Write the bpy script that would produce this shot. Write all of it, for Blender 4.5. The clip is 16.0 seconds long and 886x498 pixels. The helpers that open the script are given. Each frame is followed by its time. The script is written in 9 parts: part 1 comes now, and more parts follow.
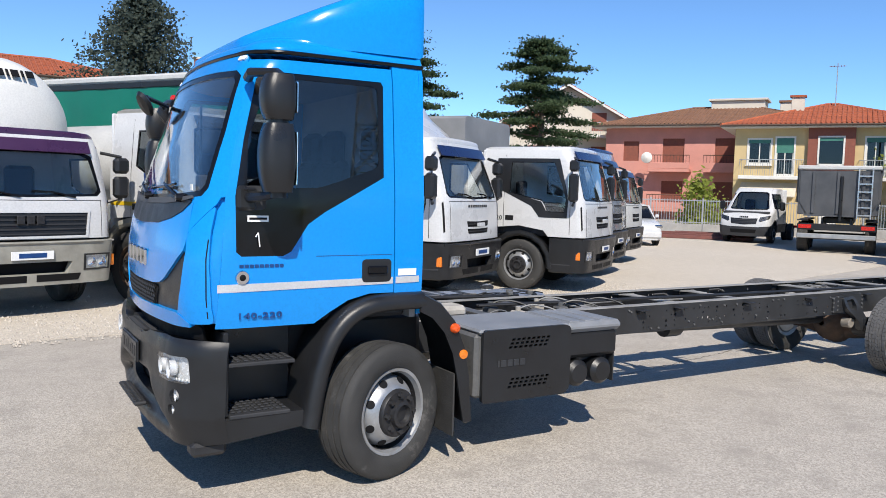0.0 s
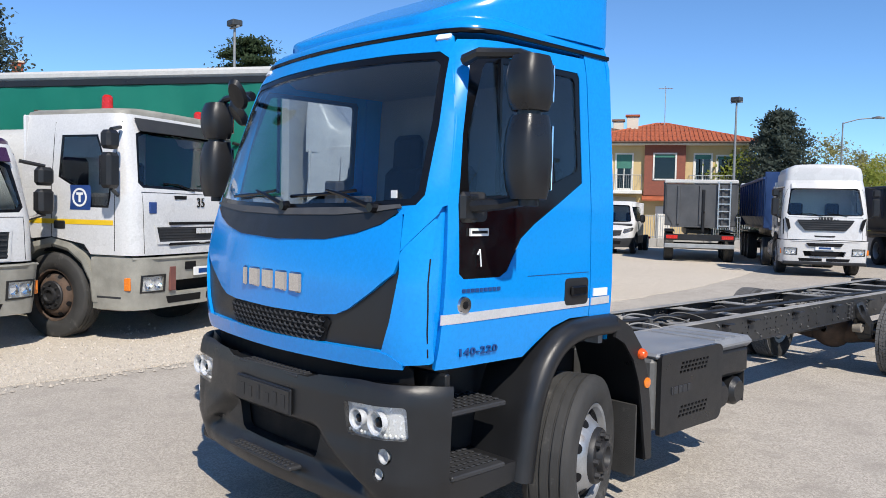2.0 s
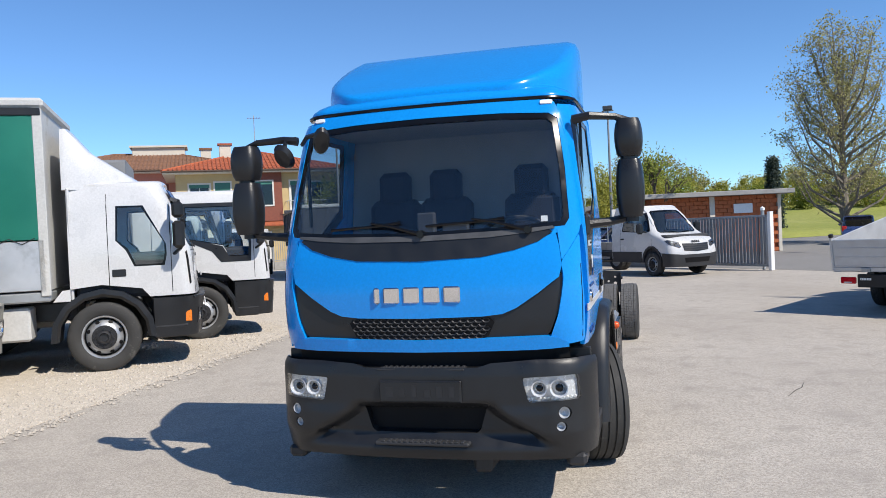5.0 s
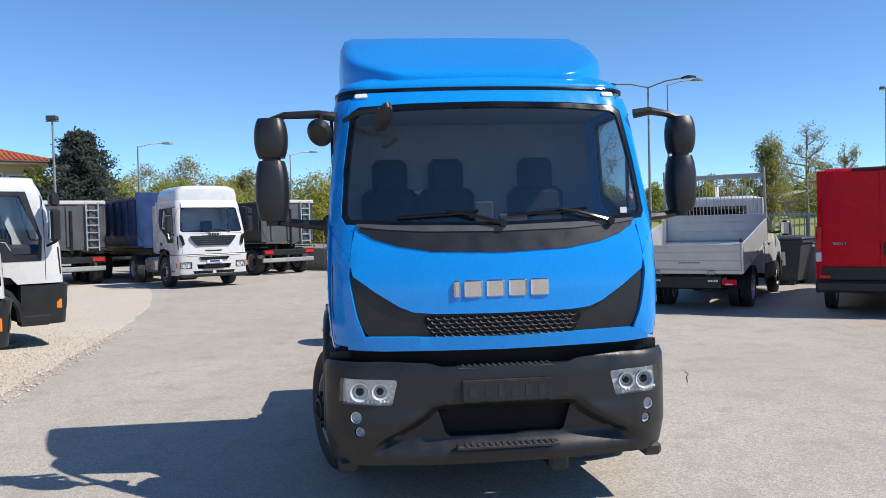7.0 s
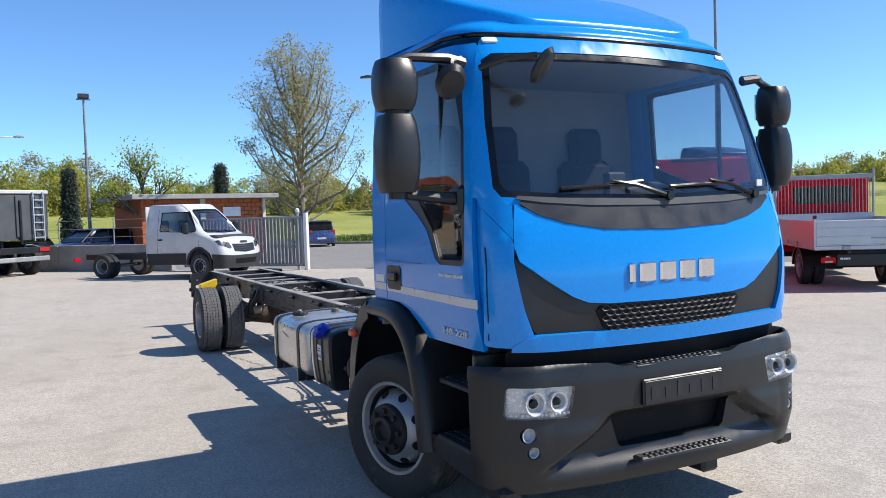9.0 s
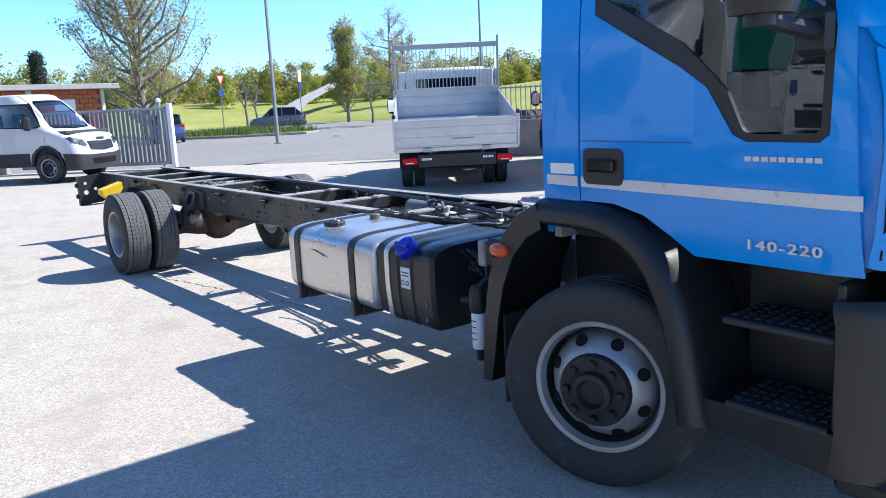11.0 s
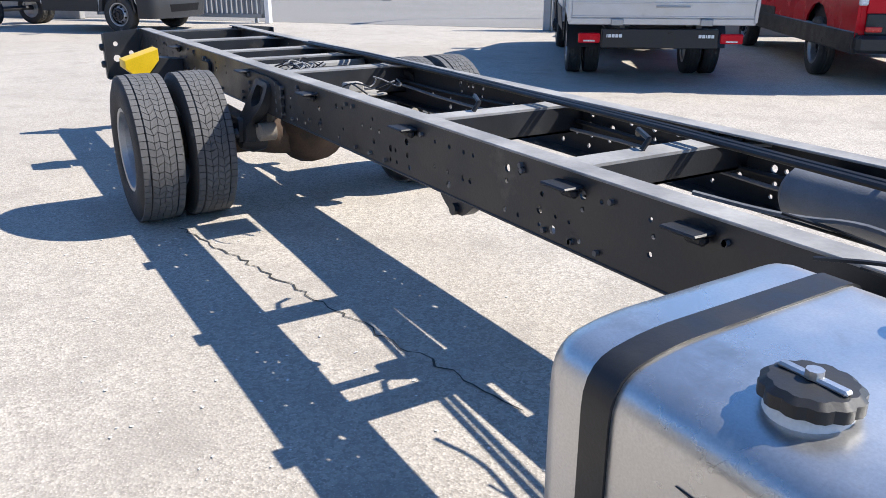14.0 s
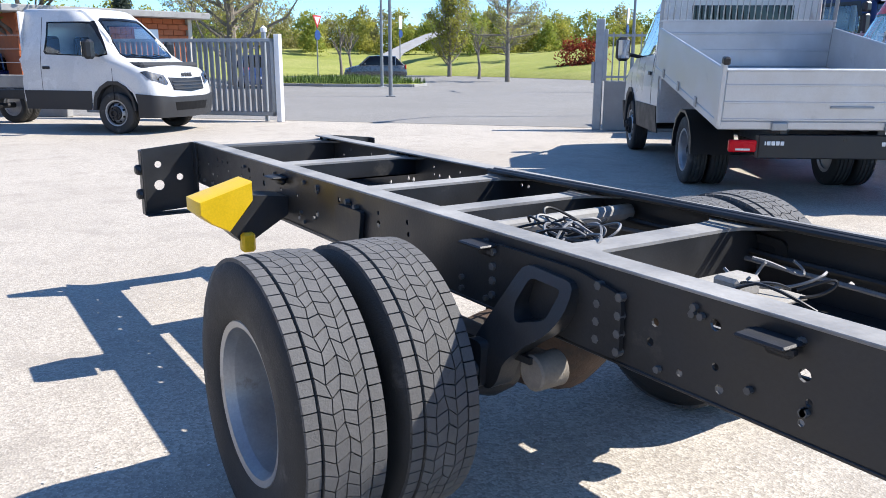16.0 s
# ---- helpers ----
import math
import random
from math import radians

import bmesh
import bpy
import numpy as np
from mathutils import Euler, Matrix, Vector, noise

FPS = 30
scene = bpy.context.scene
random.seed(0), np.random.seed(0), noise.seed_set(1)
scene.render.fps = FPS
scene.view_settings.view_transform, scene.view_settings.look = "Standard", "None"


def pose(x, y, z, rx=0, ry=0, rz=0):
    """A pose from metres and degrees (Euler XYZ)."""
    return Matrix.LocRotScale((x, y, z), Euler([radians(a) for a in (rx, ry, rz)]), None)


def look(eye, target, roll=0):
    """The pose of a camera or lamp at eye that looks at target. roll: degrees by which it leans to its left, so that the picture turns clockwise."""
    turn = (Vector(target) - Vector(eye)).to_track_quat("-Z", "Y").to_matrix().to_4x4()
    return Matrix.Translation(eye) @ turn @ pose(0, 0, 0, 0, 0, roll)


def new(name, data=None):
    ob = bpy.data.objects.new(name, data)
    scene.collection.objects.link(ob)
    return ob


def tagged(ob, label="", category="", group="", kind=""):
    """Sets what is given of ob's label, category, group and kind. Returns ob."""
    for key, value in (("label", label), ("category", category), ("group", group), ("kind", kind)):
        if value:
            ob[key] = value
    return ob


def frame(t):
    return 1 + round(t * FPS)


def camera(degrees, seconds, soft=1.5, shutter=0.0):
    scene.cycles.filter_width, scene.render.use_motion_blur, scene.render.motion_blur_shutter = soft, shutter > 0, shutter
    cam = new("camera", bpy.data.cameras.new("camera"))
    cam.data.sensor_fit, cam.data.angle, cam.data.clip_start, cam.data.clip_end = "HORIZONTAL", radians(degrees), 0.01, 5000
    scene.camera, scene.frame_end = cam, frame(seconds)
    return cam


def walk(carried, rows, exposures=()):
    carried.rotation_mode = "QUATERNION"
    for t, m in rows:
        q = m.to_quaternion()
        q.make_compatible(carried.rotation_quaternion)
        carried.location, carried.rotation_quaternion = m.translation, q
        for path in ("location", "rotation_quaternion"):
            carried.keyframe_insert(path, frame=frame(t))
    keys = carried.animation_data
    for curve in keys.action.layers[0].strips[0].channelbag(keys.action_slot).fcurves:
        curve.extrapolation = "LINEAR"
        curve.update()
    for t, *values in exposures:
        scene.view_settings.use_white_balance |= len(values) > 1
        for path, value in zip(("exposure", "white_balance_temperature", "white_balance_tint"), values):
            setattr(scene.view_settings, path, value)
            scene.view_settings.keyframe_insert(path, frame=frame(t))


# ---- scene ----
cam = camera(58.5, 16.0, 0.9)
PATH = [
    (0, (-2.165, -5.349, 1.811), (-1.146, -3.635, 1.66), 1.6),
    (0.5, (-2.311, -4.87, 1.803), (-1.275, -3.165, 1.657), 1.6),
    (1, (-2.555, -4.324, 1.768), (-1.44, -2.669, 1.638), 1.8),
    (1.5, (-2.957, -3.886, 1.721), (-1.719, -2.319, 1.611), 1.6),
    (2, (-3.402, -3.537, 1.72), (-2.03, -2.085, 1.619), 1.2),
    (2.5, (-3.863, -3.175, 1.69), (-2.363, -1.853, 1.619), 0.6),
    (3, (-4.405, -2.958, 1.713), (-2.78, -1.794, 1.656), -0.3),
    (3.5, (-4.864, -2.686, 1.721), (-3.142, -1.67, 1.673), -1.0),
    (4, (-5.414, -2.366, 1.7), (-3.606, -1.512, 1.662), -1.7),
    (4.5, (-5.807, -1.936, 1.706), (-3.928, -1.25, 1.67), -2.0),
    (4.7, (-5.911, -1.752, 1.74), (-4.012, -1.126, 1.701), -2.3),
    (6.8, (-5.871, 0.622, 1.724), (-3.878, 0.472, 1.658), -1.6),
    (7, (-5.774, 0.828, 1.705), (-3.786, 0.615, 1.65), -1.5),
    (7.5, (-5.476, 1.408, 1.72), (-3.519, 1.006, 1.644), -1.2),
    (8, (-5.127, 1.886, 1.702), (-3.212, 1.312, 1.631), -1.1),
    (8.2, (-4.976, 2.081, 1.696), (-3.082, 1.439, 1.632), -1.2),
    (10.3, (-2.913, 3.456, 1.623), (-1.316, 2.274, 1.391), -2.6),
    (10.5, (-2.679, 3.45, 1.635), (-1.097, 2.256, 1.364), -2.8),
    (11, (-2.055, 3.385, 1.591), (-0.508, 2.172, 1.218), -2.9),
    (11.5, (-1.403, 3.172, 1.545), (0.117, 1.97, 1.049), -2.8),
    (12, (-0.769, 2.949, 1.476), (0.741, 1.779, 0.885), -2.3),
    (12.5, (-0.184, 2.642, 1.448), (1.323, 1.501, 0.796), -1.3),
    (13, (0.404, 2.348, 1.439), (1.931, 1.263, 0.74), -1.1),
    (13.5, (0.997, 2.082, 1.41), (2.558, 1.047, 0.709), -0.2),
    (14, (1.57, 1.828, 1.398), (3.179, 0.856, 0.716), 0.1),
    (14.5, (2.128, 1.781, 1.413), (3.766, 0.834, 0.767), 0.5),
    (15, (2.829, 1.69, 1.349), (4.499, 0.745, 0.785), 2.1),
    (15.5, (3.505, 1.749, 1.315), (5.166, 0.751, 0.82), 2.6),
    (16, (4.215, 1.753, 1.334), (5.843, 0.688, 0.868), 0.2),
]
EXPOSURES = [(0, 0.45, 6700, 10), (3, 0.42, 6700, 10), (8.2, 0.55, 6700, 10), (10.3, 1.02, 6250, 10), (11.5, 1.26, 6100, 10), (12.5, 1.20, 6350, 10), (13.5, 1.05, 6500, 10), (14.5, 1.07, 6550, 10), (16, 1.16, 6500, 10)]
walk(cam, [(t, look(eye, target, roll)) for t, eye, target, roll in PATH], EXPOSURES)

# ---- light ----
SUN = Vector((-0.41, -0.87, 1.0)).normalized()
world = bpy.data.worlds.new("sky")
scene.world = world
world.use_nodes = True
wt = world.node_tree
sky = wt.nodes.new("ShaderNodeTexSky")
sky.sky_type = "NISHITA"
sky.sun_disc = False
sky.sun_elevation = math.asin(SUN.z)
sky.sun_rotation = math.atan2(SUN.x, SUN.y)
sky.altitude, sky.air_density, sky.dust_density, sky.ozone_density = 600, 0.75, 0.05, 2.2
tint = wt.nodes.new("ShaderNodeMix")
tint.data_type, tint.blend_type = "RGBA", "MULTIPLY"
tint.inputs[0].default_value = 1.0
tint.inputs[7].default_value = (0.65, 0.92, 1.15, 1)
wt.links.new(sky.outputs[0], tint.inputs[6])
wt.links.new(tint.outputs[2], wt.nodes["Background"].inputs[0])
wt.nodes["Background"].inputs[1].default_value = 0.116
lamp = bpy.data.lights.new("sun", "SUN")
lamp.energy, lamp.angle, lamp.color = 4.05, radians(0.5), (1.0, 0.95, 0.88)
sun = new("sun", lamp)
sun.matrix_world = look(SUN * 50, (0, 0, 0))


# ---- mesh tools ----
def within(x, y, loop):
    """Whether a point lies inside a loop."""
    return sum(((a[1] > y) != (b[1] > y)) and (x < (b[0] - a[0]) * (y - a[1]) / (b[1] - a[1]) + a[0]) for a, b in zip(loop, loop[1:] + loop[:1])) % 2 == 1


class Mesh:
    """Gathers vertices and faces for one part."""

    def __init__(self):
        self.v, self.f = [], []

    def add(self, vs, fs, m=None):
        o = len(self.v)
        self.v += [tuple(m @ Vector(p)) if m else tuple(p) for p in vs]
        self.f += [tuple(i + o for i in f) for f in fs]
        return self

    def box(self, x0, x1, y0, y1, z0, z1, c=0.0, m=None):
        """A box with chamfered edges."""
        lo, hi = (min(x0, x1), min(y0, y1), min(z0, z1)), (max(x0, x1), max(y0, y1), max(z0, z1))
        c = min(c, *[(b - a) * 0.45 for a, b in zip(lo, hi)])
        if c <= 0:
            vs = [(lo[0] if i & 4 == 0 else hi[0], lo[1] if i & 2 == 0 else hi[1], lo[2] if i & 1 == 0 else hi[2]) for i in range(8)]
            return self.add(vs, [(0, 1, 3, 2), (4, 6, 7, 5), (0, 4, 5, 1), (2, 3, 7, 6), (0, 2, 6, 4), (1, 5, 7, 3)], m)
        vs, at = [], {}
        for i in range(8):
            s = (i >> 2 & 1, i >> 1 & 1, i & 1)
            for k in range(3):
                at[i, k] = len(vs)
                vs.append(tuple((hi[a] - (c if a != k else 0)) if s[a] else (lo[a] + (c if a != k else 0)) for a in range(3)))
        fs = []
        for k in range(3):
            b = [4, 2, 1]
            u, w = [b[a] for a in range(3) if a != k]
            for side in (0, b[k]):
                fs.append(tuple(at[side + q, k] for q in (0, u, u + w, w)))
            for q in (0, u, w, u + w):
                pass
        for k in range(3):
            b = [4, 2, 1]
            u, w = [a for a in range(3) if a != k]
            for q in (0, b[u], b[w], b[u] + b[w]):
                fs.append((at[q, u], at[q, w], at[q + b[k], w], at[q + b[k], u]))
        fs += [tuple(at[i, k] for k in range(3)) for i in range(8)]
        return self.add(vs, fs, m)

    def tube(self, pts, r, n=8, caps=True, m=None):
        """A round bar along points; r one radius or one for each point."""
        pts = [Vector(p) for p in pts]
        rs = r if isinstance(r, (list, tuple)) else [r] * len(pts)
        vs, up = [], None
        for i, p in enumerate(pts):
            d = (pts[min(i + 1, len(pts) - 1)] - pts[max(i - 1, 0)]).normalized()
            if up is None:
                up = d.cross((0, 0, 1)) if abs(d.z) < 0.9 else d.cross((1, 0, 0))
            a = (up - d * up.dot(d)).normalized()
            up, b = a, d.cross(a)
            vs += [p + rs[i] * (math.cos(2 * math.pi * k / n) * a + math.sin(2 * math.pi * k / n) * b) for k in range(n)]
        fs = [(i * n + k, i * n + (k + 1) % n, (i + 1) * n + (k + 1) % n, (i + 1) * n + k) for i in range(len(pts) - 1) for k in range(n)]
        if caps:
            fs += [tuple(range(n - 1, -1, -1)), tuple(range((len(pts) - 1) * n, len(pts) * n))]
        return self.add(vs, fs, m)

    def cable(self, pts, r, n=5):
        """A tube along points with its bends rounded off."""
        pts = [Vector(p) for p in pts]
        for _ in range(2):
            pts = pts[:1] + [a.lerp(b, f) for a, b in zip(pts, pts[1:]) for f in (0.25, 0.75)] + pts[-1:]
        return self.tube(pts, r, n)

    def lathe(self, prof, centre, axis="y", n=32, m=None):
        """Turns a closed or open profile of (along, radius) round an axis."""
        vs = []
        for k in range(n):
            a = 2 * math.pi * k / n
            for u, r in prof:
                p = {"y": (r * math.cos(a), u, r * math.sin(a)), "z": (r * math.cos(a), r * math.sin(a), u), "x": (u, r * math.cos(a), r * math.sin(a))}[axis]
                vs.append(tuple(p[i] + centre[i] for i in range(3)))
        q = len(prof)
        fs = [(k * q + i, k * q + i + 1, (k + 1) % n * q + i + 1, (k + 1) % n * q + i) for k in range(n) for i in range(q - 1)]
        return self.add(vs, fs, m)

    def prism(self, outline, axis, d0, d1, m=None):
        """An outline in the two other axes (in x, y, z order), between two places on an axis."""
        k = "xyz".index(axis)
        put = lambda p, d: tuple(np.insert(np.array(p, float), k, d))
        n = len(outline)
        vs = [put(p, d0) for p in outline] + [put(p, d1) for p in outline]
        fs = [tuple(range(n - 1, -1, -1)), tuple(range(n, 2 * n))] + [(i, (i + 1) % n, n + (i + 1) % n, n + i) for i in range(n)]
        return self.add(vs, fs, m)

    def loft(self, rings, closed=True, caps=True, m=None):
        n = len(rings[0])
        vs = [p for ring in rings for p in ring]
        fs = [(i * n + k, i * n + (k + 1) % n, (i + 1) * n + (k + 1) % n, (i + 1) * n + k) for i in range(len(rings) - 1) for k in range(n if closed else n - 1)]
        if caps and closed:
            fs += [tuple(range(n - 1, -1, -1)), tuple(range((len(rings) - 1) * n, len(rings) * n))]
        return self.add(vs, fs, m)

    def sheet(self, loops, where, thick, step=0.12, m=None):
        """A panel from 2D loops (the first the rim, the others holes), laid on the surface where(u, v, off), thick inwards."""
        from mathutils.geometry import delaunay_2d_cdt
        pts, edges = [], []
        for loop in loops:
            o, k = len(pts), 0
            for a, b in zip(loop, loop[1:] + loop[:1]):
                cuts = max(1, int(math.dist(a, b) / step))
                for i in range(cuts):
                    pts.append(Vector((a[0] + (b[0] - a[0]) * i / cuts, a[1] + (b[1] - a[1]) * i / cuts)))
            edges += [(o + i, o + (i + 1) % (len(pts) - o)) for i in range(len(pts) - o)]
        rim = loops[0]
        us, vs_ = [p[0] for p in rim], [p[1] for p in rim]
        if where is not None:
            for i in range(1, int((max(us) - min(us)) / step) + 1):
                for j in range(1, int((max(vs_) - min(vs_)) / step) + 1):
                    pts.append(Vector((min(us) + i * step, min(vs_) + j * step + (i % 2) * 0.013)))
        v, e, f, *_ = delaunay_2d_cdt(pts, edges, [], 1, 1e-5)
        if len(loops) > 1:
            f = [q for q in f if not any(within(sum(v[i].x for i in q) / len(q), sum(v[i].y for i in q) / len(q), h) for h in loops[1:])]
        n = len(v)
        top, low = [where(p.x, p.y, 0.0) for p in v], [where(p.x, p.y, -thick) for p in v]
        fs = [tuple(q) for q in f] + [tuple(n + i for i in reversed(q)) for q in f]
        count = {}
        for q in f:
            for a, b in zip(q, list(q[1:]) + [q[0]]):
                count[a, b] = 1
        fs += [(b, a, n + a, n + b) for a, b in count if (b, a) not in count]
        return self.add(top + low, fs, m)


def rounded(x0, x1, z0, z1, r, n=4):
    """A rounded rectangle outline."""
    out = []
    for cx, cz, a0 in ((x1 - r, z1 - r, 0), (x0 + r, z1 - r, 90), (x0 + r, z0 + r, 180), (x1 - r, z0 + r, 270)):
        out += [(cx + r * math.cos(radians(a0 + 90 * i / n)), cz + r * math.sin(radians(a0 + 90 * i / n))) for i in range(n + 1)]
    return out


def soften(poly, r, n=3):
    """An outline with its corners rounded."""
    out = []
    for i, p in enumerate(poly):
        p, a, b = Vector(p), Vector(poly[i - 1]), Vector(poly[(i + 1) % len(poly)])
        ra, rb = min(r, (a - p).length * 0.45), min(r, (b - p).length * 0.45)
        s, e = p + (a - p).normalized() * ra, p + (b - p).normalized() * rb
        out += [tuple((1 - t) ** 2 * s + 2 * t * (1 - t) * p + t * t * e) for t in [k / n for k in range(n + 1)]]
    return out


def thing(name, label, category, m=None, group="", kind=""):
    ob = new(name)
    ob.empty_display_size = 0.2
    if m is not None:
        ob.matrix_world = m
    return tagged(ob, label, category, group, kind)


def part(name, mesh, material, parent=None, label="", sharp=35, smooth=True):
    me = bpy.data.meshes.new(name)
    me.from_pydata(mesh.v, [], mesh.f)
    me.validate()
    bm = bmesh.new()
    bm.from_mesh(me)
    bmesh.ops.recalc_face_normals(bm, faces=bm.faces)
    bm.to_mesh(me)
    bm.free()
    if smooth:
        me.polygons.foreach_set("use_smooth", [True] * len(me.polygons))
        me.set_sharp_from_angle(angle=radians(sharp))
    me.materials.append(material)
    ob = new(name, me)
    if parent is not None:
        ob.parent = parent
    if label:
        ob["label"] = label
    return ob


def words(text, size, m, material, parent, name="lettering", depth=0.004, label="", spread=1.0, bold=0.0):
    """Raised writing in the built-in font, as a mesh, reading along local x, facing local z."""
    cu = bpy.data.curves.new(name, "FONT")
    cu.body, cu.size, cu.extrude, cu.align_x, cu.align_y, cu.offset = text, size, depth, "CENTER", "CENTER", bold
    cu.space_character = spread
    cu.resolution_u = 3
    tmp = new(name, cu)
    me = bpy.data.meshes.new_from_object(tmp.evaluated_get(bpy.context.evaluated_depsgraph_get()))
    bpy.data.objects.remove(tmp)
    me.name = name
    me.transform(m)
    me.materials.append(material)
    ob = new(name, me)
    ob.parent = parent
    if label:
        ob["label"] = label
    return ob


def marks(pattern, size, m, material, parent, name="emblem", depth=0.004, label="", spread=1.0, bold=0.0):
    """A maker's mark as a row of plain raised blocks (i: narrow, #: wide), along local x, facing local z."""
    widths = [size * (0.22 if c == "i" else 0.60) for c in pattern]
    gap = size * 0.14 * spread
    x = -(sum(widths) + gap * (len(widths) - 1)) / 2
    for w in widths:
        me = Mesh().box(x, x + w, -size * 0.34 - bold, size * 0.34 + bold, -depth, depth, min(depth * 0.8, size * 0.06), m)
        ob = part(name, me, material, parent, label)
        x += w + gap
    return ob


# ---- materials ----
def material(name, base, rough=0.5, metal=0.0, dark=0.75, scale=8.0, fine=120.0, bump=0.1, coat=0.0, spec=0.5, rnd=0.0, stain=None, stain_scale=2.0, stain_cut=0.62, coords="Object", rough_var=0.12):
    """A painted, plastic, metal or mineral surface: two scales of variation, fine relief and stains."""
    mt = bpy.data.materials.new(name)
    mt.use_nodes = True
    nt = mt.node_tree
    b = nt.nodes["Principled BSDF"]
    L = nt.links.new
    tc = nt.nodes.new("ShaderNodeTexCoord")
    src = tc.outputs[coords]

    def tex(sc, detail=5.0, rgh=0.6):
        t = nt.nodes.new("ShaderNodeTexNoise")
        t.inputs["Scale"].default_value, t.inputs["Detail"].default_value, t.inputs["Roughness"].default_value = sc, detail, rgh
        L(src, t.inputs["Vector"])
        return t.outputs["Fac"]

    def mix(f, a, c, kind="MIX"):
        x = nt.nodes.new("ShaderNodeMix")
        x.data_type, x.blend_type = "RGBA", kind
        for k, val in ((0, f), (6, a), (7, c)):
            if hasattr(val, "is_linked"):
                L(val, x.inputs[k])
            else:
                x.inputs[k].default_value = val
        return x.outputs[2]

    def ramp(fac, lo, hi):
        r = nt.nodes.new("ShaderNodeMapRange")
        r.inputs[1].default_value, r.inputs[2].default_value = lo, hi
        L(fac, r.inputs[0])
        return r.outputs[0]

    big, small = tex(scale), tex(fine, 3.0)
    col = mix(ramp(big, 0.35, 0.65), (*[v * dark for v in base], 1), (*base, 1))
    col = mix(ramp(small, 0.3, 0.7), mix(1.0, col, (0.86, 0.86, 0.86, 1), "MULTIPLY"), col)
    if rnd:
        info = nt.nodes.new("ShaderNodeObjectInfo")
        geo = nt.nodes.new("ShaderNodeNewGeometry")
        s = nt.nodes.new("ShaderNodeMath")
        s.operation = "ADD"
        L(info.outputs["Random"], s.inputs[0])
        L(geo.outputs["Random Per Island"], s.inputs[1])
        col = mix(ramp(s.outputs[0], 0.0, 2.0), mix(1.0, col, (1 - rnd, 1 - rnd, 1 - rnd, 1), "MULTIPLY"), col)
    if stain:
        col = mix(ramp(tex(stain_scale, 8.0, 0.7), stain_cut, stain_cut + 0.1), col, (*stain, 1))
    L(col, b.inputs["Base Color"])
    r = nt.nodes.new("ShaderNodeMapRange")
    r.inputs[1].default_value, r.inputs[2].default_value, r.inputs[3].default_value, r.inputs[4].default_value = 0.3, 0.7, max(0.02, rough - rough_var), min(1, rough + rough_var)
    L(big, r.inputs[0])
    L(r.outputs[0], b.inputs["Roughness"])
    b.inputs["Metallic"].default_value = metal
    b.inputs["Specular IOR Level"].default_value = spec
    b.inputs["Coat Weight"].default_value = coat
    b.inputs["Coat Roughness"].default_value = 0.03
    if bump:
        bp = nt.nodes.new("ShaderNodeBump")
        bp.inputs["Strength"].default_value, bp.inputs["Distance"].default_value = bump, 0.01
        L(small, bp.inputs["Height"])
        L(bp.outputs[0], b.inputs["Normal"])
    return mt


def glass(name, tint, gloss=1.0):
    """A pane: tinted, clear straight through, with a mirror-like surface."""
    mt = bpy.data.materials.new(name)
    mt.use_nodes = True
    nt = mt.node_tree
    nt.nodes.clear()
    out, mixer = nt.nodes.new("ShaderNodeOutputMaterial"), nt.nodes.new("ShaderNodeMixShader")
    fr, power, scale = nt.nodes.new("ShaderNodeLayerWeight"), nt.nodes.new("ShaderNodeMath"), nt.nodes.new("ShaderNodeMath")
    tr, gl = nt.nodes.new("ShaderNodeBsdfTransparent"), nt.nodes.new("ShaderNodeBsdfGlossy")
    fr.inputs[0].default_value = 0.5
    power.operation, power.inputs[1].default_value = "POWER", 4.5
    scale.operation, scale.inputs[1].default_value, scale.inputs[2].default_value = "MULTIPLY_ADD", 0.9, 0.045
    nt.links.new(fr.outputs["Facing"], power.inputs[0])
    nt.links.new(power.outputs[0], scale.inputs[0])
    tr.inputs[0].default_value = (*tint, 1)
    gl.inputs[0].default_value = (gloss, gloss, gloss, 1)
    gl.inputs["Roughness"].default_value = 0.01
    nt.links.new(scale.outputs[0], mixer.inputs[0])
    nt.links.new(tr.outputs[0], mixer.inputs[1])
    nt.links.new(gl.outputs[0], mixer.inputs[2])
    nt.links.new(mixer.outputs[0], out.inputs[0])
    return mt


BLUE = material("blue_paint", (0.0, 0.262, 0.73), 0.18, dark=0.96, scale=1.5, fine=60, bump=0.0, coat=0.32, spec=0.35, rough_var=0.04)
BLACK = material("black_plastic", (0.016, 0.0165, 0.018), 0.38, dark=0.8, scale=5, fine=300, bump=0.10, spec=0.45)
TRIM = material("gloss_black", (0.006, 0.006, 0.007), 0.18, dark=0.8, scale=4, bump=0.0, spec=0.35)
GREYPL = material("grey_plastic", (0.036, 0.037, 0.04), 0.55, spec=0.35, dark=0.85, scale=5, fine=250, bump=0.1)
RUBBER = material("tyre_rubber", (0.042, 0.041, 0.039), 0.75, dark=0.7, scale=9, fine=160, bump=0.3, stain=(0.09, 0.085, 0.078), stain_scale=5, stain_cut=0.58)
WORN = material("worn_tread", (0.15, 0.147, 0.145), 0.85, dark=0.75, scale=12, fine=180, bump=0.3, rnd=0.2)
STEEL = material("wheel_silver", (0.46, 0.47, 0.48), 0.42, 0.6, dark=0.75, scale=7, bump=0.05, stain=(0.25, 0.22, 0.19), stain_scale=6, stain_cut=0.6)
HUB = material("hub_dark", (0.03, 0.03, 0.032), 0.5, 0.2, dark=0.7, scale=12, bump=0.1)
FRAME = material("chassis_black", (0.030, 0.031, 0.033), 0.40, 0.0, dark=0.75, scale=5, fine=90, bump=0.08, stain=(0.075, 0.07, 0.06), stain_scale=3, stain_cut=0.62)
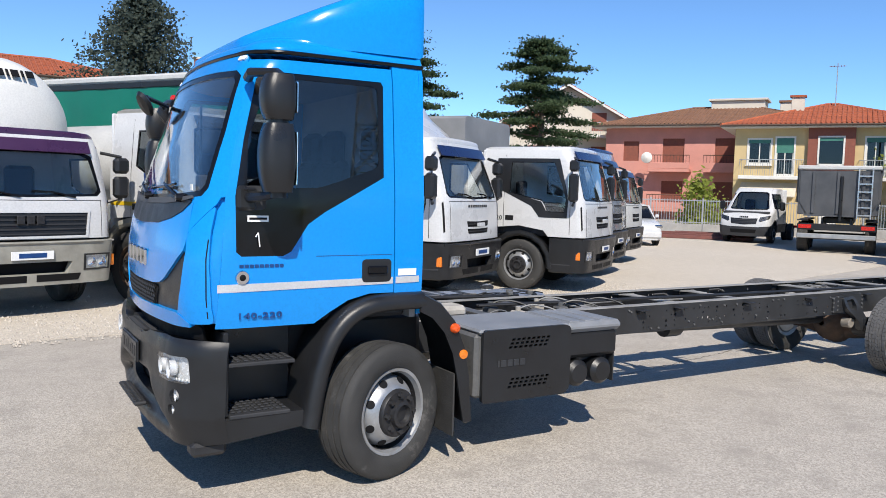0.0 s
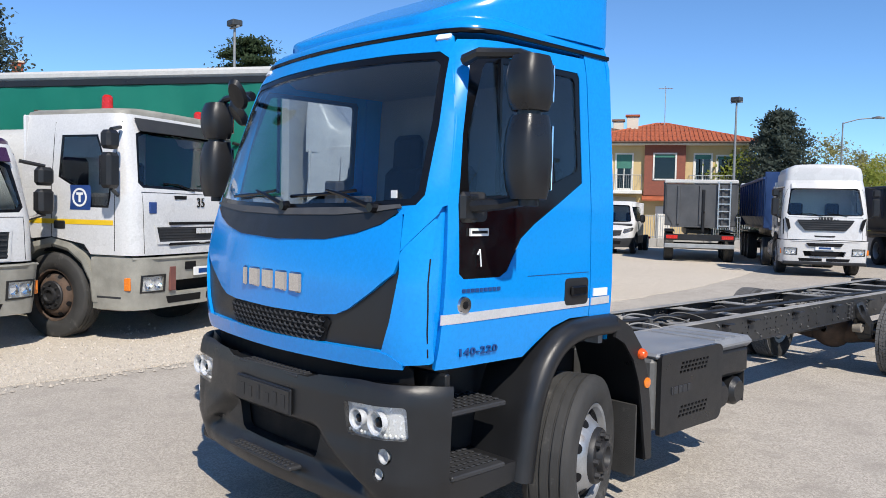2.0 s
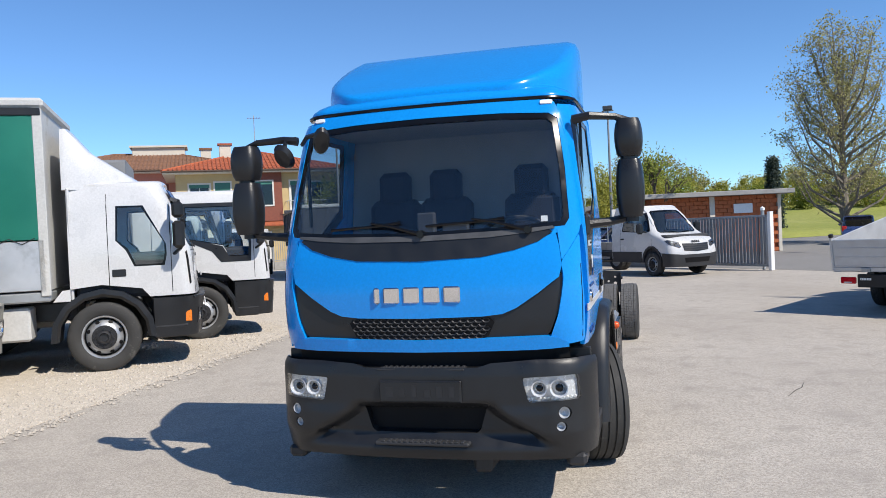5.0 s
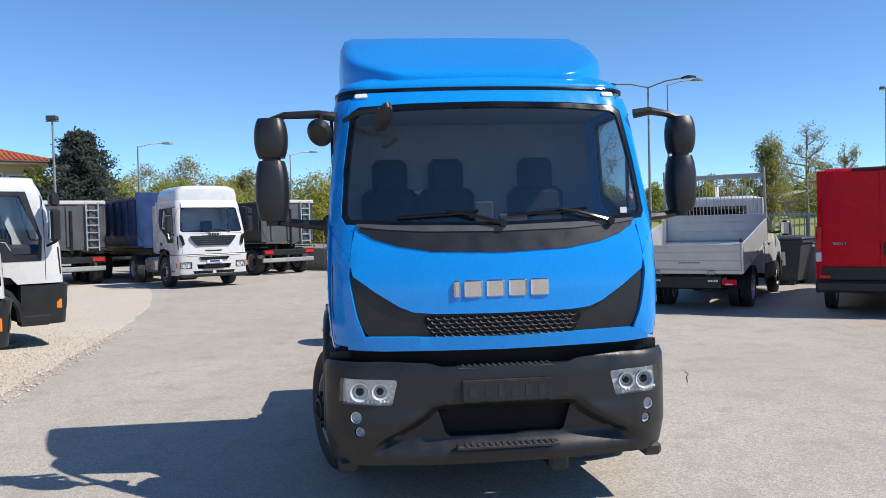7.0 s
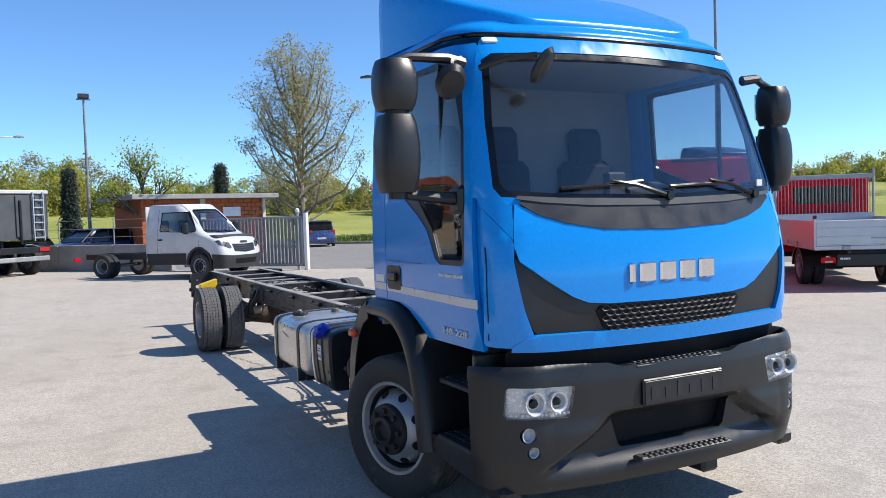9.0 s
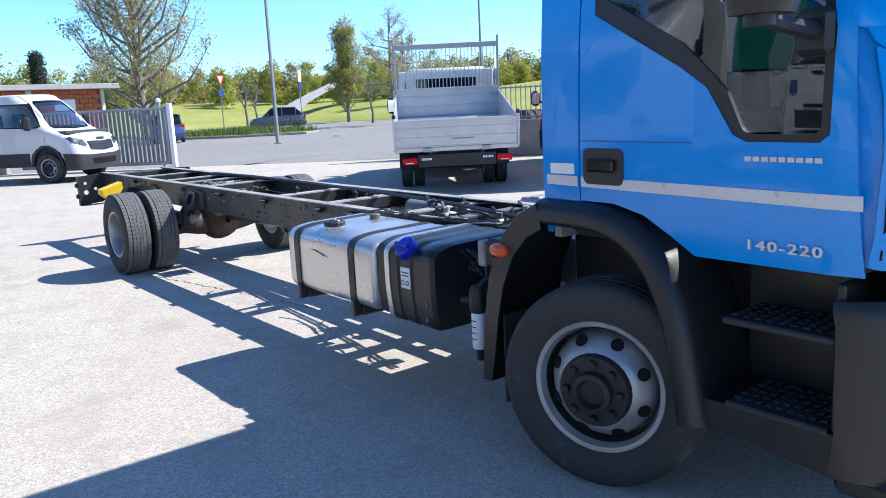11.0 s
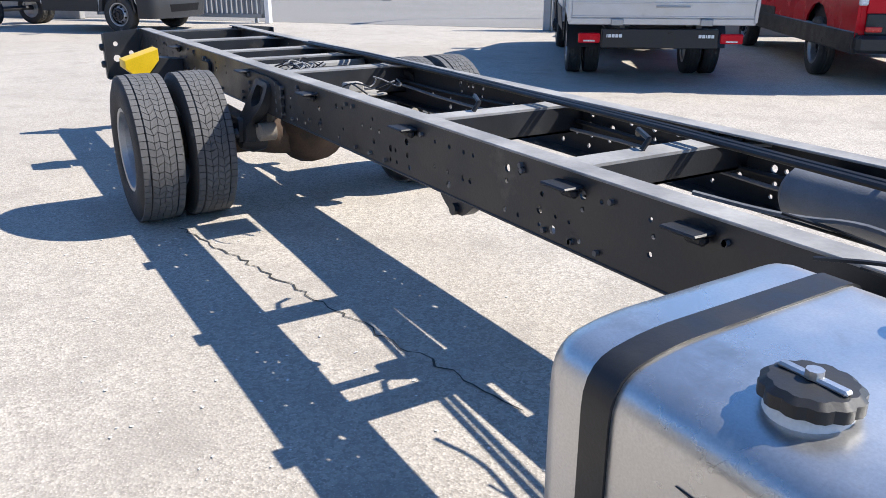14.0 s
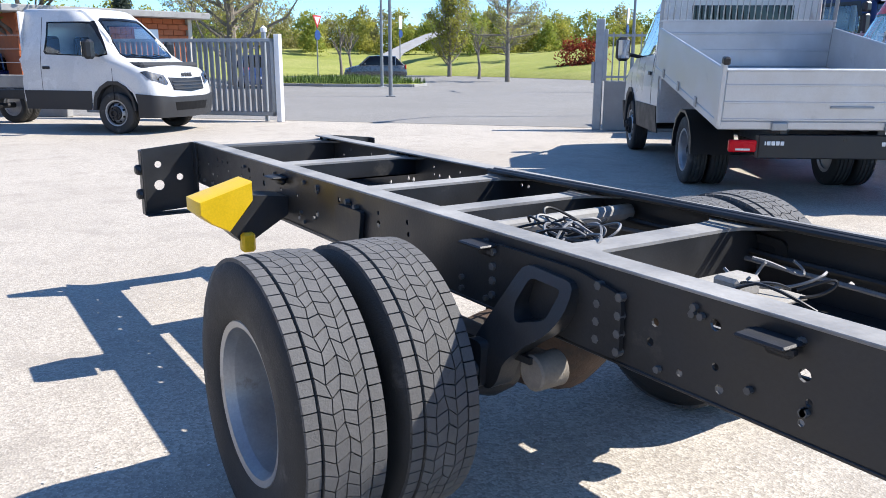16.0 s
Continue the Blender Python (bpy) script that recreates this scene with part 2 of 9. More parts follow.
CROSS = material("crossmember_grey", (0.14, 0.14, 0.137), 0.55, 0.1, dark=0.7, scale=6, fine=60, bump=0.1, stain=(0.07, 0.065, 0.06), stain_scale=4, stain_cut=0.58)
ALU = material("brushed_aluminium", (0.68, 0.67, 0.65), 0.33, 0.85, dark=0.85, scale=3, fine=200, bump=0.04, stain=(0.42, 0.40, 0.37), stain_scale=2.5, stain_cut=0.6)
RUST = material("rusty_iron", (0.13, 0.085, 0.06), 0.8, 0.2, dark=0.55, scale=9, fine=80, bump=0.3, stain=(0.05, 0.045, 0.04), stain_scale=4, stain_cut=0.55)
CABLE = material("cable_black", (0.018, 0.018, 0.019), 0.5, dark=0.8, bump=0.05)
HOSE = material("grey_hose", (0.22, 0.22, 0.22), 0.55, dark=0.7, scale=9, bump=0.1)
CHROME = material("chrome", (0.75, 0.76, 0.78), 0.08, 1.0, dark=0.95, bump=0.0, rough_var=0.03)
SILVER = material("silver_stripe", (0.62, 0.63, 0.64), 0.35, 0.2, dark=0.9, bump=0.0)
WHITE = material("white_paint", (0.62, 0.62, 0.615), 0.3, dark=0.93, scale=1.5, fine=40, bump=0.0, coat=0.5, stain=(0.46, 0.45, 0.42), stain_scale=1.3, stain_cut=0.64)
DIRTY = material("dirty_white", (0.56, 0.555, 0.53), 0.5, dark=0.88, scale=2, fine=30, bump=0.02, stain=(0.36, 0.34, 0.30), stain_scale=2.0, stain_cut=0.6)
ORANGE = material("orange_lens", (0.85, 0.22, 0.02), 0.2, dark=0.85, scale=40, bump=0.1, coat=0.6)
AMBERRED = material("red_lens", (0.62, 0.02, 0.012), 0.22, dark=0.75, scale=40, bump=0.1, coat=0.2)
LENS = glass("lamp_glass", (0.97, 0.98, 0.985))
SCREEN = glass("windscreen_glass", (0.93, 0.96, 0.965))
SIDEGL = glass("side_glass", (0.68, 0.71, 0.73))
DARKGL = glass("dark_glass", (0.16, 0.18, 0.20))
MIRROR = material("mirror_glass", (0.85, 0.86, 0.87), 0.02, 1.0, dark=0.98, bump=0.0, rough_var=0.01)
CABIN = material("cab_interior", (0.05, 0.052, 0.057), 0.7, spec=0.2, dark=0.7, scale=6, bump=0.15)
LINER = material("headliner", (0.25, 0.255, 0.265), 0.85, dark=0.85, scale=4, bump=0.1)
SEAT = material("seat_cloth", (0.028, 0.03, 0.038), 0.9, spec=0.1, dark=0.7, scale=30, fine=400, bump=0.3)
YELLOW = material("yellow_plastic", (0.85, 0.55, 0.01), 0.4, dark=0.85, scale=6, bump=0.05)
CAPBLUE = material("blue_cap", (0.01, 0.03, 0.5), 0.4, dark=0.8, scale=12, bump=0.05)
MARKER = material("marker_lens", (0.80, 0.10, 0.012), 0.2, dark=0.8, scale=40, bump=0.1, coat=0.3)
BUSH = material("worn_bush", (0.27, 0.235, 0.19), 0.8, dark=0.7, scale=12, bump=0.2)
DUSTY = material("dusty_casting", (0.46, 0.43, 0.38), 0.85, dark=0.72, scale=7, fine=80, bump=0.2, stain=(0.16, 0.15, 0.14), stain_scale=5, stain_cut=0.6)
# grey of the air tank; on black lids, sun glare put into the colour
LIDGREY = material("lid_glare_and_tank_grey", (0.24, 0.25, 0.265), 0.5, dark=0.75, scale=5, fine=200, bump=0.1)
COWLGREY = material("cowl_grey", (0.085, 0.087, 0.092), 0.55, dark=0.7, scale=9, fine=200, bump=0.1, spec=0.3)
PAPER = material("white_sticker", (0.82, 0.82, 0.80), 0.4, dark=0.95, bump=0.0)
LAMPSIL = material("lamp_silver", (0.72, 0.73, 0.74), 0.22, 0.25, dark=0.9, scale=60, bump=0.05)
# flange tops: pale dust, with sunlight from above put into the colour
RAILTOP = material("rail_top_dusty_sunlit", (0.36, 0.35, 0.33), 0.7, 0.0, dark=0.6, scale=4, fine=60, bump=0.08)
INK = material("black_ink", (0.010, 0.010, 0.011), 0.6, bump=0.0, spec=0.15)
INKBLUE = material("dark_blue_ink", (0.01, 0.06, 0.22), 0.4, bump=0.0)

# ---- ground ----
def surface(name, base, dark, stones=0.0, bump=0.4, patch=(0.3, 0.3, 0.3), crack=False, big=0.25, mid=2.2):
    """Worn open ground: broad patches, mid-size blotches, fine aggregate."""
    mt = bpy.data.materials.new(name)
    mt.use_nodes = True
    nt = mt.node_tree
    b, L = nt.nodes["Principled BSDF"], nt.links.new
    tc = nt.nodes.new("ShaderNodeTexCoord")

    def tex(sc, detail=6.0, rgh=0.6, kind="ShaderNodeTexNoise"):
        t = nt.nodes.new(kind)
        t.inputs["Scale"].default_value = sc
        if kind == "ShaderNodeTexNoise":
            t.inputs["Detail"].default_value, t.inputs["Roughness"].default_value = detail, rgh
        L(tc.outputs["Object"], t.inputs["Vector"])
        return t

    def ramp(sock, lo, hi):
        r = nt.nodes.new("ShaderNodeMapRange")
        r.inputs[1].default_value, r.inputs[2].default_value = lo, hi
        L(sock, r.inputs[0])
        return r.outputs[0]

    def mix(f, a, c):
        x = nt.nodes.new("ShaderNodeMix")
        x.data_type = "RGBA"
        L(f, x.inputs[0])
        for k, val in ((6, a), (7, c)):
            if isinstance(val, tuple):
                x.inputs[k].default_value = (*val, 1)
            else:
                L(val, x.inputs[k])
        return x.outputs[2]

    col = mix(ramp(tex(big, 6).outputs["Fac"], 0.38, 0.62), base, patch)
    col = mix(ramp(tex(mid, 8, 0.7).outputs["Fac"], 0.50, 0.74), col, dark)
    vor = tex(90.0, kind="ShaderNodeTexVoronoi")
    col = mix(ramp(vor.outputs["Color"], 0.15, 0.9), tuple(v * 0.68 for v in base), col)
    speck = tex(170.0, 2.0)
    col = mix(ramp(speck.outputs["Fac"], 0.60, 0.70), col, tuple(min(1, v * 1.6) for v in base))
    L(col, b.inputs["Base Color"])
    b.inputs["Roughness"].default_value = 0.9
    b.inputs["Specular IOR Level"].default_value = 0.3
    bp = nt.nodes.new("ShaderNodeBump")
    bp.inputs["Strength"].default_value, bp.inputs["Distance"].default_value = bump, 0.006
    L(vor.outputs["Distance"], bp.inputs["Height"])
    L(bp.outputs[0], b.inputs["Normal"])
    return mt


ASPHALT = surface("bleached_asphalt", (0.445, 0.40, 0.342), (0.285, 0.257, 0.223), patch=(0.56, 0.51, 0.44))
ROADGREY = surface("grey_road_asphalt", (0.25, 0.24, 0.225), (0.18, 0.172, 0.16), patch=(0.30, 0.288, 0.27))
GRAVEL = surface("pale_gravel", (0.60, 0.53, 0.435), (0.43, 0.37, 0.295), patch=(0.66, 0.59, 0.495), bump=0.5, mid=5.0)
PEBBLE = material("gravel_stone", (0.64, 0.57, 0.48), 0.9, dark=0.7, scale=20, rnd=0.45, bump=0.2)
GRASS = surface("spring_grass", (0.27, 0.30, 0.06), (0.17, 0.20, 0.035), patch=(0.43, 0.41, 0.14), bump=1.0, mid=1.2, big=0.12)
BLADE = material("grass_blades", (0.15, 0.24, 0.03), 0.7, dark=0.55, scale=3, rnd=0.45, bump=0.0)
CONCRETE = material("concrete", (0.36, 0.35, 0.33), 0.85, dark=0.75, scale=2, fine=60, bump=0.3, stain=(0.2, 0.19, 0.17), stain_scale=1.5, stain_cut=0.6)
TAR = material("crack_tar", (0.06, 0.055, 0.05), 0.9, bump=0.2)

me = Mesh()
R, N = 900, 40
me.add([(x, y, 0) for x, y in ((-R, -R), (R, -R), (R, R), (-R, R))], [(0, 1, 2, 3)])
tagged(part("ground", me, ASPHALT, smooth=False), "sun-bleached grey asphalt yard with worn patches", "ground", kind="structure")

# grey public road beyond the gate line
me = Mesh().prism([(24.6, -1.75), (21.0, -5.1), (15.9, -9.75), (12.4, -12.9), (8.0, -24.0), (12, -70), (90, -75), (95, 10), (62, 24), (47.0, 18.2)], "z", 0.001, 0.005)
tagged(part("road", me, ROADGREY, smooth=False), "grey asphalt road outside the yard gate", "road", kind="structure")

# gravel yard beyond an uneven asphalt edge
rng = random.Random(5)
edge = []
for k in range(90):
    x = -30 + k * 0.7
    y = 4.42 + 0.075 * (x + 1) + (0.01 * (x - 8) ** 2 if x > 8 else 0) + 0.10 * noise.noise(Vector((x * 1.1, 3, 0))) + 0.05 * noise.noise(Vector((x * 4.0, 7, 0)))
    edge.append((x, min(y, 60)))
    if y > 26:
        break
far = [(edge[-1][0], 80.0), (-60.0, 80.0), (-60.0, 4.0)]
me = Mesh().prism(edge + far, "z", 0.001, 0.008)
tagged(part("gravel_yard", me, GRAVEL, smooth=False), "pale dusty gravel strip beside the asphalt", "gravel", kind="structure")
me = Mesh()
for k in range(5200):
    x = rng.uniform(-7, 9)
    y0 = 4.42 + 0.075 * (x + 1)
    y = y0 + abs(rng.gauss(0, 1.3)) - 0.25
    r = rng.uniform(0.007, 0.03)
    a = rng.uniform(0, 3)
    c, s = math.cos(a) * r, math.sin(a) * r
    me.add([(x + c, y + s, 0.006), (x - s, y + c, 0.006), (x - c, y - s, 0.006), (x + s, y - c, 0.006), (x + c * 0.2, y + s * 0.3, 0.008 + r * 0.8)], [(0, 1, 4), (1, 2, 4), (2, 3, 4), (3, 0, 4)])
tagged(part("gravel_stones", me, PEBBLE, smooth=False), "small pale loose gravel stones on the ground", "gravel", kind="stuff")

# long crack beside the chassis, and small ones
me = Mesh()
for x0, y0, dx, dy, n, w in ((5.9, 0.91, -0.05, -0.0097, 51, 0.0042), (2.2, -2.6, 0.14, -0.05, 6, 0.004), (-2.0, -1.6, -0.12, -0.10, 5, 0.004)):
    pts = [(x0 + dx * i + rng.uniform(-0.02, 0.02), y0 + dy * i + rng.uniform(-0.02, 0.02)) for i in range(n)]
    for a, b in zip(pts, pts[1:]):
        d = Vector((b[0] - a[0], b[1] - a[1])).normalized()
        ww = w * rng.uniform(0.5, 1.3)
        px, py = -d.y * ww, d.x * ww
        me.add([(a[0] + px, a[1] + py, 0.004), (a[0] - px, a[1] - py, 0.004), (b[0] - px, b[1] - py, 0.004), (b[0] + px, b[1] + py, 0.004)], [(0, 1, 2, 3)])
tagged(part("asphalt_cracks", me, TAR, smooth=False), "dark thin cracks in the asphalt", "crack", kind="structure")

# pale flecks of paint and grit scattered beside the chassis
me = Mesh()
for _ in range(260):
    x, y = rng.uniform(1.5, 7.0), rng.gauss(1.2, 0.45)
    r, a = rng.uniform(0.003, 0.010), rng.uniform(0, 6.28)
    c, s = math.cos(a) * r, math.sin(a) * r
    me.add([(x + c, y + s, 0.005), (x - s * 0.6, y + c * 0.6, 0.005), (x - c, y - s, 0.005), (x + s * 0.5, y - c * 0.7, 0.005)], [(0, 1, 2, 3)])
tagged(part("paint_flecks", me, PAPER, smooth=False), "tiny white flecks scattered on the asphalt", "debris", kind="stuff")

# ---- the blue chassis cab ----
def curve_at(table, z):
    return float(np.interp(z, [a for a, _ in table], [b for _, b in table]))


CAB_X = [(0.9, -1.235), (1.02, -1.25), (1.12, -1.265), (1.38, -1.262), (1.55, -1.235), (1.70, -1.19), (1.76, -1.175), (2.0, -1.10), (2.3, -1.0), (2.48, -0.93), (2.56, -0.88), (2.66, -0.78)]
CAB_W = [(0.9, 0.985), (1.1, 1.01), (1.3, 1.02), (1.75, 1.015), (2.45, 0.965), (2.60, 0.93), (2.68, 0.90)]


def wrap(xs, ws, ry, rx, bow):
    """A surface wrapped round a vehicle's nose: s runs from the middle of the front (0) over the corner (1 to 1.4) along the side."""

    def raw(s, z):
        w, xf, k = curve_at(ws, z), curve_at(xs, z), abs(s)
        if k <= 1:
            x, y = xf + bow * k * k, k * (w - ry)
        elif k <= 1.4:
            th = (k - 1) / 0.4 * math.pi / 2
            x, y = xf + bow + rx * (1 - math.cos(th)), w - ry + ry * math.sin(th)
        else:
            x, y = xf + bow + rx + k - 1.4, w
        return Vector((x, math.copysign(y, s), z))

    def where(s, z, off):
        p = raw(s, z)
        if off:
            n = (raw(s + 0.004, z) - raw(s - 0.004, z)).cross(raw(s, z + 0.01) - raw(s, z - 0.01))
            n.normalize()
            if n.dot(p - Vector((0, 0, p.z))) < 0 and abs(n.x) + abs(n.y) > 0:
                n = -n
            p = p + n * off
        return tuple(p)

    def from_y(y, z):
        w, k = curve_at(ws, z), abs(y)
        k = k / (w - ry) if k <= w - ry else 1 + 0.4 * math.asin(min(1, (k - (w - ry)) / ry)) / (math.pi / 2)
        return math.copysign(k, y)

    def from_x(x, z, side):
        xs0 = curve_at(xs, z) + bow
        return side * (1.4 + x - xs0 - rx if x >= xs0 + rx else 1 + 0.4 * math.acos(min(1, max(-1, 1 - (x - xs0) / rx))) / (math.pi / 2))

    return where, from_y, from_x


cab_at, cab_y, cab_x = wrap(CAB_X, CAB_W, 0.22, 0.24, 0.07)


def on(where, lift):
    return lambda s, z, off: where(s, z, lift + off)


def finer(poly, step=0.09):
    """An outline with its long edges cut up, so that they stay straight on a bent surface."""
    out = []
    for a, b in zip(poly, poly[1:] + poly[:1]):
        n = max(1, int(math.dist(a, b) / step))
        out += [(a[0] + (b[0] - a[0]) * k / n, a[1] + (b[1] - a[1]) * k / n) for k in range(n)]
    return out


def front(poly):
    return [(cab_y(y, z), z) for y, z in finer(poly)]


def flank(poly, side):
    return [(cab_x(x, z, side), z) for x, z in finer(poly)]


def mirrored(half):
    """A closed outline from its +y half, top middle to bottom middle."""
    return [(y, z) for y, z in half] + [(-y, z) for y, z in reversed(half) if y > 1e-6]


def tyre_profile(w, r, rim, grooves=4):
    h = w / 2
    out = [(-h * 0.72, rim), (-h * 0.92, rim + 0.02), (-h, rim + (r - rim) * 0.5), (-h * 0.96, r - 0.035), (-h * 0.86, r - 0.008)]
    for g in range(grooves):
        c = -h * 0.6 + h * 1.2 * g / (grooves - 1)
        out += [(c - 0.007, r), (c - 0.004, r - 0.011), (c + 0.004, r - 0.011), (c + 0.007, r)]
    out += [(h * 0.86, r - 0.008), (h * 0.96, r - 0.035), (h, rim + (r - rim) * 0.5), (h * 0.92, rim + 0.02), (h * 0.72, rim)]
    return out


def wheel(parent, x, y, z, side, r=0.44, w=0.27, rim=0.252, dish=0.0, nuts=8, hub=True, tread=False, worn=None, rimmat=None, name="wheel", n=48, hubmat=None):
    """A lorry wheel whose outer face looks to side * y."""
    rimmat, hubmat = rimmat or STEEL, hubmat or HUB
    me = Mesh()
    me.lathe([(side * (u + 0), q) for u, q in tyre_profile(w, r, rim + 0.012)], (x, y, z), n=n)
    tyre = part("tyre", me, worn or RUBBER, parent, sharp=50)
    d = side
    h = w / 2
    me = Mesh()
    f = h * 0.80
    # bright lip, well coloured dark for the shade in its gap, pressed disc
    me.lathe([(d * u, q) for u, q in ((f - 0.012, rim + 0.030), (f, rim + 0.030), (f + 0.010, rim + 0.022), (f + 0.006, rim + 0.004), (f - 0.025, rim - 0.008))], (x, y, z), n=n)
    rm = part("rim", me, rimmat, tyre, sharp=40)
    me = Mesh()
    me.lathe([(d * u, q) for u, q in ((f - 0.025, rim - 0.008), (f - 0.06, rim - 0.014), (f - 0.11, rim - 0.02), (-h * 0.7, rim - 0.02), (-h * 0.8, rim + 0.02))], (x, y, z), n=n)
    part("rim_well", me, hubmat if dish >= 0 else rimmat, tyre, sharp=40)
    if dish >= 0:
        prof = [(f - 0.10, rim - 0.022), (f - 0.055, rim - 0.028), (f - 0.022, rim - 0.045), (f + 0.004 + dish, rim - 0.075), (f + 0.022 + dish, rim - 0.095), (f + 0.03 + dish, 0.12), (f + 0.03 + dish, 0.06)]
    else:
        prof = [(f - 0.06 + dish * 0.6, rim - 0.022), (f + dish, rim - 0.035), (f + dish, 0.14), (f + dish + 0.01, 0.06)]
    me = Mesh().lathe([(d * u, q) for u, q in prof], (x, y, z), n=n)
    part("wheel_disc", me, rimmat, tyre, sharp=40)
    if dish >= 0:
        for k in range(8):
            holes = Mesh()
            a = 2 * math.pi * (k + 0.5) / 8
            c = Vector((math.cos(a) * (rim - 0.054), d * (f - 0.015 + dish * 0.5), math.sin(a) * (rim - 0.054)))
            ax = Vector((math.cos(a) * 0.62, d * 0.78, math.sin(a) * 0.62)).normalized()
            holes.tube([Vector((x, y, z)) + c - ax * 0.02, Vector((x, y, z)) + c + ax * 0.004], 0.027 * rim / 0.25, 14)
            part("vent_hole", holes, INK, tyre)
    if hub:
        me = Mesh()
        o = f + 0.03 + dish
        kk = rim / 0.252
        me.lathe([(d * u, q * kk) for u, q in ((o - 0.02, 0.152), (o + 0.010, 0.150), (o + 0.022, 0.142), (o + 0.022, 0.085), (o + 0.055, 0.08), (o + 0.06, 0.06), (o + 0.03, 0.05), (o + 0.03, 0.0))], (x, y, z), n=28)
        hb = part("hub", me, hubmat, tyre, sharp=30)
        for k in range(nuts):
            nt = Mesh()
            a = 2 * math.pi * k / nuts
            c = Vector((x + math.cos(a) * 0.114 * kk, y + d * (o + 0.015), z + math.sin(a) * 0.114 * kk))
            nt.tube([c, c + Vector((0, d * 0.03, 0))], [0.02, 0.016], 6)
            part("wheel_nut", nt, hubmat, tyre)
    if tread:
        # shoulder blocks in ranks, and a jumble of many-sided blocks between
        bl = Mesh()
        cnt = 64
        rng = random.Random(7)
        pitch = 2 * math.pi / cnt
        cols = [-0.87, -0.56, -0.53, -0.27, 0.0, 0.27, 0.53, 0.56, 0.87]
        grid = {}
        for j, c in enumerate(cols):
            for k in range(cnt):
                inner = 2 < j < 6
                grid[j, k] = (c * h + (rng.uniform(-0.05, 0.05) * h if inner else 0), pitch * (k + (0.45 * (j % 2) if 2 <= j <= 6 else 0.2 * (j < 2)) + (rng.uniform(-0.2, 0.2) if inner else 0)))
        for j in (0, 2, 3, 4, 5, 7):
            for k in range(cnt):
                q = []
                for a, b in ((j, k), (j, k + 1), (j + 1, k + 1), (j + 1, k)):
                    c, an = grid[a, b % cnt]
                    q.append((c, an + (2 * math.pi if b >= cnt else 0)))
                cells = [q]
                for cell in cells:
                    mc, ma = sum(p[0] for p in cell) / len(cell), sum(p[1] for p in cell) / len(cell)
                    ring = []
                    low = 0.004 if j in (0, 7) else 0.0
                    for rr, sh in ((r - 0.012, 0.95), (r + 0.007 - low, 0.90)):
                        ring.append([(x + rr * math.cos(ma + (an - ma) * sh), y + mc + (c - mc) * sh, z + rr * math.sin(ma + (an - ma) * sh)) for c, an in cell])
                    bl.loft(ring)
        tagged(part("tread", bl, WORN, tyre, smooth=False), kind="stuff")
    return tyre


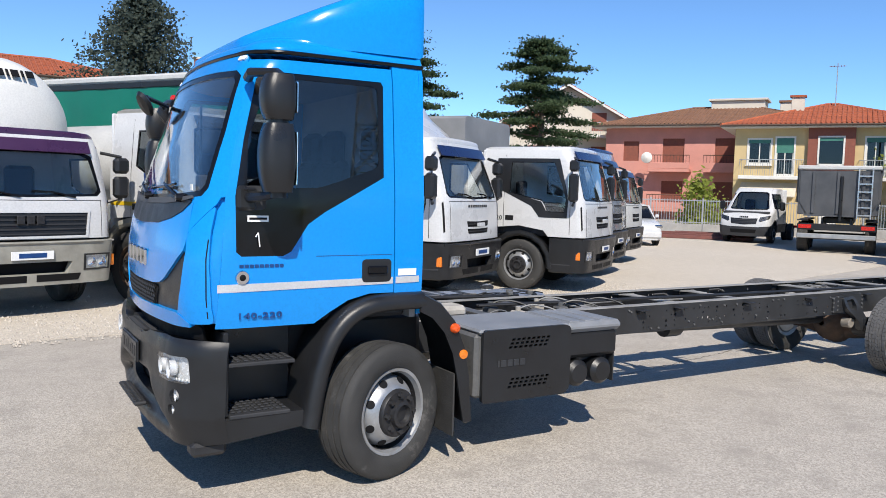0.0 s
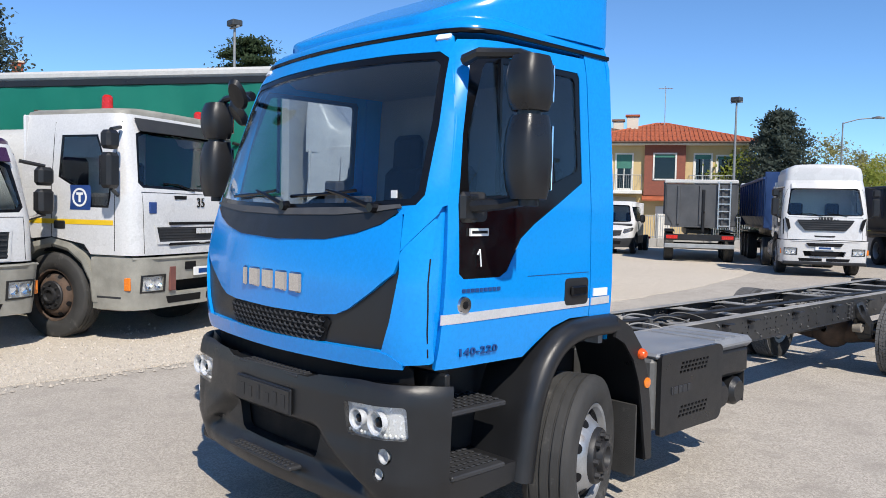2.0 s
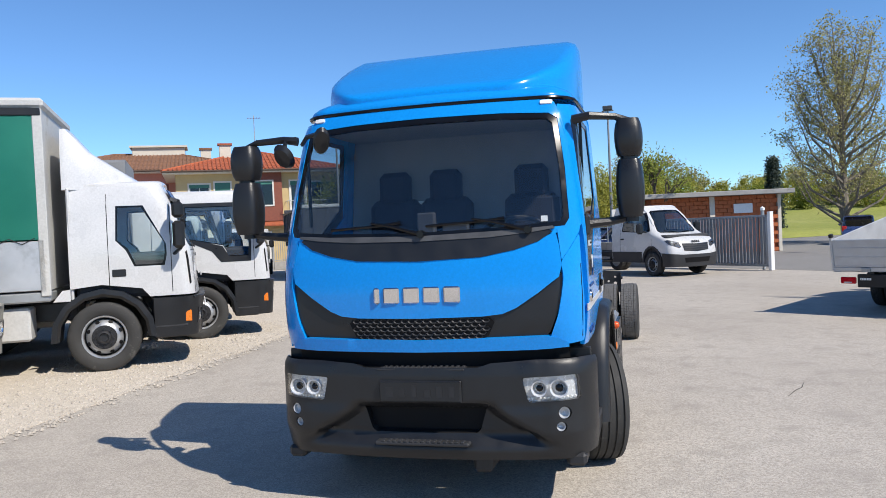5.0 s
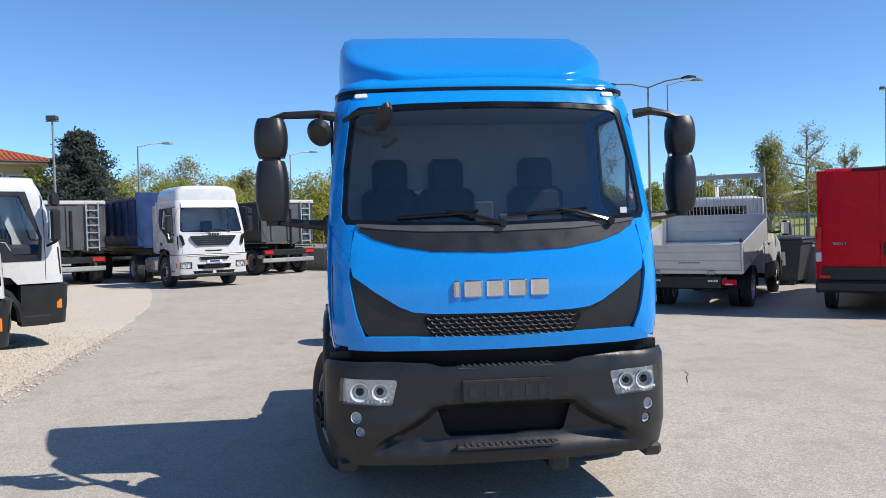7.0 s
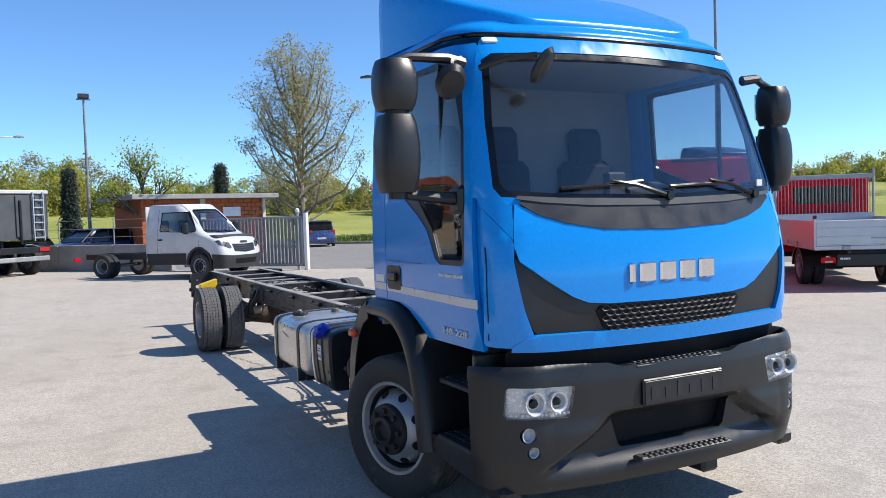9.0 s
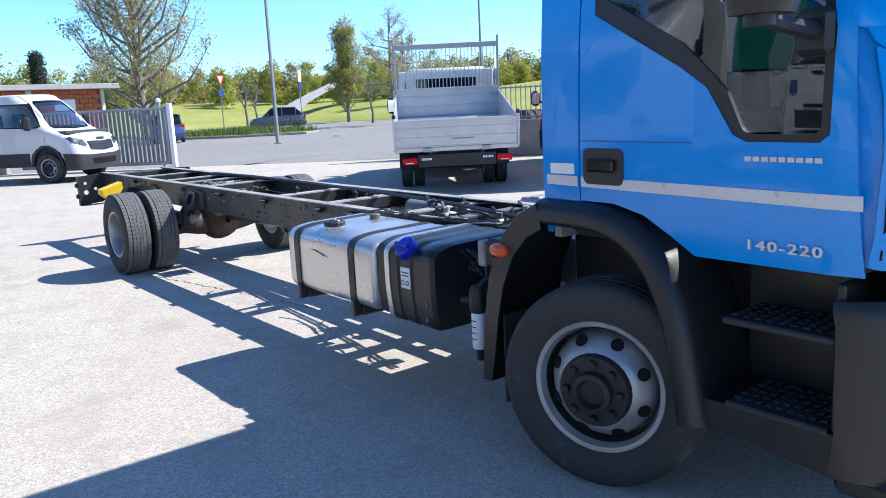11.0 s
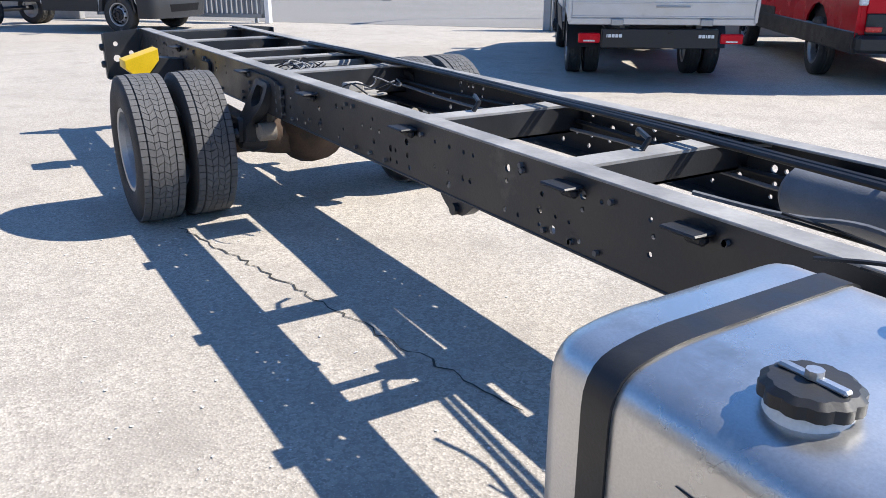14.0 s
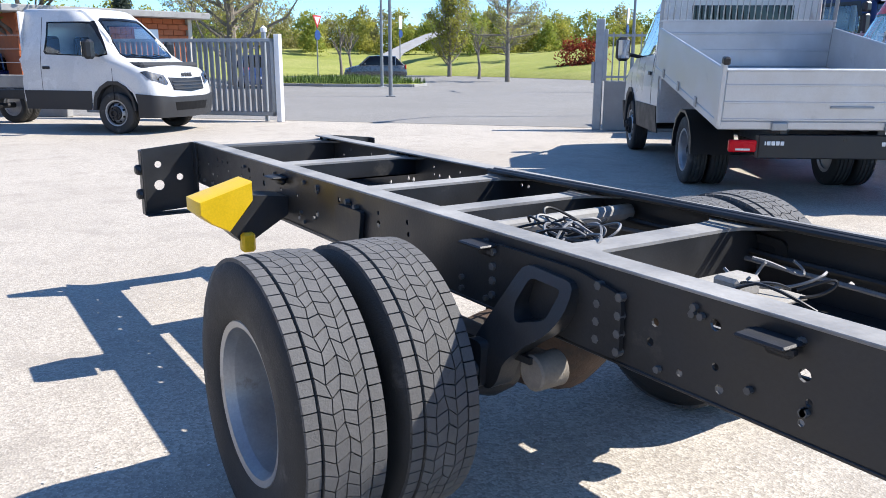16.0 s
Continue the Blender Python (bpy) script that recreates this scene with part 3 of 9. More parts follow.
def chassis_cab():
    t = thing("chassis_cab_truck", "bright blue chassis cab lorry with bare black frame and spoiler", "truck")
    # -- cab shell, dark inside, closed behind and below
    for s in (1, -1):
        me = Mesh().sheet([flank([(0.069, 1.16), (0.262, 1.16), (0.262, 2.59), (0.052, 2.59)], s)], on(cab_at, 0), 0.03)
        part("rear_quarter_panel", me, BLUE, t)
    me = Mesh()
    me.prism([(-0.99, 1.0), (0.99, 1.0), (1.0, 1.3), (0.99, 1.8), (0.94, 2.5), (0.9, 2.62), (-0.9, 2.62), (-0.94, 2.5), (-0.99, 1.8), (-1.0, 1.3)], "x", 0.19, 0.23)
    part("rear_wall", me, LINER, t)
    me = Mesh()
    me.prism([(-1.0, 1.02), (1.0, 1.02), (1.01, 1.3), (1.0, 1.8), (0.96, 2.5), (0.92, 2.62), (-0.92, 2.62), (-0.96, 2.5), (-1.0, 1.8), (-1.01, 1.3)], "x", 0.234, 0.262)
    part("back_panel", me, BLUE, t)
    me = Mesh().box(-1.0, 0.2, -0.92, 0.92, 1.0, 1.06, 0.02)
    part("cab_floor", me, CABIN, t)
    # -- pillars and screen surround
    ws = [(0.0, 2.475), (0.5, 2.47), (0.80, 2.455), (0.855, 2.42), (0.90, 2.1), (0.925, 1.78), (0.90, 1.735), (0.6, 1.71), (0.0, 1.695)]
    glassy = [(0.0, 2.44), (0.5, 2.435), (0.785, 2.42), (0.825, 2.39), (0.87, 2.1), (0.895, 1.80), (0.87, 1.765), (0.6, 1.745), (0.0, 1.73)]
    outer = [(cab_y(0, 2.55), 2.555), (cab_y(0.80, 2.55), 2.55), (cab_x(-0.80, 2.53, 1), 2.53), (cab_x(-0.83, 2.45, 1), 2.45), (cab_x(-0.89, 2.1, 1), 2.1), (cab_x(-0.965, 1.74, 1), 1.74), (cab_y(0.93, 1.70), 1.70), (cab_y(0.6, 1.69), 1.672), (0, 1.66)]
    ring = outer + [(-a, b) for a, b in reversed(outer) if a > 1e-6]
    me = Mesh().sheet([ring, front(mirrored(ws))], cab_at, 0.03, 0.08)
    part("screen_frame", me, BLUE, t)
    me = Mesh().sheet([front(mirrored(ws)), front(mirrored(glassy))], on(cab_at, -0.004), 0.02, 0.1)
    part("screen_seal", me, TRIM, t)
    me = Mesh().sheet([front(mirrored(glassy))], on(cab_at, -0.008), 0.006, 0.1)
    wsob = part("windscreen", me, SCREEN, t, "clear curved windscreen glass")
    wsob.visible_shadow = False
    # -- hood with black cowl on top and dark grille band below
    cowl = [(0.0, 1.70), (0.6, 1.715), (0.80, 1.725), (0.825, 1.70), (0.74, 1.645), (0.60, 1.60), (0.40, 1.565), (0.0, 1.552)]
    me = Mesh().sheet([front(mirrored(cowl))], on(cab_at, 0.006), 0.03, 0.08)
    part("cowl_panel", me, BLACK, t, "matt black cowl panel below the screen")
    strip = [(0.0, 1.705), (0.6, 1.72), (0.83, 1.735), (0.84, 1.72), (0.70, 1.70), (0.45, 1.68), (0.0, 1.672)]
    me = Mesh().sheet([front(mirrored(strip))], on(cab_at, 0.012), 0.012, 0.08)
    part("cowl_louvres", me, COWLGREY, t, "grey louvre strip under the wipers")
    hood = [(0.0, 1.60), (0.5, 1.61), (0.75, 1.66), (0.845, 1.70), (0.865, 1.62), (0.88, 1.50), (0.862, 1.43), (0.74, 1.34), (0.60, 1.25), (0.52, 1.218), (0.40, 1.206), (0.0, 1.20)]
    me = Mesh().sheet([front(mirrored(hood))], on(cab_at, 0.0), 0.03, 0.07)
    part("hood", me, BLUE, t)
    band = [(0.0, 1.222), (0.40, 1.228), (0.50, 1.236), (0.60, 1.27), (0.74, 1.36), (0.885, 1.455), (0.90, 1.44), (0.86, 1.24), (0.80, 1.10), (0.77, 1.066), (0.0, 1.052)]
    me = Mesh().sheet([front(mirrored(band))], on(cab_at, -0.018), 0.02, 0.07)
    part("grille_band", me, BLACK, t)
    gr = [(0.0, 1.19), (0.45, 1.195), (0.47, 1.17), (0.43, 1.085), (0.40, 1.07), (0.0, 1.066)]
    me = Mesh().sheet([front(mirrored(gr))], on(cab_at, -0.010), 0.006, 0.1)
    part("grille_mesh_back", me, INK, t)
    me = Mesh()
    for j in range(5):
        for k in range(19):
            yy, zz = -0.42 + 0.0467 * (k + 0.5 * (j % 2)), 1.084 + 0.025 * j
            if abs(yy) > 0.435 or (abs(yy) > 0.41 and j < 2):
                continue
            pts = [Vector(cab_at(cab_y(yy + 0.0265 * math.cos(a), zz), zz + 0.0165 * math.sin(a), -0.003)) for a in [math.pi / 3 * q for q in range(6)]]
            ins = [Vector(cab_at(cab_y(yy + 0.018 * math.cos(a), zz), zz + 0.0105 * math.sin(a), -0.009)) for a in [math.pi / 3 * q for q in range(6)]]
            me.loft([[tuple(p) for p in pts], [tuple(p) for p in ins]], caps=False)
    part("honeycomb_grille", me, GREYPL, t)
    # -- corner deflectors and lower lip
    for s in (1, -1):
        me = Mesh()
        poly = [(cab_y(0.80 * s, 1.70), 1.70), (cab_x(-0.95, 1.75, s), 1.75), (cab_x(-0.95, 1.4, s), 1.4), (cab_x(-0.97, 1.02, s), 1.02), (cab_y(0.93 * s, 1.02), 1.02), (cab_y(0.90 * s, 1.4), 1.46), (cab_y(0.85 * s, 1.6), 1.55)]
        me.sheet([poly], on(cab_at, -0.034), 0.012, 0.06)
        part("corner_inner_panel", me, BLUE, t)
        me = Mesh()
        poly = [(cab_y(0.875 * s, 1.5), 1.52), (cab_x(-1.015, 1.70, s), 1.69), (cab_x(-1.03, 1.04, s), 1.03), (cab_y(0.86 * s, 1.03), 1.02), (cab_y(0.79 * s, 1.05), 1.05), (cab_y(0.85 * s, 1.2), 1.2), (cab_y(0.89 * s, 1.42), 1.43)]
        me.sheet([soften(poly, 0.03)], cab_at, 0.03, 0.06)
        part("corner_deflector", me, BLUE, t)
        me = Mesh()
        poly = [(cab_y(0.855 * s, 1.70), 1.715), (cab_x(-0.99, 1.75, s), 1.735), (cab_x(-1.015, 1.70, s), 1.695), (cab_y(0.88 * s, 1.525), 1.53)]
        me.sheet([poly], on(cab_at, 0.0), 0.03, 0.06)
        part("upper_corner_panel", me, BLUE, t)
        me = Mesh()
        poly = [(cab_x(-1.066, 1.50, s), 1.50), (cab_x(-1.060, 1.50, s), 1.50), (cab_x(-1.060, 1.06, s), 1.06), (cab_x(-1.066, 1.06, s), 1.06)]
        me.sheet([poly], on(cab_at, 0.0012), 0.01, 0.1)
        part("deflector_slot", me, INK, t)
    lip = [(0.0, 1.066), (0.78, 1.078), (0.84, 1.07), (0.90, 1.03), (0.90, 1.005), (0.7, 0.995), (0.0, 0.99)]
    me = Mesh().sheet([front(mirrored(lip))], on(cab_at, 0.006), 0.04, 0.07)
    part("lower_lip", me, BLUE, t)
    me = Mesh().sheet([front(mirrored([(0, 1.0), (0.9, 1.01), (0.93, 0.98), (0.93, 0.86), (0, 0.86)]))], on(cab_at, -0.05), 0.03, 0.1)
    part("under_grille", me, INK, t)
    marks("i####", 0.15, Matrix.Translation((-1.259, 0.01, 1.345)) @ Euler((radians(90), 0, radians(-90))).to_matrix().to_4x4() @ Matrix.Diagonal((1.17, 0.93, 1, 1)), CHROME, t, "front_emblem", 0.012, "chrome emblem block", 1.0, 0.004)
    # -- roof cap with dark drip line, and lamps at its corners
    rim = [cab_at(q, 2.562, 0) for q in [-2.42 + 0.06 * k for k in range(24)] + [-1 + 0.1 * k for k in range(21)] + [1.04 + 0.06 * k for k in range(24)]]
    rim = [p for p in rim if p[0] <= 0.262]
    rim = [(0.262, rim[0][1], 2.562)] + rim + [(0.262, rim[-1][1], 2.562)]
    me = Mesh().loft([[(0.262 + (x - 0.262) * k, y * k, z) for x, y, _ in rim] for k, z in ((0.995, 2.55), (0.995, 2.585), (0.985, 2.605), (0.955, 2.632), (0.90, 2.662), (0.82, 2.69), (0.6, 2.725), (0.2, 2.74))])
    part("roof_cap", me, BLUE, t, sharp=60)
    me = Mesh()
    for s in (1, -1):
        me.tube([cab_at(s * q, 2.562, 0.002) for q in (0, 0.25, 0.5, 0.75, 0.95, 1.05, 1.15, 1.25, 1.35, 1.45, 1.7, 2.0)] + [(0.262, s * 0.945, 2.562)], 0.013, 8)
    part("drip_rail", me, TRIM, t)
    for s in (1, -1):
        me = Mesh().sheet([[(cab_y(s * y, z), z) for y, z in soften([(0.745, 2.540), (0.82, 2.540), (0.82, 2.515), (0.745, 2.515)], 0.01)]], on(cab_at, 0.008), 0.01, 0.04)
        part("marker_lamp", me, PAPER, t, "clear white corner marker lamp")
    # -- spoiler
    me = Mesh()
    rings = []
    for x, zc, w, zb in ((-0.79, 2.665, 0.50, 2.62), (-0.77, 2.69, 0.60, 2.62), (-0.70, 2.725, 0.68, 2.62), (-0.60, 2.77, 0.765, 2.62), (-0.50, 2.815, 0.835, 2.62), (-0.35, 2.885, 0.895, 2.62), (-0.15, 2.975, 0.922, 2.62), (0.05, 3.065, 0.93, 2.62), (0.20, 3.125, 0.93, 2.62), (0.262, 3.145, 0.925, 2.62), (0.29, 3.14, 0.91, 2.64)):
        half = [(w, zb), (w * 0.998, zb + (zc - zb) * 0.55), (w * 0.985, zb + (zc - zb) * 0.84), (w * 0.955, zb + (zc - zb) * 0.95), (w * 0.89, zc - 0.004), (w * 0.5, zc), (0, zc + 0.002)]
        rings.append([(x, y, z) for y, z in half] + [(x, -y, z) for y, z in reversed(half[:-1])])
    me.loft(rings)
    part("roof_spoiler", me, BLUE, t, sharp=60)
    for sd in (1, -1):
        me = Mesh().tube([(-0.775, sd * 0.50, 2.675), (-0.62, sd * 0.60, 2.745), (-0.42, sd * 0.71, 2.835), (-0.30, sd * 0.76, 2.88)], [0.004, 0.014, 0.012, 0.003], 8)
        part("spoiler_crease", me, BLUE, t)
    # -- bumper
    bw, b_y, b_x = wrap([(0.2, -1.22), (0.36, -1.27), (0.5, -1.30), (0.85, -1.30), (0.93, -1.285), (0.96, -1.25)], [(0.2, 1.0), (0.36, 1.04), (0.5, 1.055), (0.9, 1.055), (0.96, 1.03)], 0.30, 0.32, 0.055)
    opening = [(0.0, 0.645), (0.40, 0.645), (0.35, 0.485), (0.33, 0.47), (0.0, 0.47)]
    hl = lambda s: [(s * b_y(y, z), z) for y, z in soften([(0.625, 0.835), (0.955, 0.848), (0.965, 0.70), (0.66, 0.688)], 0.02)]
    fog = lambda s, y, z, r: [(s * b_y(y, z) + 0.9 * r * math.cos(a), z + r * math.sin(a)) for a in [k * math.pi / 6 for k in range(12)]]
    half = [(0.0, 0.90), (b_y(0.36, 0.9), 0.90), (b_y(0.44, 0.93), 0.925), (b_y(0.70, 0.93), 0.94), (b_y(1.0, 0.9), 0.94), (b_x(-0.965, 0.9, 1), 0.93), (b_x(-0.965, 0.4, 1), 0.36), (b_y(0.9, 0.34), 0.335), (b_y(0.5, 0.34), 0.33), (0.0, 0.33)]
    ring = half + [(-a, b) for a, b in reversed(half) if a > 1e-6]
    holes = [[(b_y(y, z), z) for y, z in mirrored(opening)], hl(1), hl(-1), fog(1, 0.872, 0.622, 0.038), fog(-1, 0.872, 0.622, 0.038), fog(1, 0.85, 0.54, 0.03), fog(-1, 0.85, 0.54, 0.03)]
    def ramp(v, a, b):
        f = min(1.0, max(0.0, (v - a) / (b - a)))
        return f * f * (3 - 2 * f)


    def carved(u, z, off):
        """The bumper's face: a beam across, a panel let in below it between two slanting edges, a lip along the foot."""
        y = abs(u) * 0.755
        slant = 0.47 + 0.36 * ramp(0.68 - z, 0.0, 0.30)
        dent = 0.07 * ramp(slant - y, -0.01, 0.10) * ramp(0.695 - z, 0.0, 0.06) * ramp(z, 0.385, 0.475)
        dent -= 0.012 * ramp(y - slant, -0.02, 0.04) * ramp(0.68 - z, 0.0, 0.08) * ramp(1.2 - abs(u), 0.0, 0.3)
        return bw(u, z, off - dent)

    me = Mesh().sheet([ring] + holes, carved, 0.05, 0.02)
    bumper = part("bumper", me, BLACK, t, "matt black plastic front bumper")
    me = Mesh()
    for s in (1, -1):
        me.loft([[bw(s * b_y(0.44, 0.9), 0.90, 0.0), bw(s * b_y(0.44, 0.9), 0.90, -0.12)], [bw(s * b_y(0.7, 0.93), 0.938, 0.0), bw(s * b_y(0.7, 0.9), 0.938, -0.15)], [bw(s * b_y(1.0, 0.93), 0.938, 0.0), bw(s * b_y(1.0, 0.9), 0.938, -0.15)], [bw(s * b_x(-0.965, 0.93, 1), 0.93, 0), bw(s * b_x(-0.965, 0.93, 1), 0.93, -0.15)]], closed=False)
    me.box(-1.26, -1.10, -0.46, 0.46, 0.86, 0.892, 0.01)
    part("bumper_top", me, BLACK, bumper)
    me = Mesh()
    for k in range(15):
        for j in range(2):
            me.box(-1.285 + 0.05 * j, -1.25 + 0.05 * j, -0.27 + k * 0.036, -0.25 + k * 0.036, 0.885, 0.902, 0.003)
    me.box(-1.29, -1.19, -0.28, 0.28, 0.882, 0.894, 0.003)
    part("step_pad", me, GREYPL, bumper)
    me = Mesh()
    for k in range(15):
        for j in range(2):
            me.box(-1.335 + 0.03 * j, -1.315 + 0.03 * j, -0.27 + k * 0.036, -0.25 + k * 0.036, 0.448, 0.46, 0.003)
    me.box(-1.335, -1.26, -0.30, 0.30, 0.428, 0.452, 0.008)
    part("step_pad", me, GREYPL, bumper)
    me = Mesh().box(-1.16, -1.13, -0.5, 0.5, 0.35, 0.7)
    part("radiator_grid", me, INK, bumper)
    me = Mesh().box(-1.312, -1.298, -0.262, 0.262, 0.69, 0.825, 0.006)
    part("plate_holder", me, BLACK, bumper)
    me = Mesh().box(-1.318, -1.311, -0.255, 0.255, 0.70, 0.815, 0.002)
    part("plate", me, BLACK, bumper, "dark grime-covered plate with smudged bars")
    rng = random.Random(3)
    for k in range(6):
        me = Mesh()
        y0 = -0.22 + k * 0.075 + (0.015 if k > 2 else 0)
        me.box(-1.3205, -1.317, y0, y0 + 0.05 * rng.uniform(0.6, 1), 0.725, 0.72 + rng.uniform(0.05, 0.085))
        part("smudge", me, HUB, bumper)
    for s in (1, -1):
        me = Mesh().sheet([hl(s)], on(bw, -0.03), 0.01, 0.06)
        lampo = part("headlight", me, LAMPSIL, t, "clear headlight with two projectors and bright beads")
        for y, r in ((0.73, 0.048), (0.85, 0.055)):
            c = Vector(bw(s * b_y(y, 0.772), 0.772, -0.022))
            me = Mesh().lathe([(-0.04, r), (-0.035, r - 0.008), (0.0, r - 0.012), (0.01, r * 0.55), (-0.012, r * 0.5), (-0.02, 0.0)], (0, 0, 0), "x", 20, Matrix.Translation(c))
            part("projector", me, LAMPSIL, lampo)
            me = Mesh().lathe([(0.0, r * 0.52), (-0.02, r * 0.35), (-0.026, 0)], (0, 0, 0), "x", 16, Matrix.Translation(c + Vector((-0.006, 0, 0))))
            part("projector_lens", me, TRIM, lampo)
        me = Mesh()
        for k in range(13):
            yy = 0.66 + 0.0235 * k
            c = Vector(bw(s * b_y(yy, 0.708), 0.708 + 0.0006 * k, -0.018))
            me.lathe([(0, 0.0085), (-0.006, 0.006), (-0.008, 0)], tuple(c), "x", 8)
        part("bead_light_strip", me, PAPER, lampo)
        me = Mesh().sheet([hl(s)], on(bw, 0.0), 0.004, 0.06)
        lg = part("lamp_cover", me, LENS, lampo)
        lg.visible_shadow = False
        for y, z, r in ((0.872, 0.622, 0.036), (0.85, 0.54, 0.028)):
            c = bw(s * b_y(y, z), z, -0.02)
            me = Mesh().lathe([(-0.012, r), (-0.01, r - 0.005), (0.012, r - 0.01), (0.02, 0)], c, "x", 16)
            part("fog_lamp", me, SILVER, t, "round clear fog lamp")
    # -- doors
    for s in (1, -1):
        arch = [(-0.45, 1.0), (-0.36, 1.06), (-0.24, 1.13), (-0.10, 1.165)]
        rimline = [(-1.025, 1.0), *arch, (0.062, 1.165), (0.045, 2.53), (-0.80, 2.515), (-0.845, 2.45), (-0.90, 2.1), (-0.975, 1.74)]
        win = [(-0.755, 2.445), (-0.03, 2.445), (-0.015, 2.42), (-0.015, 1.87), (-0.40, 1.655), (-0.50, 1.585), (-0.60, 1.43), (-0.65, 1.405), (-0.89, 1.405), (-0.92, 1.43), (-0.925, 1.74), (-0.87, 2.06), (-0.79, 2.40)]
        me = Mesh().sheet([flank(rimline, s), flank(win, s)], on(cab_at, 0.0), 0.03, 0.07)
        door = part("door", me, BLUE, t)
        if s < 0:
            gl = soften([(-0.72, 2.415), (-0.05, 2.415), (-0.045, 1.93), (-0.42, 1.80), (-0.86, 1.78), (-0.85, 2.06)], 0.04)
        else:
            gl = soften([(-0.72, 2.415), (-0.05, 2.415), (-0.045, 1.93), (-0.40, 1.74), (-0.57, 1.58), (-0.64, 1.43), (-0.89, 1.43), (-0.895, 1.75), (-0.85, 2.06)], 0.03)
        me = Mesh().sheet([flank(win, s), flank(gl, s)], on(cab_at, -0.004), 0.02, 0.08)
        part("window_surround", me, TRIM if s < 0 else BLACK, door)
        me = Mesh().sheet([flank(gl, s)], on(cab_at, -0.009), 0.005, 0.1)
        g = part("door_window", me, SIDEGL, door, "tinted side window")
        g.visible_shadow = False
        me = Mesh().box(-0.64, -0.625, s * 0.965, s * 0.985, 1.8, 2.43)
        part("window_divider", me, TRIM, door)
        # silver stripe
        me = Mesh().sheet([flank([(-1.02, 1.205), (0.055, 1.222), (0.055, 1.262), (-1.02, 1.25)], s)], on(cab_at, 0.004), 0.006, 0.1)
        part("silver_stripe", me, SILVER, door)
        me = Mesh().sheet([flank([(0.075, 1.222), (0.238, 1.225), (0.238, 1.265), (0.075, 1.262)], s)], on(cab_at, 0.004), 0.006, 0.1)
        part("silver_stripe", me, SILVER, t)
        me = Mesh().sheet([flank([(0.09, 1.27), (0.215, 1.27), (0.215, 1.312), (0.09, 1.312)], s)], on(cab_at, 0.005), 0.006, 0.1)
        part("sticker", me, PAPER, t)
        # crease drawn as a thin dark strip, its shade put into the colour
        me = Mesh().sheet([flank([(-0.45, 1.398), (0.047, 1.400), (0.047, 1.404), (-0.45, 1.402)], s)], on(cab_at, 0.0012), 0.004, 0.1)
        part("door_crease", me, INKBLUE, door)
        # handle
        me = Mesh().sheet([flank(rounded(-0.155, 0.04, 1.235, 1.375, 0.025), s)], on(cab_at, 0.005), 0.008, 0.05)
        hnd = part("handle_recess", me, BLACK, door)
        me = Mesh().box(-0.12, 0.01, s * 1.024, s * 1.045, 1.285, 1.335, 0.008)
        part("handle", me, TRIM, hnd)
        # writing
        rot = Euler((radians(90), 0, 0 if s < 0 else radians(180))).to_matrix().to_4x4()
        marks("#########", 0.034, Matrix.Translation((-0.775, s * 1.022, 1.352)) @ rot @ Matrix.Diagonal((1.1, 0.68, 1, 1)), SILVER if s > 0 else INKBLUE, door, "model_lettering", 0.004, "", 1.22, 0.001)
        words("140-220", 0.062, Matrix.Translation((-0.78, s * 1.012, 1.068)) @ rot @ Matrix.Diagonal((1.12, 0.75, 1, 1)), SILVER if s > 0 else INKBLUE, door, "model_lettering", 0.004, "", 1.15, 0.001)
        if s < 0:
            me = Mesh().lathe([(-0.012, 0.0), (-0.012, 0.036), (0, 0.042)], (-0.885, -1.018, 1.288), "y", 20)
            part("round_badge", me, CHROME, door)
            me = Mesh().lathe([(-0.015, 0.0), (-0.015, 0.014), (-0.011, 0.02)], (-0.885, -1.018, 1.288), "y", 12)
            part("badge_centre", me, INK, door)
            me = Mesh().box(-0.86, -0.74, -1.026, -1.016, 1.60, 1.635)
            part("sticker", me, PAPER, door, "small white paper sticker")
            me = Mesh().box(-0.85, -0.75, -1.0285, -1.026, 1.612, 1.624)
            part("sticker_mark", me, INK, door)
            me = Mesh().tube([(-0.80, -1.03, 1.54), (-0.79, -1.03, 1.46)], 0.004, 5)
            me.tube([(-0.815, -1.03, 1.515), (-0.80, -1.03, 1.54)], 0.004, 5)
            part("pen_mark", me, PAPER, door)
            me = Mesh().sheet([flank(rounded(-0.875, -0.755, 1.665, 1.80, 0.03), s)], on(cab_at, 0.012), 0.02, 0.05)
            part("mirror_mount_cover", me, GREYPL, door)
    # -- mirrors on arms
    for s in (1, -1):
        head = Mesh()
        bx, by = (0.0, 1.335) if s > 0 else (0.10, 1.285)
        for z0, z1, d in ((2.15, 2.385, 0.10), (1.77, 2.13, 0.105)):
            rings = []
            for q in range(9):
                f = q / 8
                z = z0 + (z1 - z0) * f
                k = math.sin(math.pi * min(1, max(0, 0.10 + f * 0.80))) ** 0.22
                sq = lambda v: math.copysign(abs(v) ** 0.55, v)
                rings.append([(bx - 0.85 + (d * sq(math.cos(a)) * (1.25 if math.cos(a) < 0 else 0.5)) * k, s * (by + (0.10 if s > 0 else 0.088) * sq(math.sin(a)) * k), z) for a in [2 * math.pi * i / 20 for i in range(20)]])
            head.loft(rings)
        head.tube([(bx - 0.88, s * by, 2.10), (bx - 0.88, s * by, 2.18)], 0.055, 12)
        head.tube([(bx - 0.87, s * by, 1.74), (bx - 0.87, s * by, 1.80)], 0.045, 12)
        mir = part("mirror_head", head, BLACK, t, "tall double-headed black mirror", sharp=60)
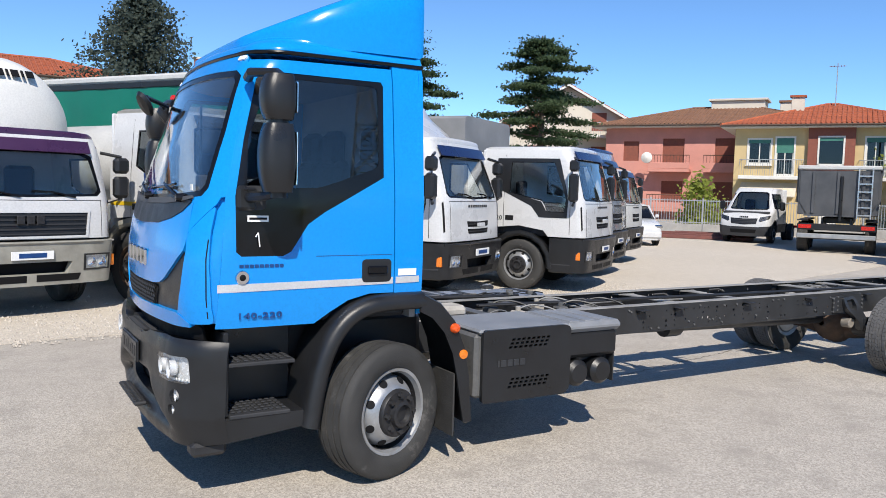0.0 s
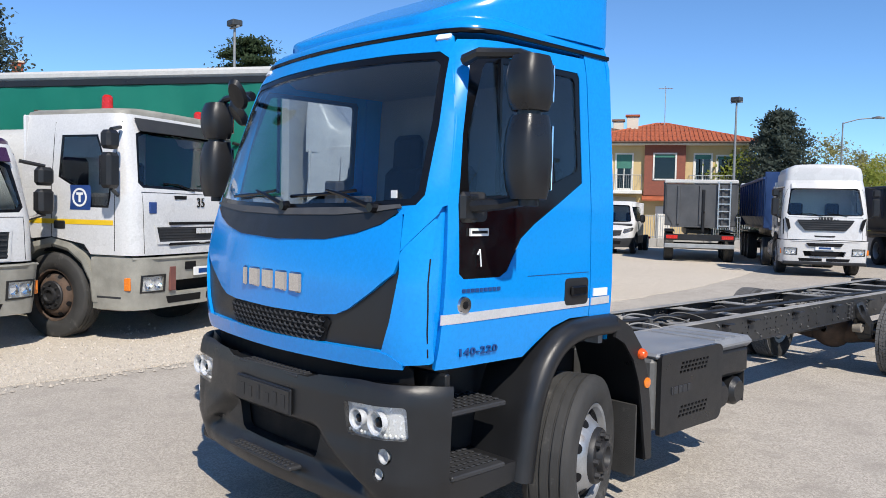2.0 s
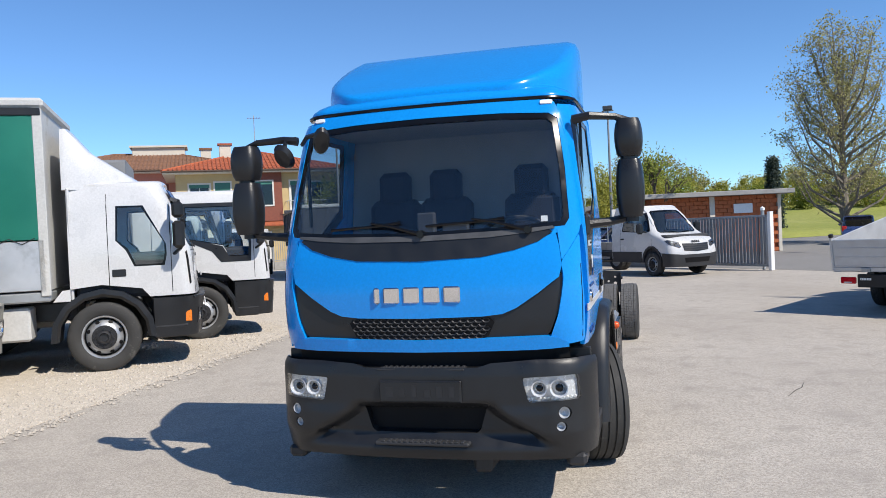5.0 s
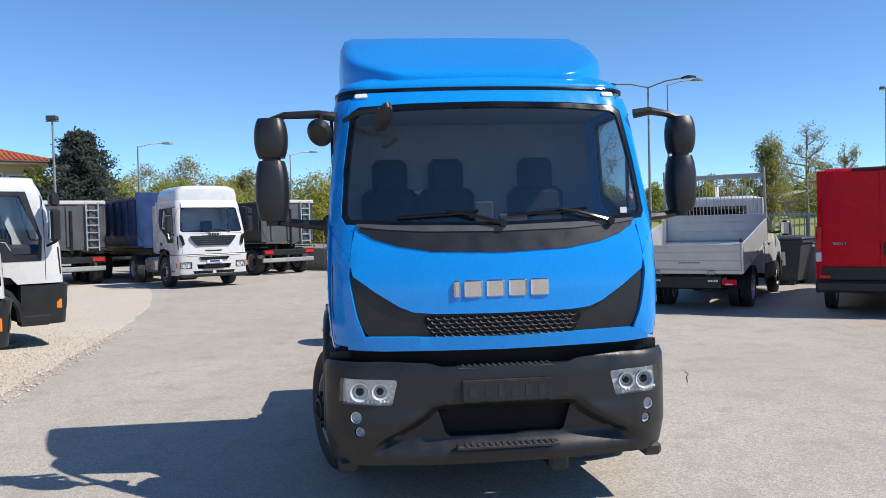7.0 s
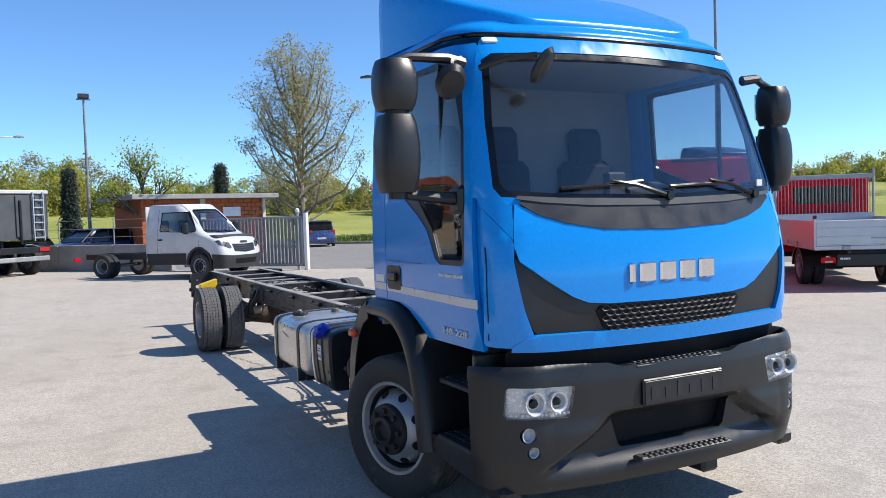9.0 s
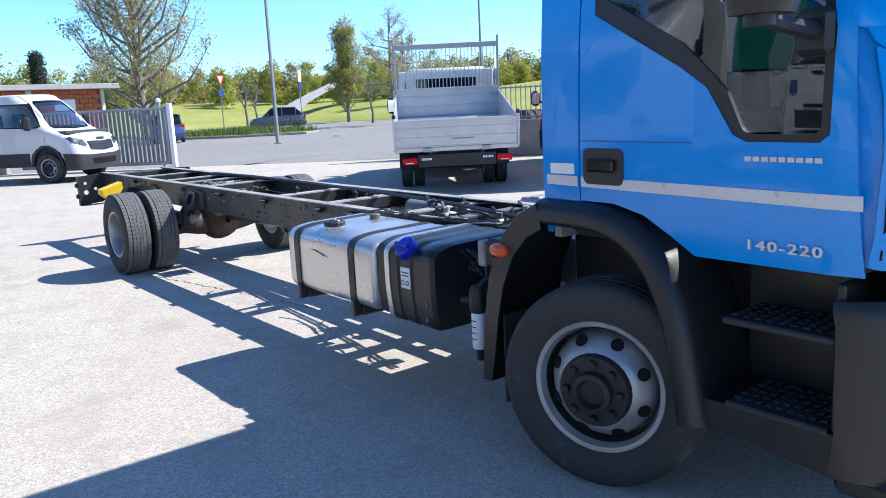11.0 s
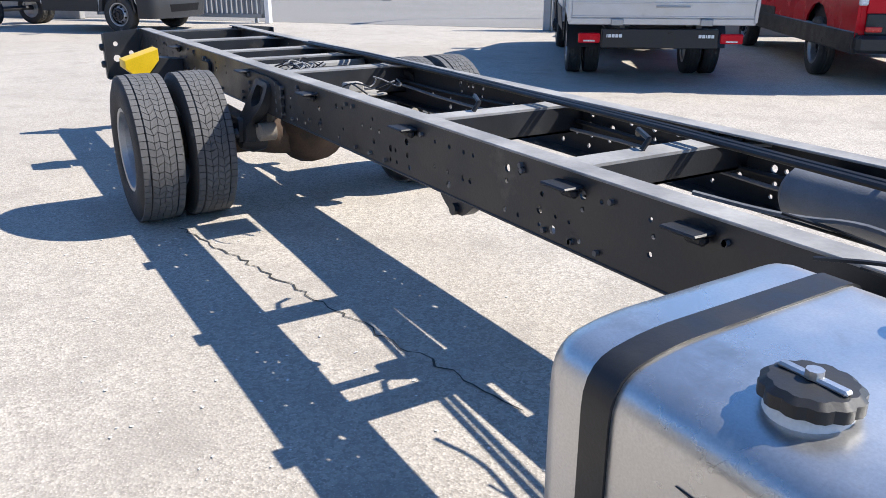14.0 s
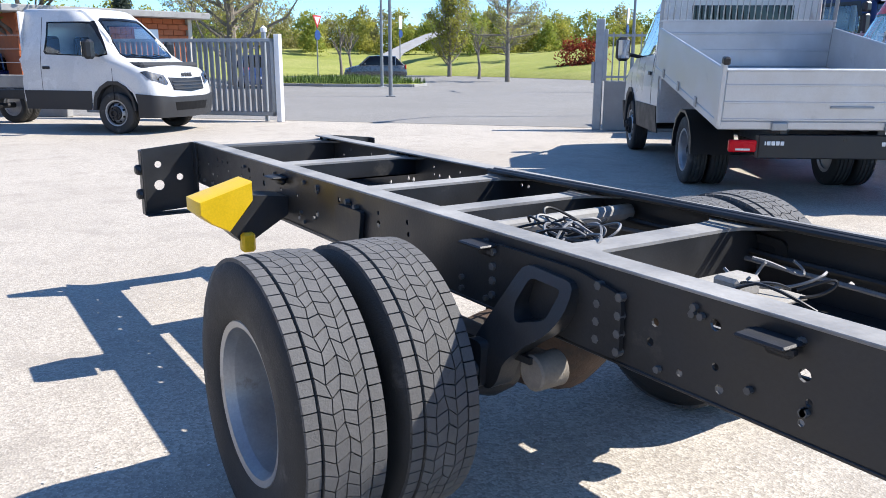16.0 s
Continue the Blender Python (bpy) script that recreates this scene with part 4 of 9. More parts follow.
        part("mirror_glass", Mesh().box(bx - 0.803, bx - 0.795, s * (by - 0.07), s * (by + 0.07), 2.19, 2.35, 0.003), MIRROR, mir)
        part("mirror_glass", Mesh().box(bx - 0.801, bx - 0.793, s * (by - 0.07), s * (by + 0.07), 1.81, 2.09, 0.003), MIRROR, mir)
        arm = Mesh()
        arm.tube([(-0.84, s * 0.95, 2.40), (-0.86, s * 1.05, 2.415), (bx - 0.86, s * (by - 0.08), 2.41), (bx - 0.86, s * by, 2.37)], [0.03, 0.026, 0.022, 0.03], 8)
        part("mirror_arm", arm, BLACK, t)
        arm = Mesh()
        arm.tube([(-0.86, s * 1.0, 1.735), (bx * 0.5 - 0.86, s * 1.15, 1.745), (bx - 0.86, s * by, 1.77)], [0.035, 0.026, 0.026], 8)
        arm.box(-0.92, -0.80, s * 0.985, s * 1.035, 1.66, 1.80, 0.02)
        part("mirror_arm", arm, BLACK, t)
    small = Mesh()
    small.lathe([(-0.05, 0.0), (-0.04, 0.09), (0.0, 0.12), (0.02, 0.10), (0.02, 0.0)], (0, 0, 0), "x", 18, Matrix.Translation((-0.88, 1.04, 2.30)) @ Euler((0, radians(-35), radians(-10))).to_matrix().to_4x4() @ Matrix.Diagonal((0.8, 0.65, 0.8, 1)))
    small.tube([(-0.84, 0.96, 2.42), (-0.87, 1.03, 2.40), (-0.88, 1.04, 2.33)], 0.018, 6)
    part("kerb_mirror", small, BLACK, t)
    small = Mesh()
    small.lathe([(-0.04, 0.0), (-0.03, 0.08), (0.0, 0.10), (0.02, 0.08), (0.02, 0.0)], (0, 0, 0), "x", 18, Matrix.Translation((-1.10, 0.66, 2.36)) @ Euler((0, radians(-35), radians(30))).to_matrix().to_4x4() @ Matrix.Diagonal((0.8, 0.55, 1.0, 1)))
    small.tube([(-0.90, 0.89, 2.37), (-1.02, 0.80, 2.40), (-1.09, 0.68, 2.41)], 0.016, 6)
    part("front_view_mirror", small, BLACK, t)
    # -- wipers
    for y0, y1 in ((0.55, -0.02), (-0.10, -0.68)):
        w = Mesh()
        p0 = Vector(cab_at(cab_y(y1 + 0.0, 1.73), 1.715, 0.02))
        p1 = Vector(cab_at(cab_y((y0 + y1) / 2 + 0.05, 1.78), 1.795, 0.02))
        w.tube([p0, (p0 * 0.4 + p1 * 0.6) + Vector((-0.015, 0, 0.01)), p1], [0.014, 0.01, 0.007], 6)
        ends = [Vector(cab_at(cab_y(y, 1.77), 1.765 + 0.015 * i, 0.012)) for i, y in enumerate((y0 + 0.05, (y0 + y1) / 2, y1 + 0.14))]
        w.tube(ends, 0.009, 5)
        w.lathe([(-0.02, 0.0), (-0.02, 0.022), (0.02, 0.028)], tuple(p0), "x", 10)
        part("wiper", w, TRIM, t)
    # -- inside: dash, wheel, seats, shelf
    me = Mesh()
    me.loft([[(x, y, z) for x, z in prof] for y, prof in ((-0.91, ((-0.95, 1.2), (-0.95, 1.68), (-0.88, 1.72), (-0.72, 1.66), (-0.66, 1.5), (-0.75, 1.2))), (-0.6, ((-1.10, 1.2), (-1.10, 1.67), (-0.95, 1.73), (-0.70, 1.66), (-0.64, 1.5), (-0.73, 1.2))), (0.0, ((-1.16, 1.2), (-1.17, 1.66), (-0.95, 1.72), (-0.66, 1.64), (-0.6, 1.45), (-0.7, 1.2))), (0.6, ((-1.10, 1.2), (-1.10, 1.67), (-0.95, 1.71), (-0.72, 1.64), (-0.68, 1.5), (-0.73, 1.2))), (0.91, ((-0.95, 1.2), (-0.95, 1.68), (-0.88, 1.70), (-0.74, 1.64), (-0.7, 1.5), (-0.75, 1.2))))])
    part("dashboard", me, CABIN, t)
    me = Mesh()
    ringpts = [Vector((-0.58 + 0.06 * math.sin(a), -0.50 + 0.22 * math.cos(a), 1.70 + 0.19 * math.sin(a) * 0.55)) for a in [2 * math.pi * k / 24 for k in range(25)]]
    me.tube(ringpts, 0.016, 6, False)
    me.tube([(-0.58, -0.70, 1.70), (-0.60, -0.5, 1.68), (-0.58, -0.30, 1.70)], 0.02, 6)
    me.tube([(-0.60, -0.5, 1.68), (-0.78, -0.5, 1.5)], 0.04, 8)
    part("steering_wheel", me, CABIN, t)
    for y in (-0.52, 0.16, 0.58):
        me = Mesh().box(-0.42, 0.05, y - 0.22, y + 0.22, 1.30, 1.46, 0.05)
        st = part("seat_cushion", me, SEAT, t)
        me = Mesh().box(-0.06, 0.09, y - 0.21, y + 0.21, 1.42, 2.0, 0.05, pose(0, 0, 0, 0, 4, 0))
        me.box(-0.02, 0.09, y - 0.13, y + 0.13, 1.96, 2.22, 0.04, pose(0, 0, 0, 0, 3, 0))
        part("seat_back", me, SEAT, t)
    me = Mesh().box(-0.88, -0.82, -0.02, 0.10, 1.70, 1.86, 0.01)
    me.box(-0.85, -0.80, -0.24, -0.06, 1.70, 1.78, 0.01)
    part("dash_device", me, CABIN, t)
    me = Mesh().box(0.165, 0.185, 0.20, 0.42, 1.75, 1.98, 0.006)
    part("papers_holder", me, PAPER, t)
    me = Mesh().box(-1.11, -1.105, -0.80, -0.76, 1.765, 1.80)
    part("screen_sticker", me, PAPER, t)
    me = Mesh().prism([(-0.82, -0.55), (-0.82, 0.55), (-0.70, 0.74), (-0.55, 0.90), (0.19, 0.915), (0.19, -0.915), (-0.55, -0.90), (-0.70, -0.74)], "z", 2.475, 2.50)
    part("headliner", me, LINER, t)
    # -- steps, wings, mudflaps
    for s in (1, -1):
        me = Mesh()
        me.loft([[(-0.985, s * 0.70, z0), (-0.985, s * 1.03, z0), (-0.52, s * 1.035, z0 + (0.05 if z0 < 0.4 else 0)), (-0.50, s * 0.70, z0)] for z0 in (0.355, 0.50)])
        stp = part("step_well", me, BLACK, t)
        part("front_panel", Mesh().box(-0.985, -0.955, s * 0.7, s * 1.015, 0.5, 0.98, 0.006), BLACK, stp)
        part("inner_panel", Mesh().box(-0.955, -0.5, s * 0.68, s * 0.72, 0.5, 1.0, 0.006), BLACK, stp)
        for z, x1, yo in ((0.515, -0.60, 1.04), (0.80, -0.56, 1.0)):
            me = Mesh().box(-0.955, x1, s * 0.74, s * yo, z - 0.025, z, 0.006)
            for i in range(9):
                for j in range(5):
                    xx, yy = -0.94 + i * (x1 + 0.94) / 9, 0.76 + j * (yo - 0.78) / 5
                    me.box(xx, xx + 0.026, s * yy, s * (yy + 0.03), z, z + 0.008, 0.003)
            part("step_tread", me, GREYPL, stp)
        # wing over the wheel
        prof = [(-0.535, 0.40), (-0.50, 0.62), (-0.46, 0.80), (-0.38, 0.97), (-0.27, 1.085), (-0.14, 1.145), (0.0, 1.165), (0.265, 1.165)]
        for _ in range(3):
            prof = prof[:1] + [((1 - f) * a[0] + f * b[0], (1 - f) * a[1] + f * b[1]) for a, b in zip(prof, prof[1:]) for f in (0.25, 0.75)] + prof[-1:]
        me = Mesh()
        rings = []
        for i, (x, z) in enumerate(prof):
            a = prof[max(i - 1, 0)]
            b = prof[min(i + 1, len(prof) - 1)]
            d = Vector((b[0] - a[0], b[1] - a[1])).normalized()
            n = Vector((d.y, -d.x)) * -1
            wd = 0.105
            rings.append([(x - n.x * wd * q, s * y, z - n.y * wd * q) for q, y in ((0, 0.72), (0, 1.0), (0.04, 1.03), (0.13, 1.06), (0.28, 1.078), (0.5, 1.087), (0.78, 1.087), (0.93, 1.08), (1.0, 1.06), (1.0, 0.72))])
        me.loft(rings)
        part("front_wing", me, BLACK, t, sharp=70)
        edge_o = [(0.26, 1.15), (0.38, 1.09), (0.49, 0.97), (0.565, 0.80), (0.605, 0.60), (0.625, 0.40), (0.63, 0.30)]
        edge_i = [(0.22, 1.045), (0.31, 1.0), (0.40, 0.90), (0.465, 0.76), (0.505, 0.60), (0.535, 0.42), (0.56, 0.30)]
        me = Mesh()
        me.loft([[(xo, s * 0.62, zo), (xo, s * 1.06, zo), (xo - 0.012, s * 1.085, zo - 0.004), (xi, s * 1.085, zi), (xi, s * 1.07, zi), (xo - 0.03, s * 1.06, zo - 0.02), (xo - 0.03, s * 0.62, zo - 0.02)] for (xo, zo), (xi, zi) in zip(edge_o, edge_i)])
        part("rear_wing", me, BLACK, t, sharp=45)
        me = Mesh().box(0.50, 0.512, s * 0.66, s * 1.05, 0.20, 0.62, 0.004)
        part("mudflap", me, RUBBER, t)
        me = Mesh().lathe([(-0.0, 0.036), (s * 0.02, 0.034), (s * 0.036, 0.02), (s * 0.04, 0)], (0, 0, 0), "y", 20, Matrix.Translation((0.475, s * 1.08, 0.925)) @ Matrix.Diagonal((1.0 if s < 0 else 1.6, 1, 0.9, 1)))
        part("side_marker", me, MARKER, t, "oval red-orange side lamp")
        if s < 0:
            me = Mesh().lathe([(0, 0.032), (s * 0.012, 0.03), (s * 0.016, 0.0)], (0.545, s * 1.08, 0.75), "y", 16)
            part("side_reflector", me, ORANGE, t, "round orange reflector")
        # inner dark
    me = Mesh().box(-1.0, 0.5, -0.62, 0.62, 0.42, 0.98, 0.05)
    part("engine_block", me, HUB, t)
    for y0, z0 in ((-0.4, 0.22), (-0.98, 0.28), (0.86, 0.28)):
        part("front_bracket", Mesh().box(-1.15, -0.95, y0, y0 + 0.12, z0, 0.36, 0.02), HUB, t)
    # -- wheels
    for s in (1, -1):
        steered = wheel(t, 0, s * 0.96, 0.425, s, 0.425, 0.27, 0.250, 0.005)
        steered.matrix_basis = Matrix.Translation((0, s * 0.90, 0)) @ Matrix.Rotation(radians(19), 4, "Z") @ Matrix.Translation((0, -s * 0.90, 0))
        wheel(t, 6.21, s * 0.985, 0.405, s, 0.405, 0.25, 0.210, -0.19, hub=False, tread=True)
        wheel(t, 6.21, s * 0.70, 0.405, s, 0.405, 0.245, 0.210, -0.19, hub=False, tread=True)
    me = Mesh().tube([(0, -0.85, 0.42), (0, -0.5, 0.36), (0, 0.5, 0.36), (0, 0.85, 0.42)], 0.07, 8)
    part("front_axle", me, HUB, t)
    # -- rails with real bolt holes
    rng = random.Random(11)
    for s in (1, -1):
        loops = [[(0.55, 0.63), (8.92, 0.63), (8.92, 0.86), (0.55, 0.86)]]
        spots = []
        x = 2.6
        while x < 8.7:
            x += rng.choice((0.06, 0.09, 0.12, 0.2))
            for z in (0.665, 0.71, 0.76, 0.80):
                if rng.random() < 0.56 and not 5.4 < x < 6.4:
                    spots.append((x + rng.uniform(-0.012, 0.012), z, rng.choice((0.008, 0.009, 0.011, 0.014))))
        for cx, cz, r in spots:
            loops.append([(cx + r * math.cos(a), cz + r * math.sin(a)) for a in [k * math.pi / 4 for k in range(8)]])
        me = Mesh().sheet(loops, lambda u, v, o, s=s: (u, s * (0.425 + o), v), 0.008, 0.4)
        rail = part("frame_rail", me, FRAME, t, "black C-section chassis rail with bolt holes", smooth=False)
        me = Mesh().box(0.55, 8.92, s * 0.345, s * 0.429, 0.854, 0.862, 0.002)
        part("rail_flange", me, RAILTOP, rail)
        part("lower_flange", Mesh().box(0.55, 8.92, s * 0.345, s * 0.429, 0.624, 0.632, 0.002), FRAME, rail)
        # inner rib line and bolts, body brackets
        for k in range(48):
            x, z = rng.uniform(2.6, 8.8), rng.choice((0.655, 0.69, 0.81, 0.825))
            part("rail_bolt", Mesh().tube([(x, s * 0.425, z), (x, s * 0.437, z)], 0.009, 6), CROSS, rail)
        for bx in (5.47, 6.83):
            for i in range(2):
                for j in range(4):
                    part("rail_bolt", Mesh().tube([(bx + 0.07 * i, s * 0.425, 0.66 + 0.045 * j + 0.012 * i), (bx + 0.07 * i, s * 0.444, 0.66 + 0.045 * j + 0.012 * i)], 0.0115, 6), CROSS, rail)
        for j in range(4):
            part("rail_bolt", Mesh().tube([(5.955, s * 0.425, 0.68 + 0.042 * j), (5.955, s * 0.452, 0.68 + 0.042 * j)], 0.0115, 6), CROSS, rail)
        for x in (2.75, 3.2, 4.12, 5.06, 6.0, 7.55):
            me = Mesh().box(x - 0.055, x + 0.055, s * 0.429, s * 0.50, 0.818, 0.828, 0.004)
            me.box(x - 0.045, x + 0.02, s * 0.429, s * 0.46, 0.79, 0.82, 0.01)
            part("body_bracket", me, HUB, rail)
        me = Mesh().sheet([[(8.86, 0.50), (8.93, 0.50), (8.93, 0.86), (8.86, 0.86)]], lambda u, v, o, s=s: (u, s * (0.44 + o), v), 0.01)
        # tail lamp carrier plate
        hole = [[(0.64 + r * math.cos(a), zz + r * math.sin(a)) for a in [k * math.pi / 5 for k in range(10)]] for zz, r in ((0.62, 0.03), (0.74, 0.02))]
        hole2 = [[(0.52 + 0.02 * math.cos(a), 0.66 + 0.02 * math.sin(a)) for a in [k * math.pi / 4 for k in range(8)]]]
        me.sheet([[(0.43, 0.48), (0.74, 0.46), (0.74, 0.83), (0.43, 0.86)]] + hole + hole2, lambda u, v, o, s=s: (8.93 + o, s * u, v), 0.008, 0.3)
        me.box(8.86, 8.93, s * 0.735, s * 0.745, 0.46, 0.83, 0.003)
        me.box(8.82, 8.93, s * 0.43, s * 0.74, 0.458, 0.466, 0.003)
        me.lathe([(0, 0.03), (s * 0.02, 0.03), (s * 0.03, 0.02), (s * 0.03, 0)], (8.9, s * 0.745, 0.72), "y", 10)
        me.lathe([(0, 0.03), (s * 0.02, 0.03), (s * 0.03, 0.02), (s * 0.03, 0)], (8.9, s * 0.745, 0.58), "y", 10)
        part("tail_lamp_carrier", me, FRAME, t, smooth=False)
    for x, z0, wd in ((1.3, 0.70, 0.05), (1.84, 0.70, 0.05), (2.33, 0.72, 0.06), (3.34, 0.74, 0.052), (4.19, 0.72, 0.052), (5.76, 0.68, 0.052), (6.44, 0.72, 0.045), (6.97, 0.70, 0.05), (7.86, 0.74, 0.06), (8.84, 0.66, 0.05)):
        me = Mesh()
        me.box(x - wd, x - wd + 0.008, -0.416, 0.416, z0, 0.827)
        me.box(x - wd, x + wd - 0.01, -0.416, 0.416, z0, z0 + 0.008)
        cm = part("crossmember", me, FRAME, t)
        # most top flanges use the dusty colour that also holds the sunlight
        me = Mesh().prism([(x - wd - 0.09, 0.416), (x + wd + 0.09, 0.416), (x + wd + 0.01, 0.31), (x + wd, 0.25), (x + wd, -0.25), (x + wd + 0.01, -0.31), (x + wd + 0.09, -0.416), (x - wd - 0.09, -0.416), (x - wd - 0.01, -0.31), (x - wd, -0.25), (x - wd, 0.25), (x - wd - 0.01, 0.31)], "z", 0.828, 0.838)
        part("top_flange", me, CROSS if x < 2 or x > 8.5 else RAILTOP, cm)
        for sd in (1, -1):
            for dx in (-0.05, 0.05):
                part("flange_bolt", Mesh().tube([(x + dx, sd * 0.375, 0.838), (x + dx, sd * 0.375, 0.849)], 0.011, 6), HUB, cm)
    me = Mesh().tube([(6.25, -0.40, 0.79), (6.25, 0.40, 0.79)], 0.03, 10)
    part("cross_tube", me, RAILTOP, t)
    # -- brake lines, hoses and cable bundles along the frame
    for k, (y, z, r, m_) in enumerate(((0.375, 0.70, 0.010, HOSE), (0.39, 0.67, 0.008, CABLE), (0.36, 0.66, 0.006, CABLE), (-0.38, 0.70, 0.010, CABLE), (-0.36, 0.67, 0.008, HOSE))):
        rr = random.Random(20 + k)
        pts = [(0.7 + 0.35 * i, y + rr.uniform(-0.008, 0.008), z + 0.055 + 0.012 * math.sin(i * 1.1 + k)) for i in range(17)]
        part("air_hose", Mesh().tube(pts, r, 6), m_, t)
    part("valve_plate", Mesh().box(5.33, 5.60, -0.10, 0.20, 0.735, 0.747, 0.004).box(5.40, 5.48, 0.0, 0.1, 0.747, 0.80, 0.01), DUSTY, t)
    for k in range(18):
        rr = random.Random(60 + k)
        cx, cy = (rr.uniform(5.88, 6.12), rr.uniform(-0.05, 0.28)) if k % 3 else (rr.uniform(5.30, 5.58), rr.uniform(-0.2, 0.22))
        ra, rb, ph = rr.uniform(0.05, 0.13), rr.uniform(0.04, 0.10), rr.uniform(0, 6.3)
        pts = [(cx + ra * math.cos(a + ph), cy + rb * math.sin(a + ph * 2), (0.825 if k % 3 else 0.785) + 0.025 * math.sin(a * 1.7 + k)) for a in [q * 0.42 for q in range(rr.randint(9, 18) if k % 3 else 8)]]
        part("loose_cable", Mesh().cable(pts, 0.0045, 5), HOSE if k % 2 else CABLE, t)
    for k in range(6):
        rr = random.Random(90 + k)
        x0, y0 = rr.uniform(0.75, 2.6), rr.uniform(-0.25, 0.40)
        pts = [(x0 + 0.16 * i, y0 + rr.uniform(-0.06, 0.06), 0.80 + rr.uniform(-0.04, 0.09)) for i in range(5)]
        part("loose_cable", Mesh().cable(pts, rr.choice((0.005, 0.008)), 5), CABLE if k % 3 else HOSE, t)
    for k in range(9):
        rr = random.Random(200 + k)
        x0, n_ = rr.uniform(0.85, 1.7), rr.randint(5, 9)
        pts = [(x0 + 0.13 * i, 0.475 + 0.03 * math.sin(i * 1.7 + k) + rr.uniform(-0.015, 0.015), 0.884 + 0.012 * math.sin(i * 2.3 + k) + rr.uniform(-0.008, 0.014)) for i in range(n_)]
        part("loose_cable", Mesh().cable(pts, rr.choice((0.004, 0.005, 0.007)), 5), CABLE if k % 3 else HOSE, t)
    for x in (1.15, 1.45, 1.98, 2.2):
        part("cable_clip", Mesh().box(x, x + 0.05, 0.435, 0.49, 0.868, 0.90, 0.006), CROSS if x > 1.9 else CABLE, t)
    me = Mesh().lathe([(-0.19, 0.0), (-0.19, 0.06), (-0.165, 0.085), (0.165, 0.085), (0.19, 0.06), (0.19, 0.0)], (2.83, -0.29, 0.745), "x", 22)
    part("air_tank", me, LIDGREY, t, "satin grey cylindrical air tank")
    for k, (x, y) in enumerate(((2.12, -0.12), (2.05, 0.12), (2.45, -0.05), (1.62, -0.2), (1.55, 0.1))):
        part("valve_body", Mesh().box(x - 0.05, x + 0.05, y - 0.06, y + 0.05, 0.74, 0.845, 0.012).tube([(x, y, 0.84), (x, y, 0.88)], 0.022, 10), DUSTY if k % 2 else CROSS, t)
        part("air_hose", Mesh().cable([(x, y, 0.86), (x + 0.10, y - 0.04, 0.90), (x + 0.22, y - 0.14, 0.88), (x + 0.3, y - 0.26, 0.82)], 0.008, 6), HOSE if k % 2 else CABLE, t)
    # outer cable run on the right rail top
    pts = [(0.9 + 0.3 * i, 0.455 + 0.012 * math.sin(i * 2.1), 0.872 + 0.01 * math.sin(i * 1.3)) for i in range(5)]
    part("wiring_loom", Mesh().tube(pts, 0.018, 7), CABLE, t)
    for off in (0.0, 0.035):
        me = Mesh().tube([(7.0, -0.34 + off, 0.862), (6.0, -0.325 + off, 0.872), (5.0, -0.29 + off, 0.874), (4.2, -0.25 + off, 0.872), (3.4, -0.195 + off, 0.875), (2.6, -0.13 + off, 0.872), (2.0, -0.05 + off, 0.868), (1.4, 0.05 + off, 0.86)], 0.011, 8)
        part("long_hose", me, CABLE, t)
    for (x, y) in ((3.37, 0.02), (4.22, 0.10), (2.36, 0.0)):
        me = Mesh().tube([(x - 0.02, y, 0.84), (x - 0.03, y - 0.02, 0.875), (x + 0.06, y - 0.06, 0.885), (x + 0.1, y - 0.1, 0.86)], 0.010, 6)
        part("hose_loop", me, CABLE, t)
    # -- gearbox cover, silencer, prop shaft, tanks of air
    me = Mesh()
    me.loft([[(x, -0.14, 0.50), (x, 0.20, 0.50), (x, 0.22, zt - 0.04), (x, 0.15, zt), (x, -0.10, zt), (x, -0.16, zt - 0.04)] for x, zt in ((0.45, 0.78), (0.6, 0.86), (1.0, 0.86), (1.22, 0.80), (1.30, 0.72))])
    me.loft([[(x, 0.18, 0.62), (x, 0.34, 0.62), (x, 0.34, zt - 0.05), (x, 0.30, zt), (x, 0.18, zt)] for x, zt in ((0.72, 0.76), (0.80, 0.83), (1.0, 0.82), (1.08, 0.74))])
    part("gearbox_cover", me, DUSTY, t)
    me = Mesh().box(0.55, 1.0, -0.42, -0.2, 0.86, 0.95, 0.03)
    part("air_intake", me, DUSTY, t)
    me = Mesh().tube([(1.15, 0, 0.62), (3.55, 0, 0.56)], 0.05, 12).tube([(3.6, 0, 0.56), (5.9, 0, 0.50)], 0.055, 12)
    me.lathe([(3.48, 0.02), (3.48, 0.10), (3.66, 0.10), (3.66, 0.02)], (0, 0, 0.56), "x", 14)
    part("prop_shaft", me, FRAME, t)
    me = Mesh().tube([(3.57, -0.32, 0.66), (3.57, 0.32, 0.66)], 0.028, 6)
    me.box(3.5, 3.64, -0.1, 0.1, 0.62, 0.72, 0.02)
    part("shaft_hanger", me, FRAME, t)
    me = Mesh().prism(soften([(3.69, 0.626), (3.91, 0.626), (3.88, 0.60), (3.84, 0.575), (3.76, 0.575), (3.72, 0.60)], 0.012), "y", 0.385, 0.428)
    me.tube([(3.80, 0.37, 0.592), (3.80, 0.445, 0.592)], 0.022, 8)
    part("body_catch", me, FRAME, t)
    # -- rear axle with springs
    me = Mesh().tube([(6.21, -0.85, 0.41), (6.21, -0.4, 0.41), (6.21, -0.25, 0.41), (6.21, 0, 0.41), (6.21, 0.25, 0.41), (6.21, 0.4, 0.41), (6.21, 0.85, 0.41)], [0.09, 0.09, 0.12, 0.15, 0.12, 0.09, 0.09], 14)
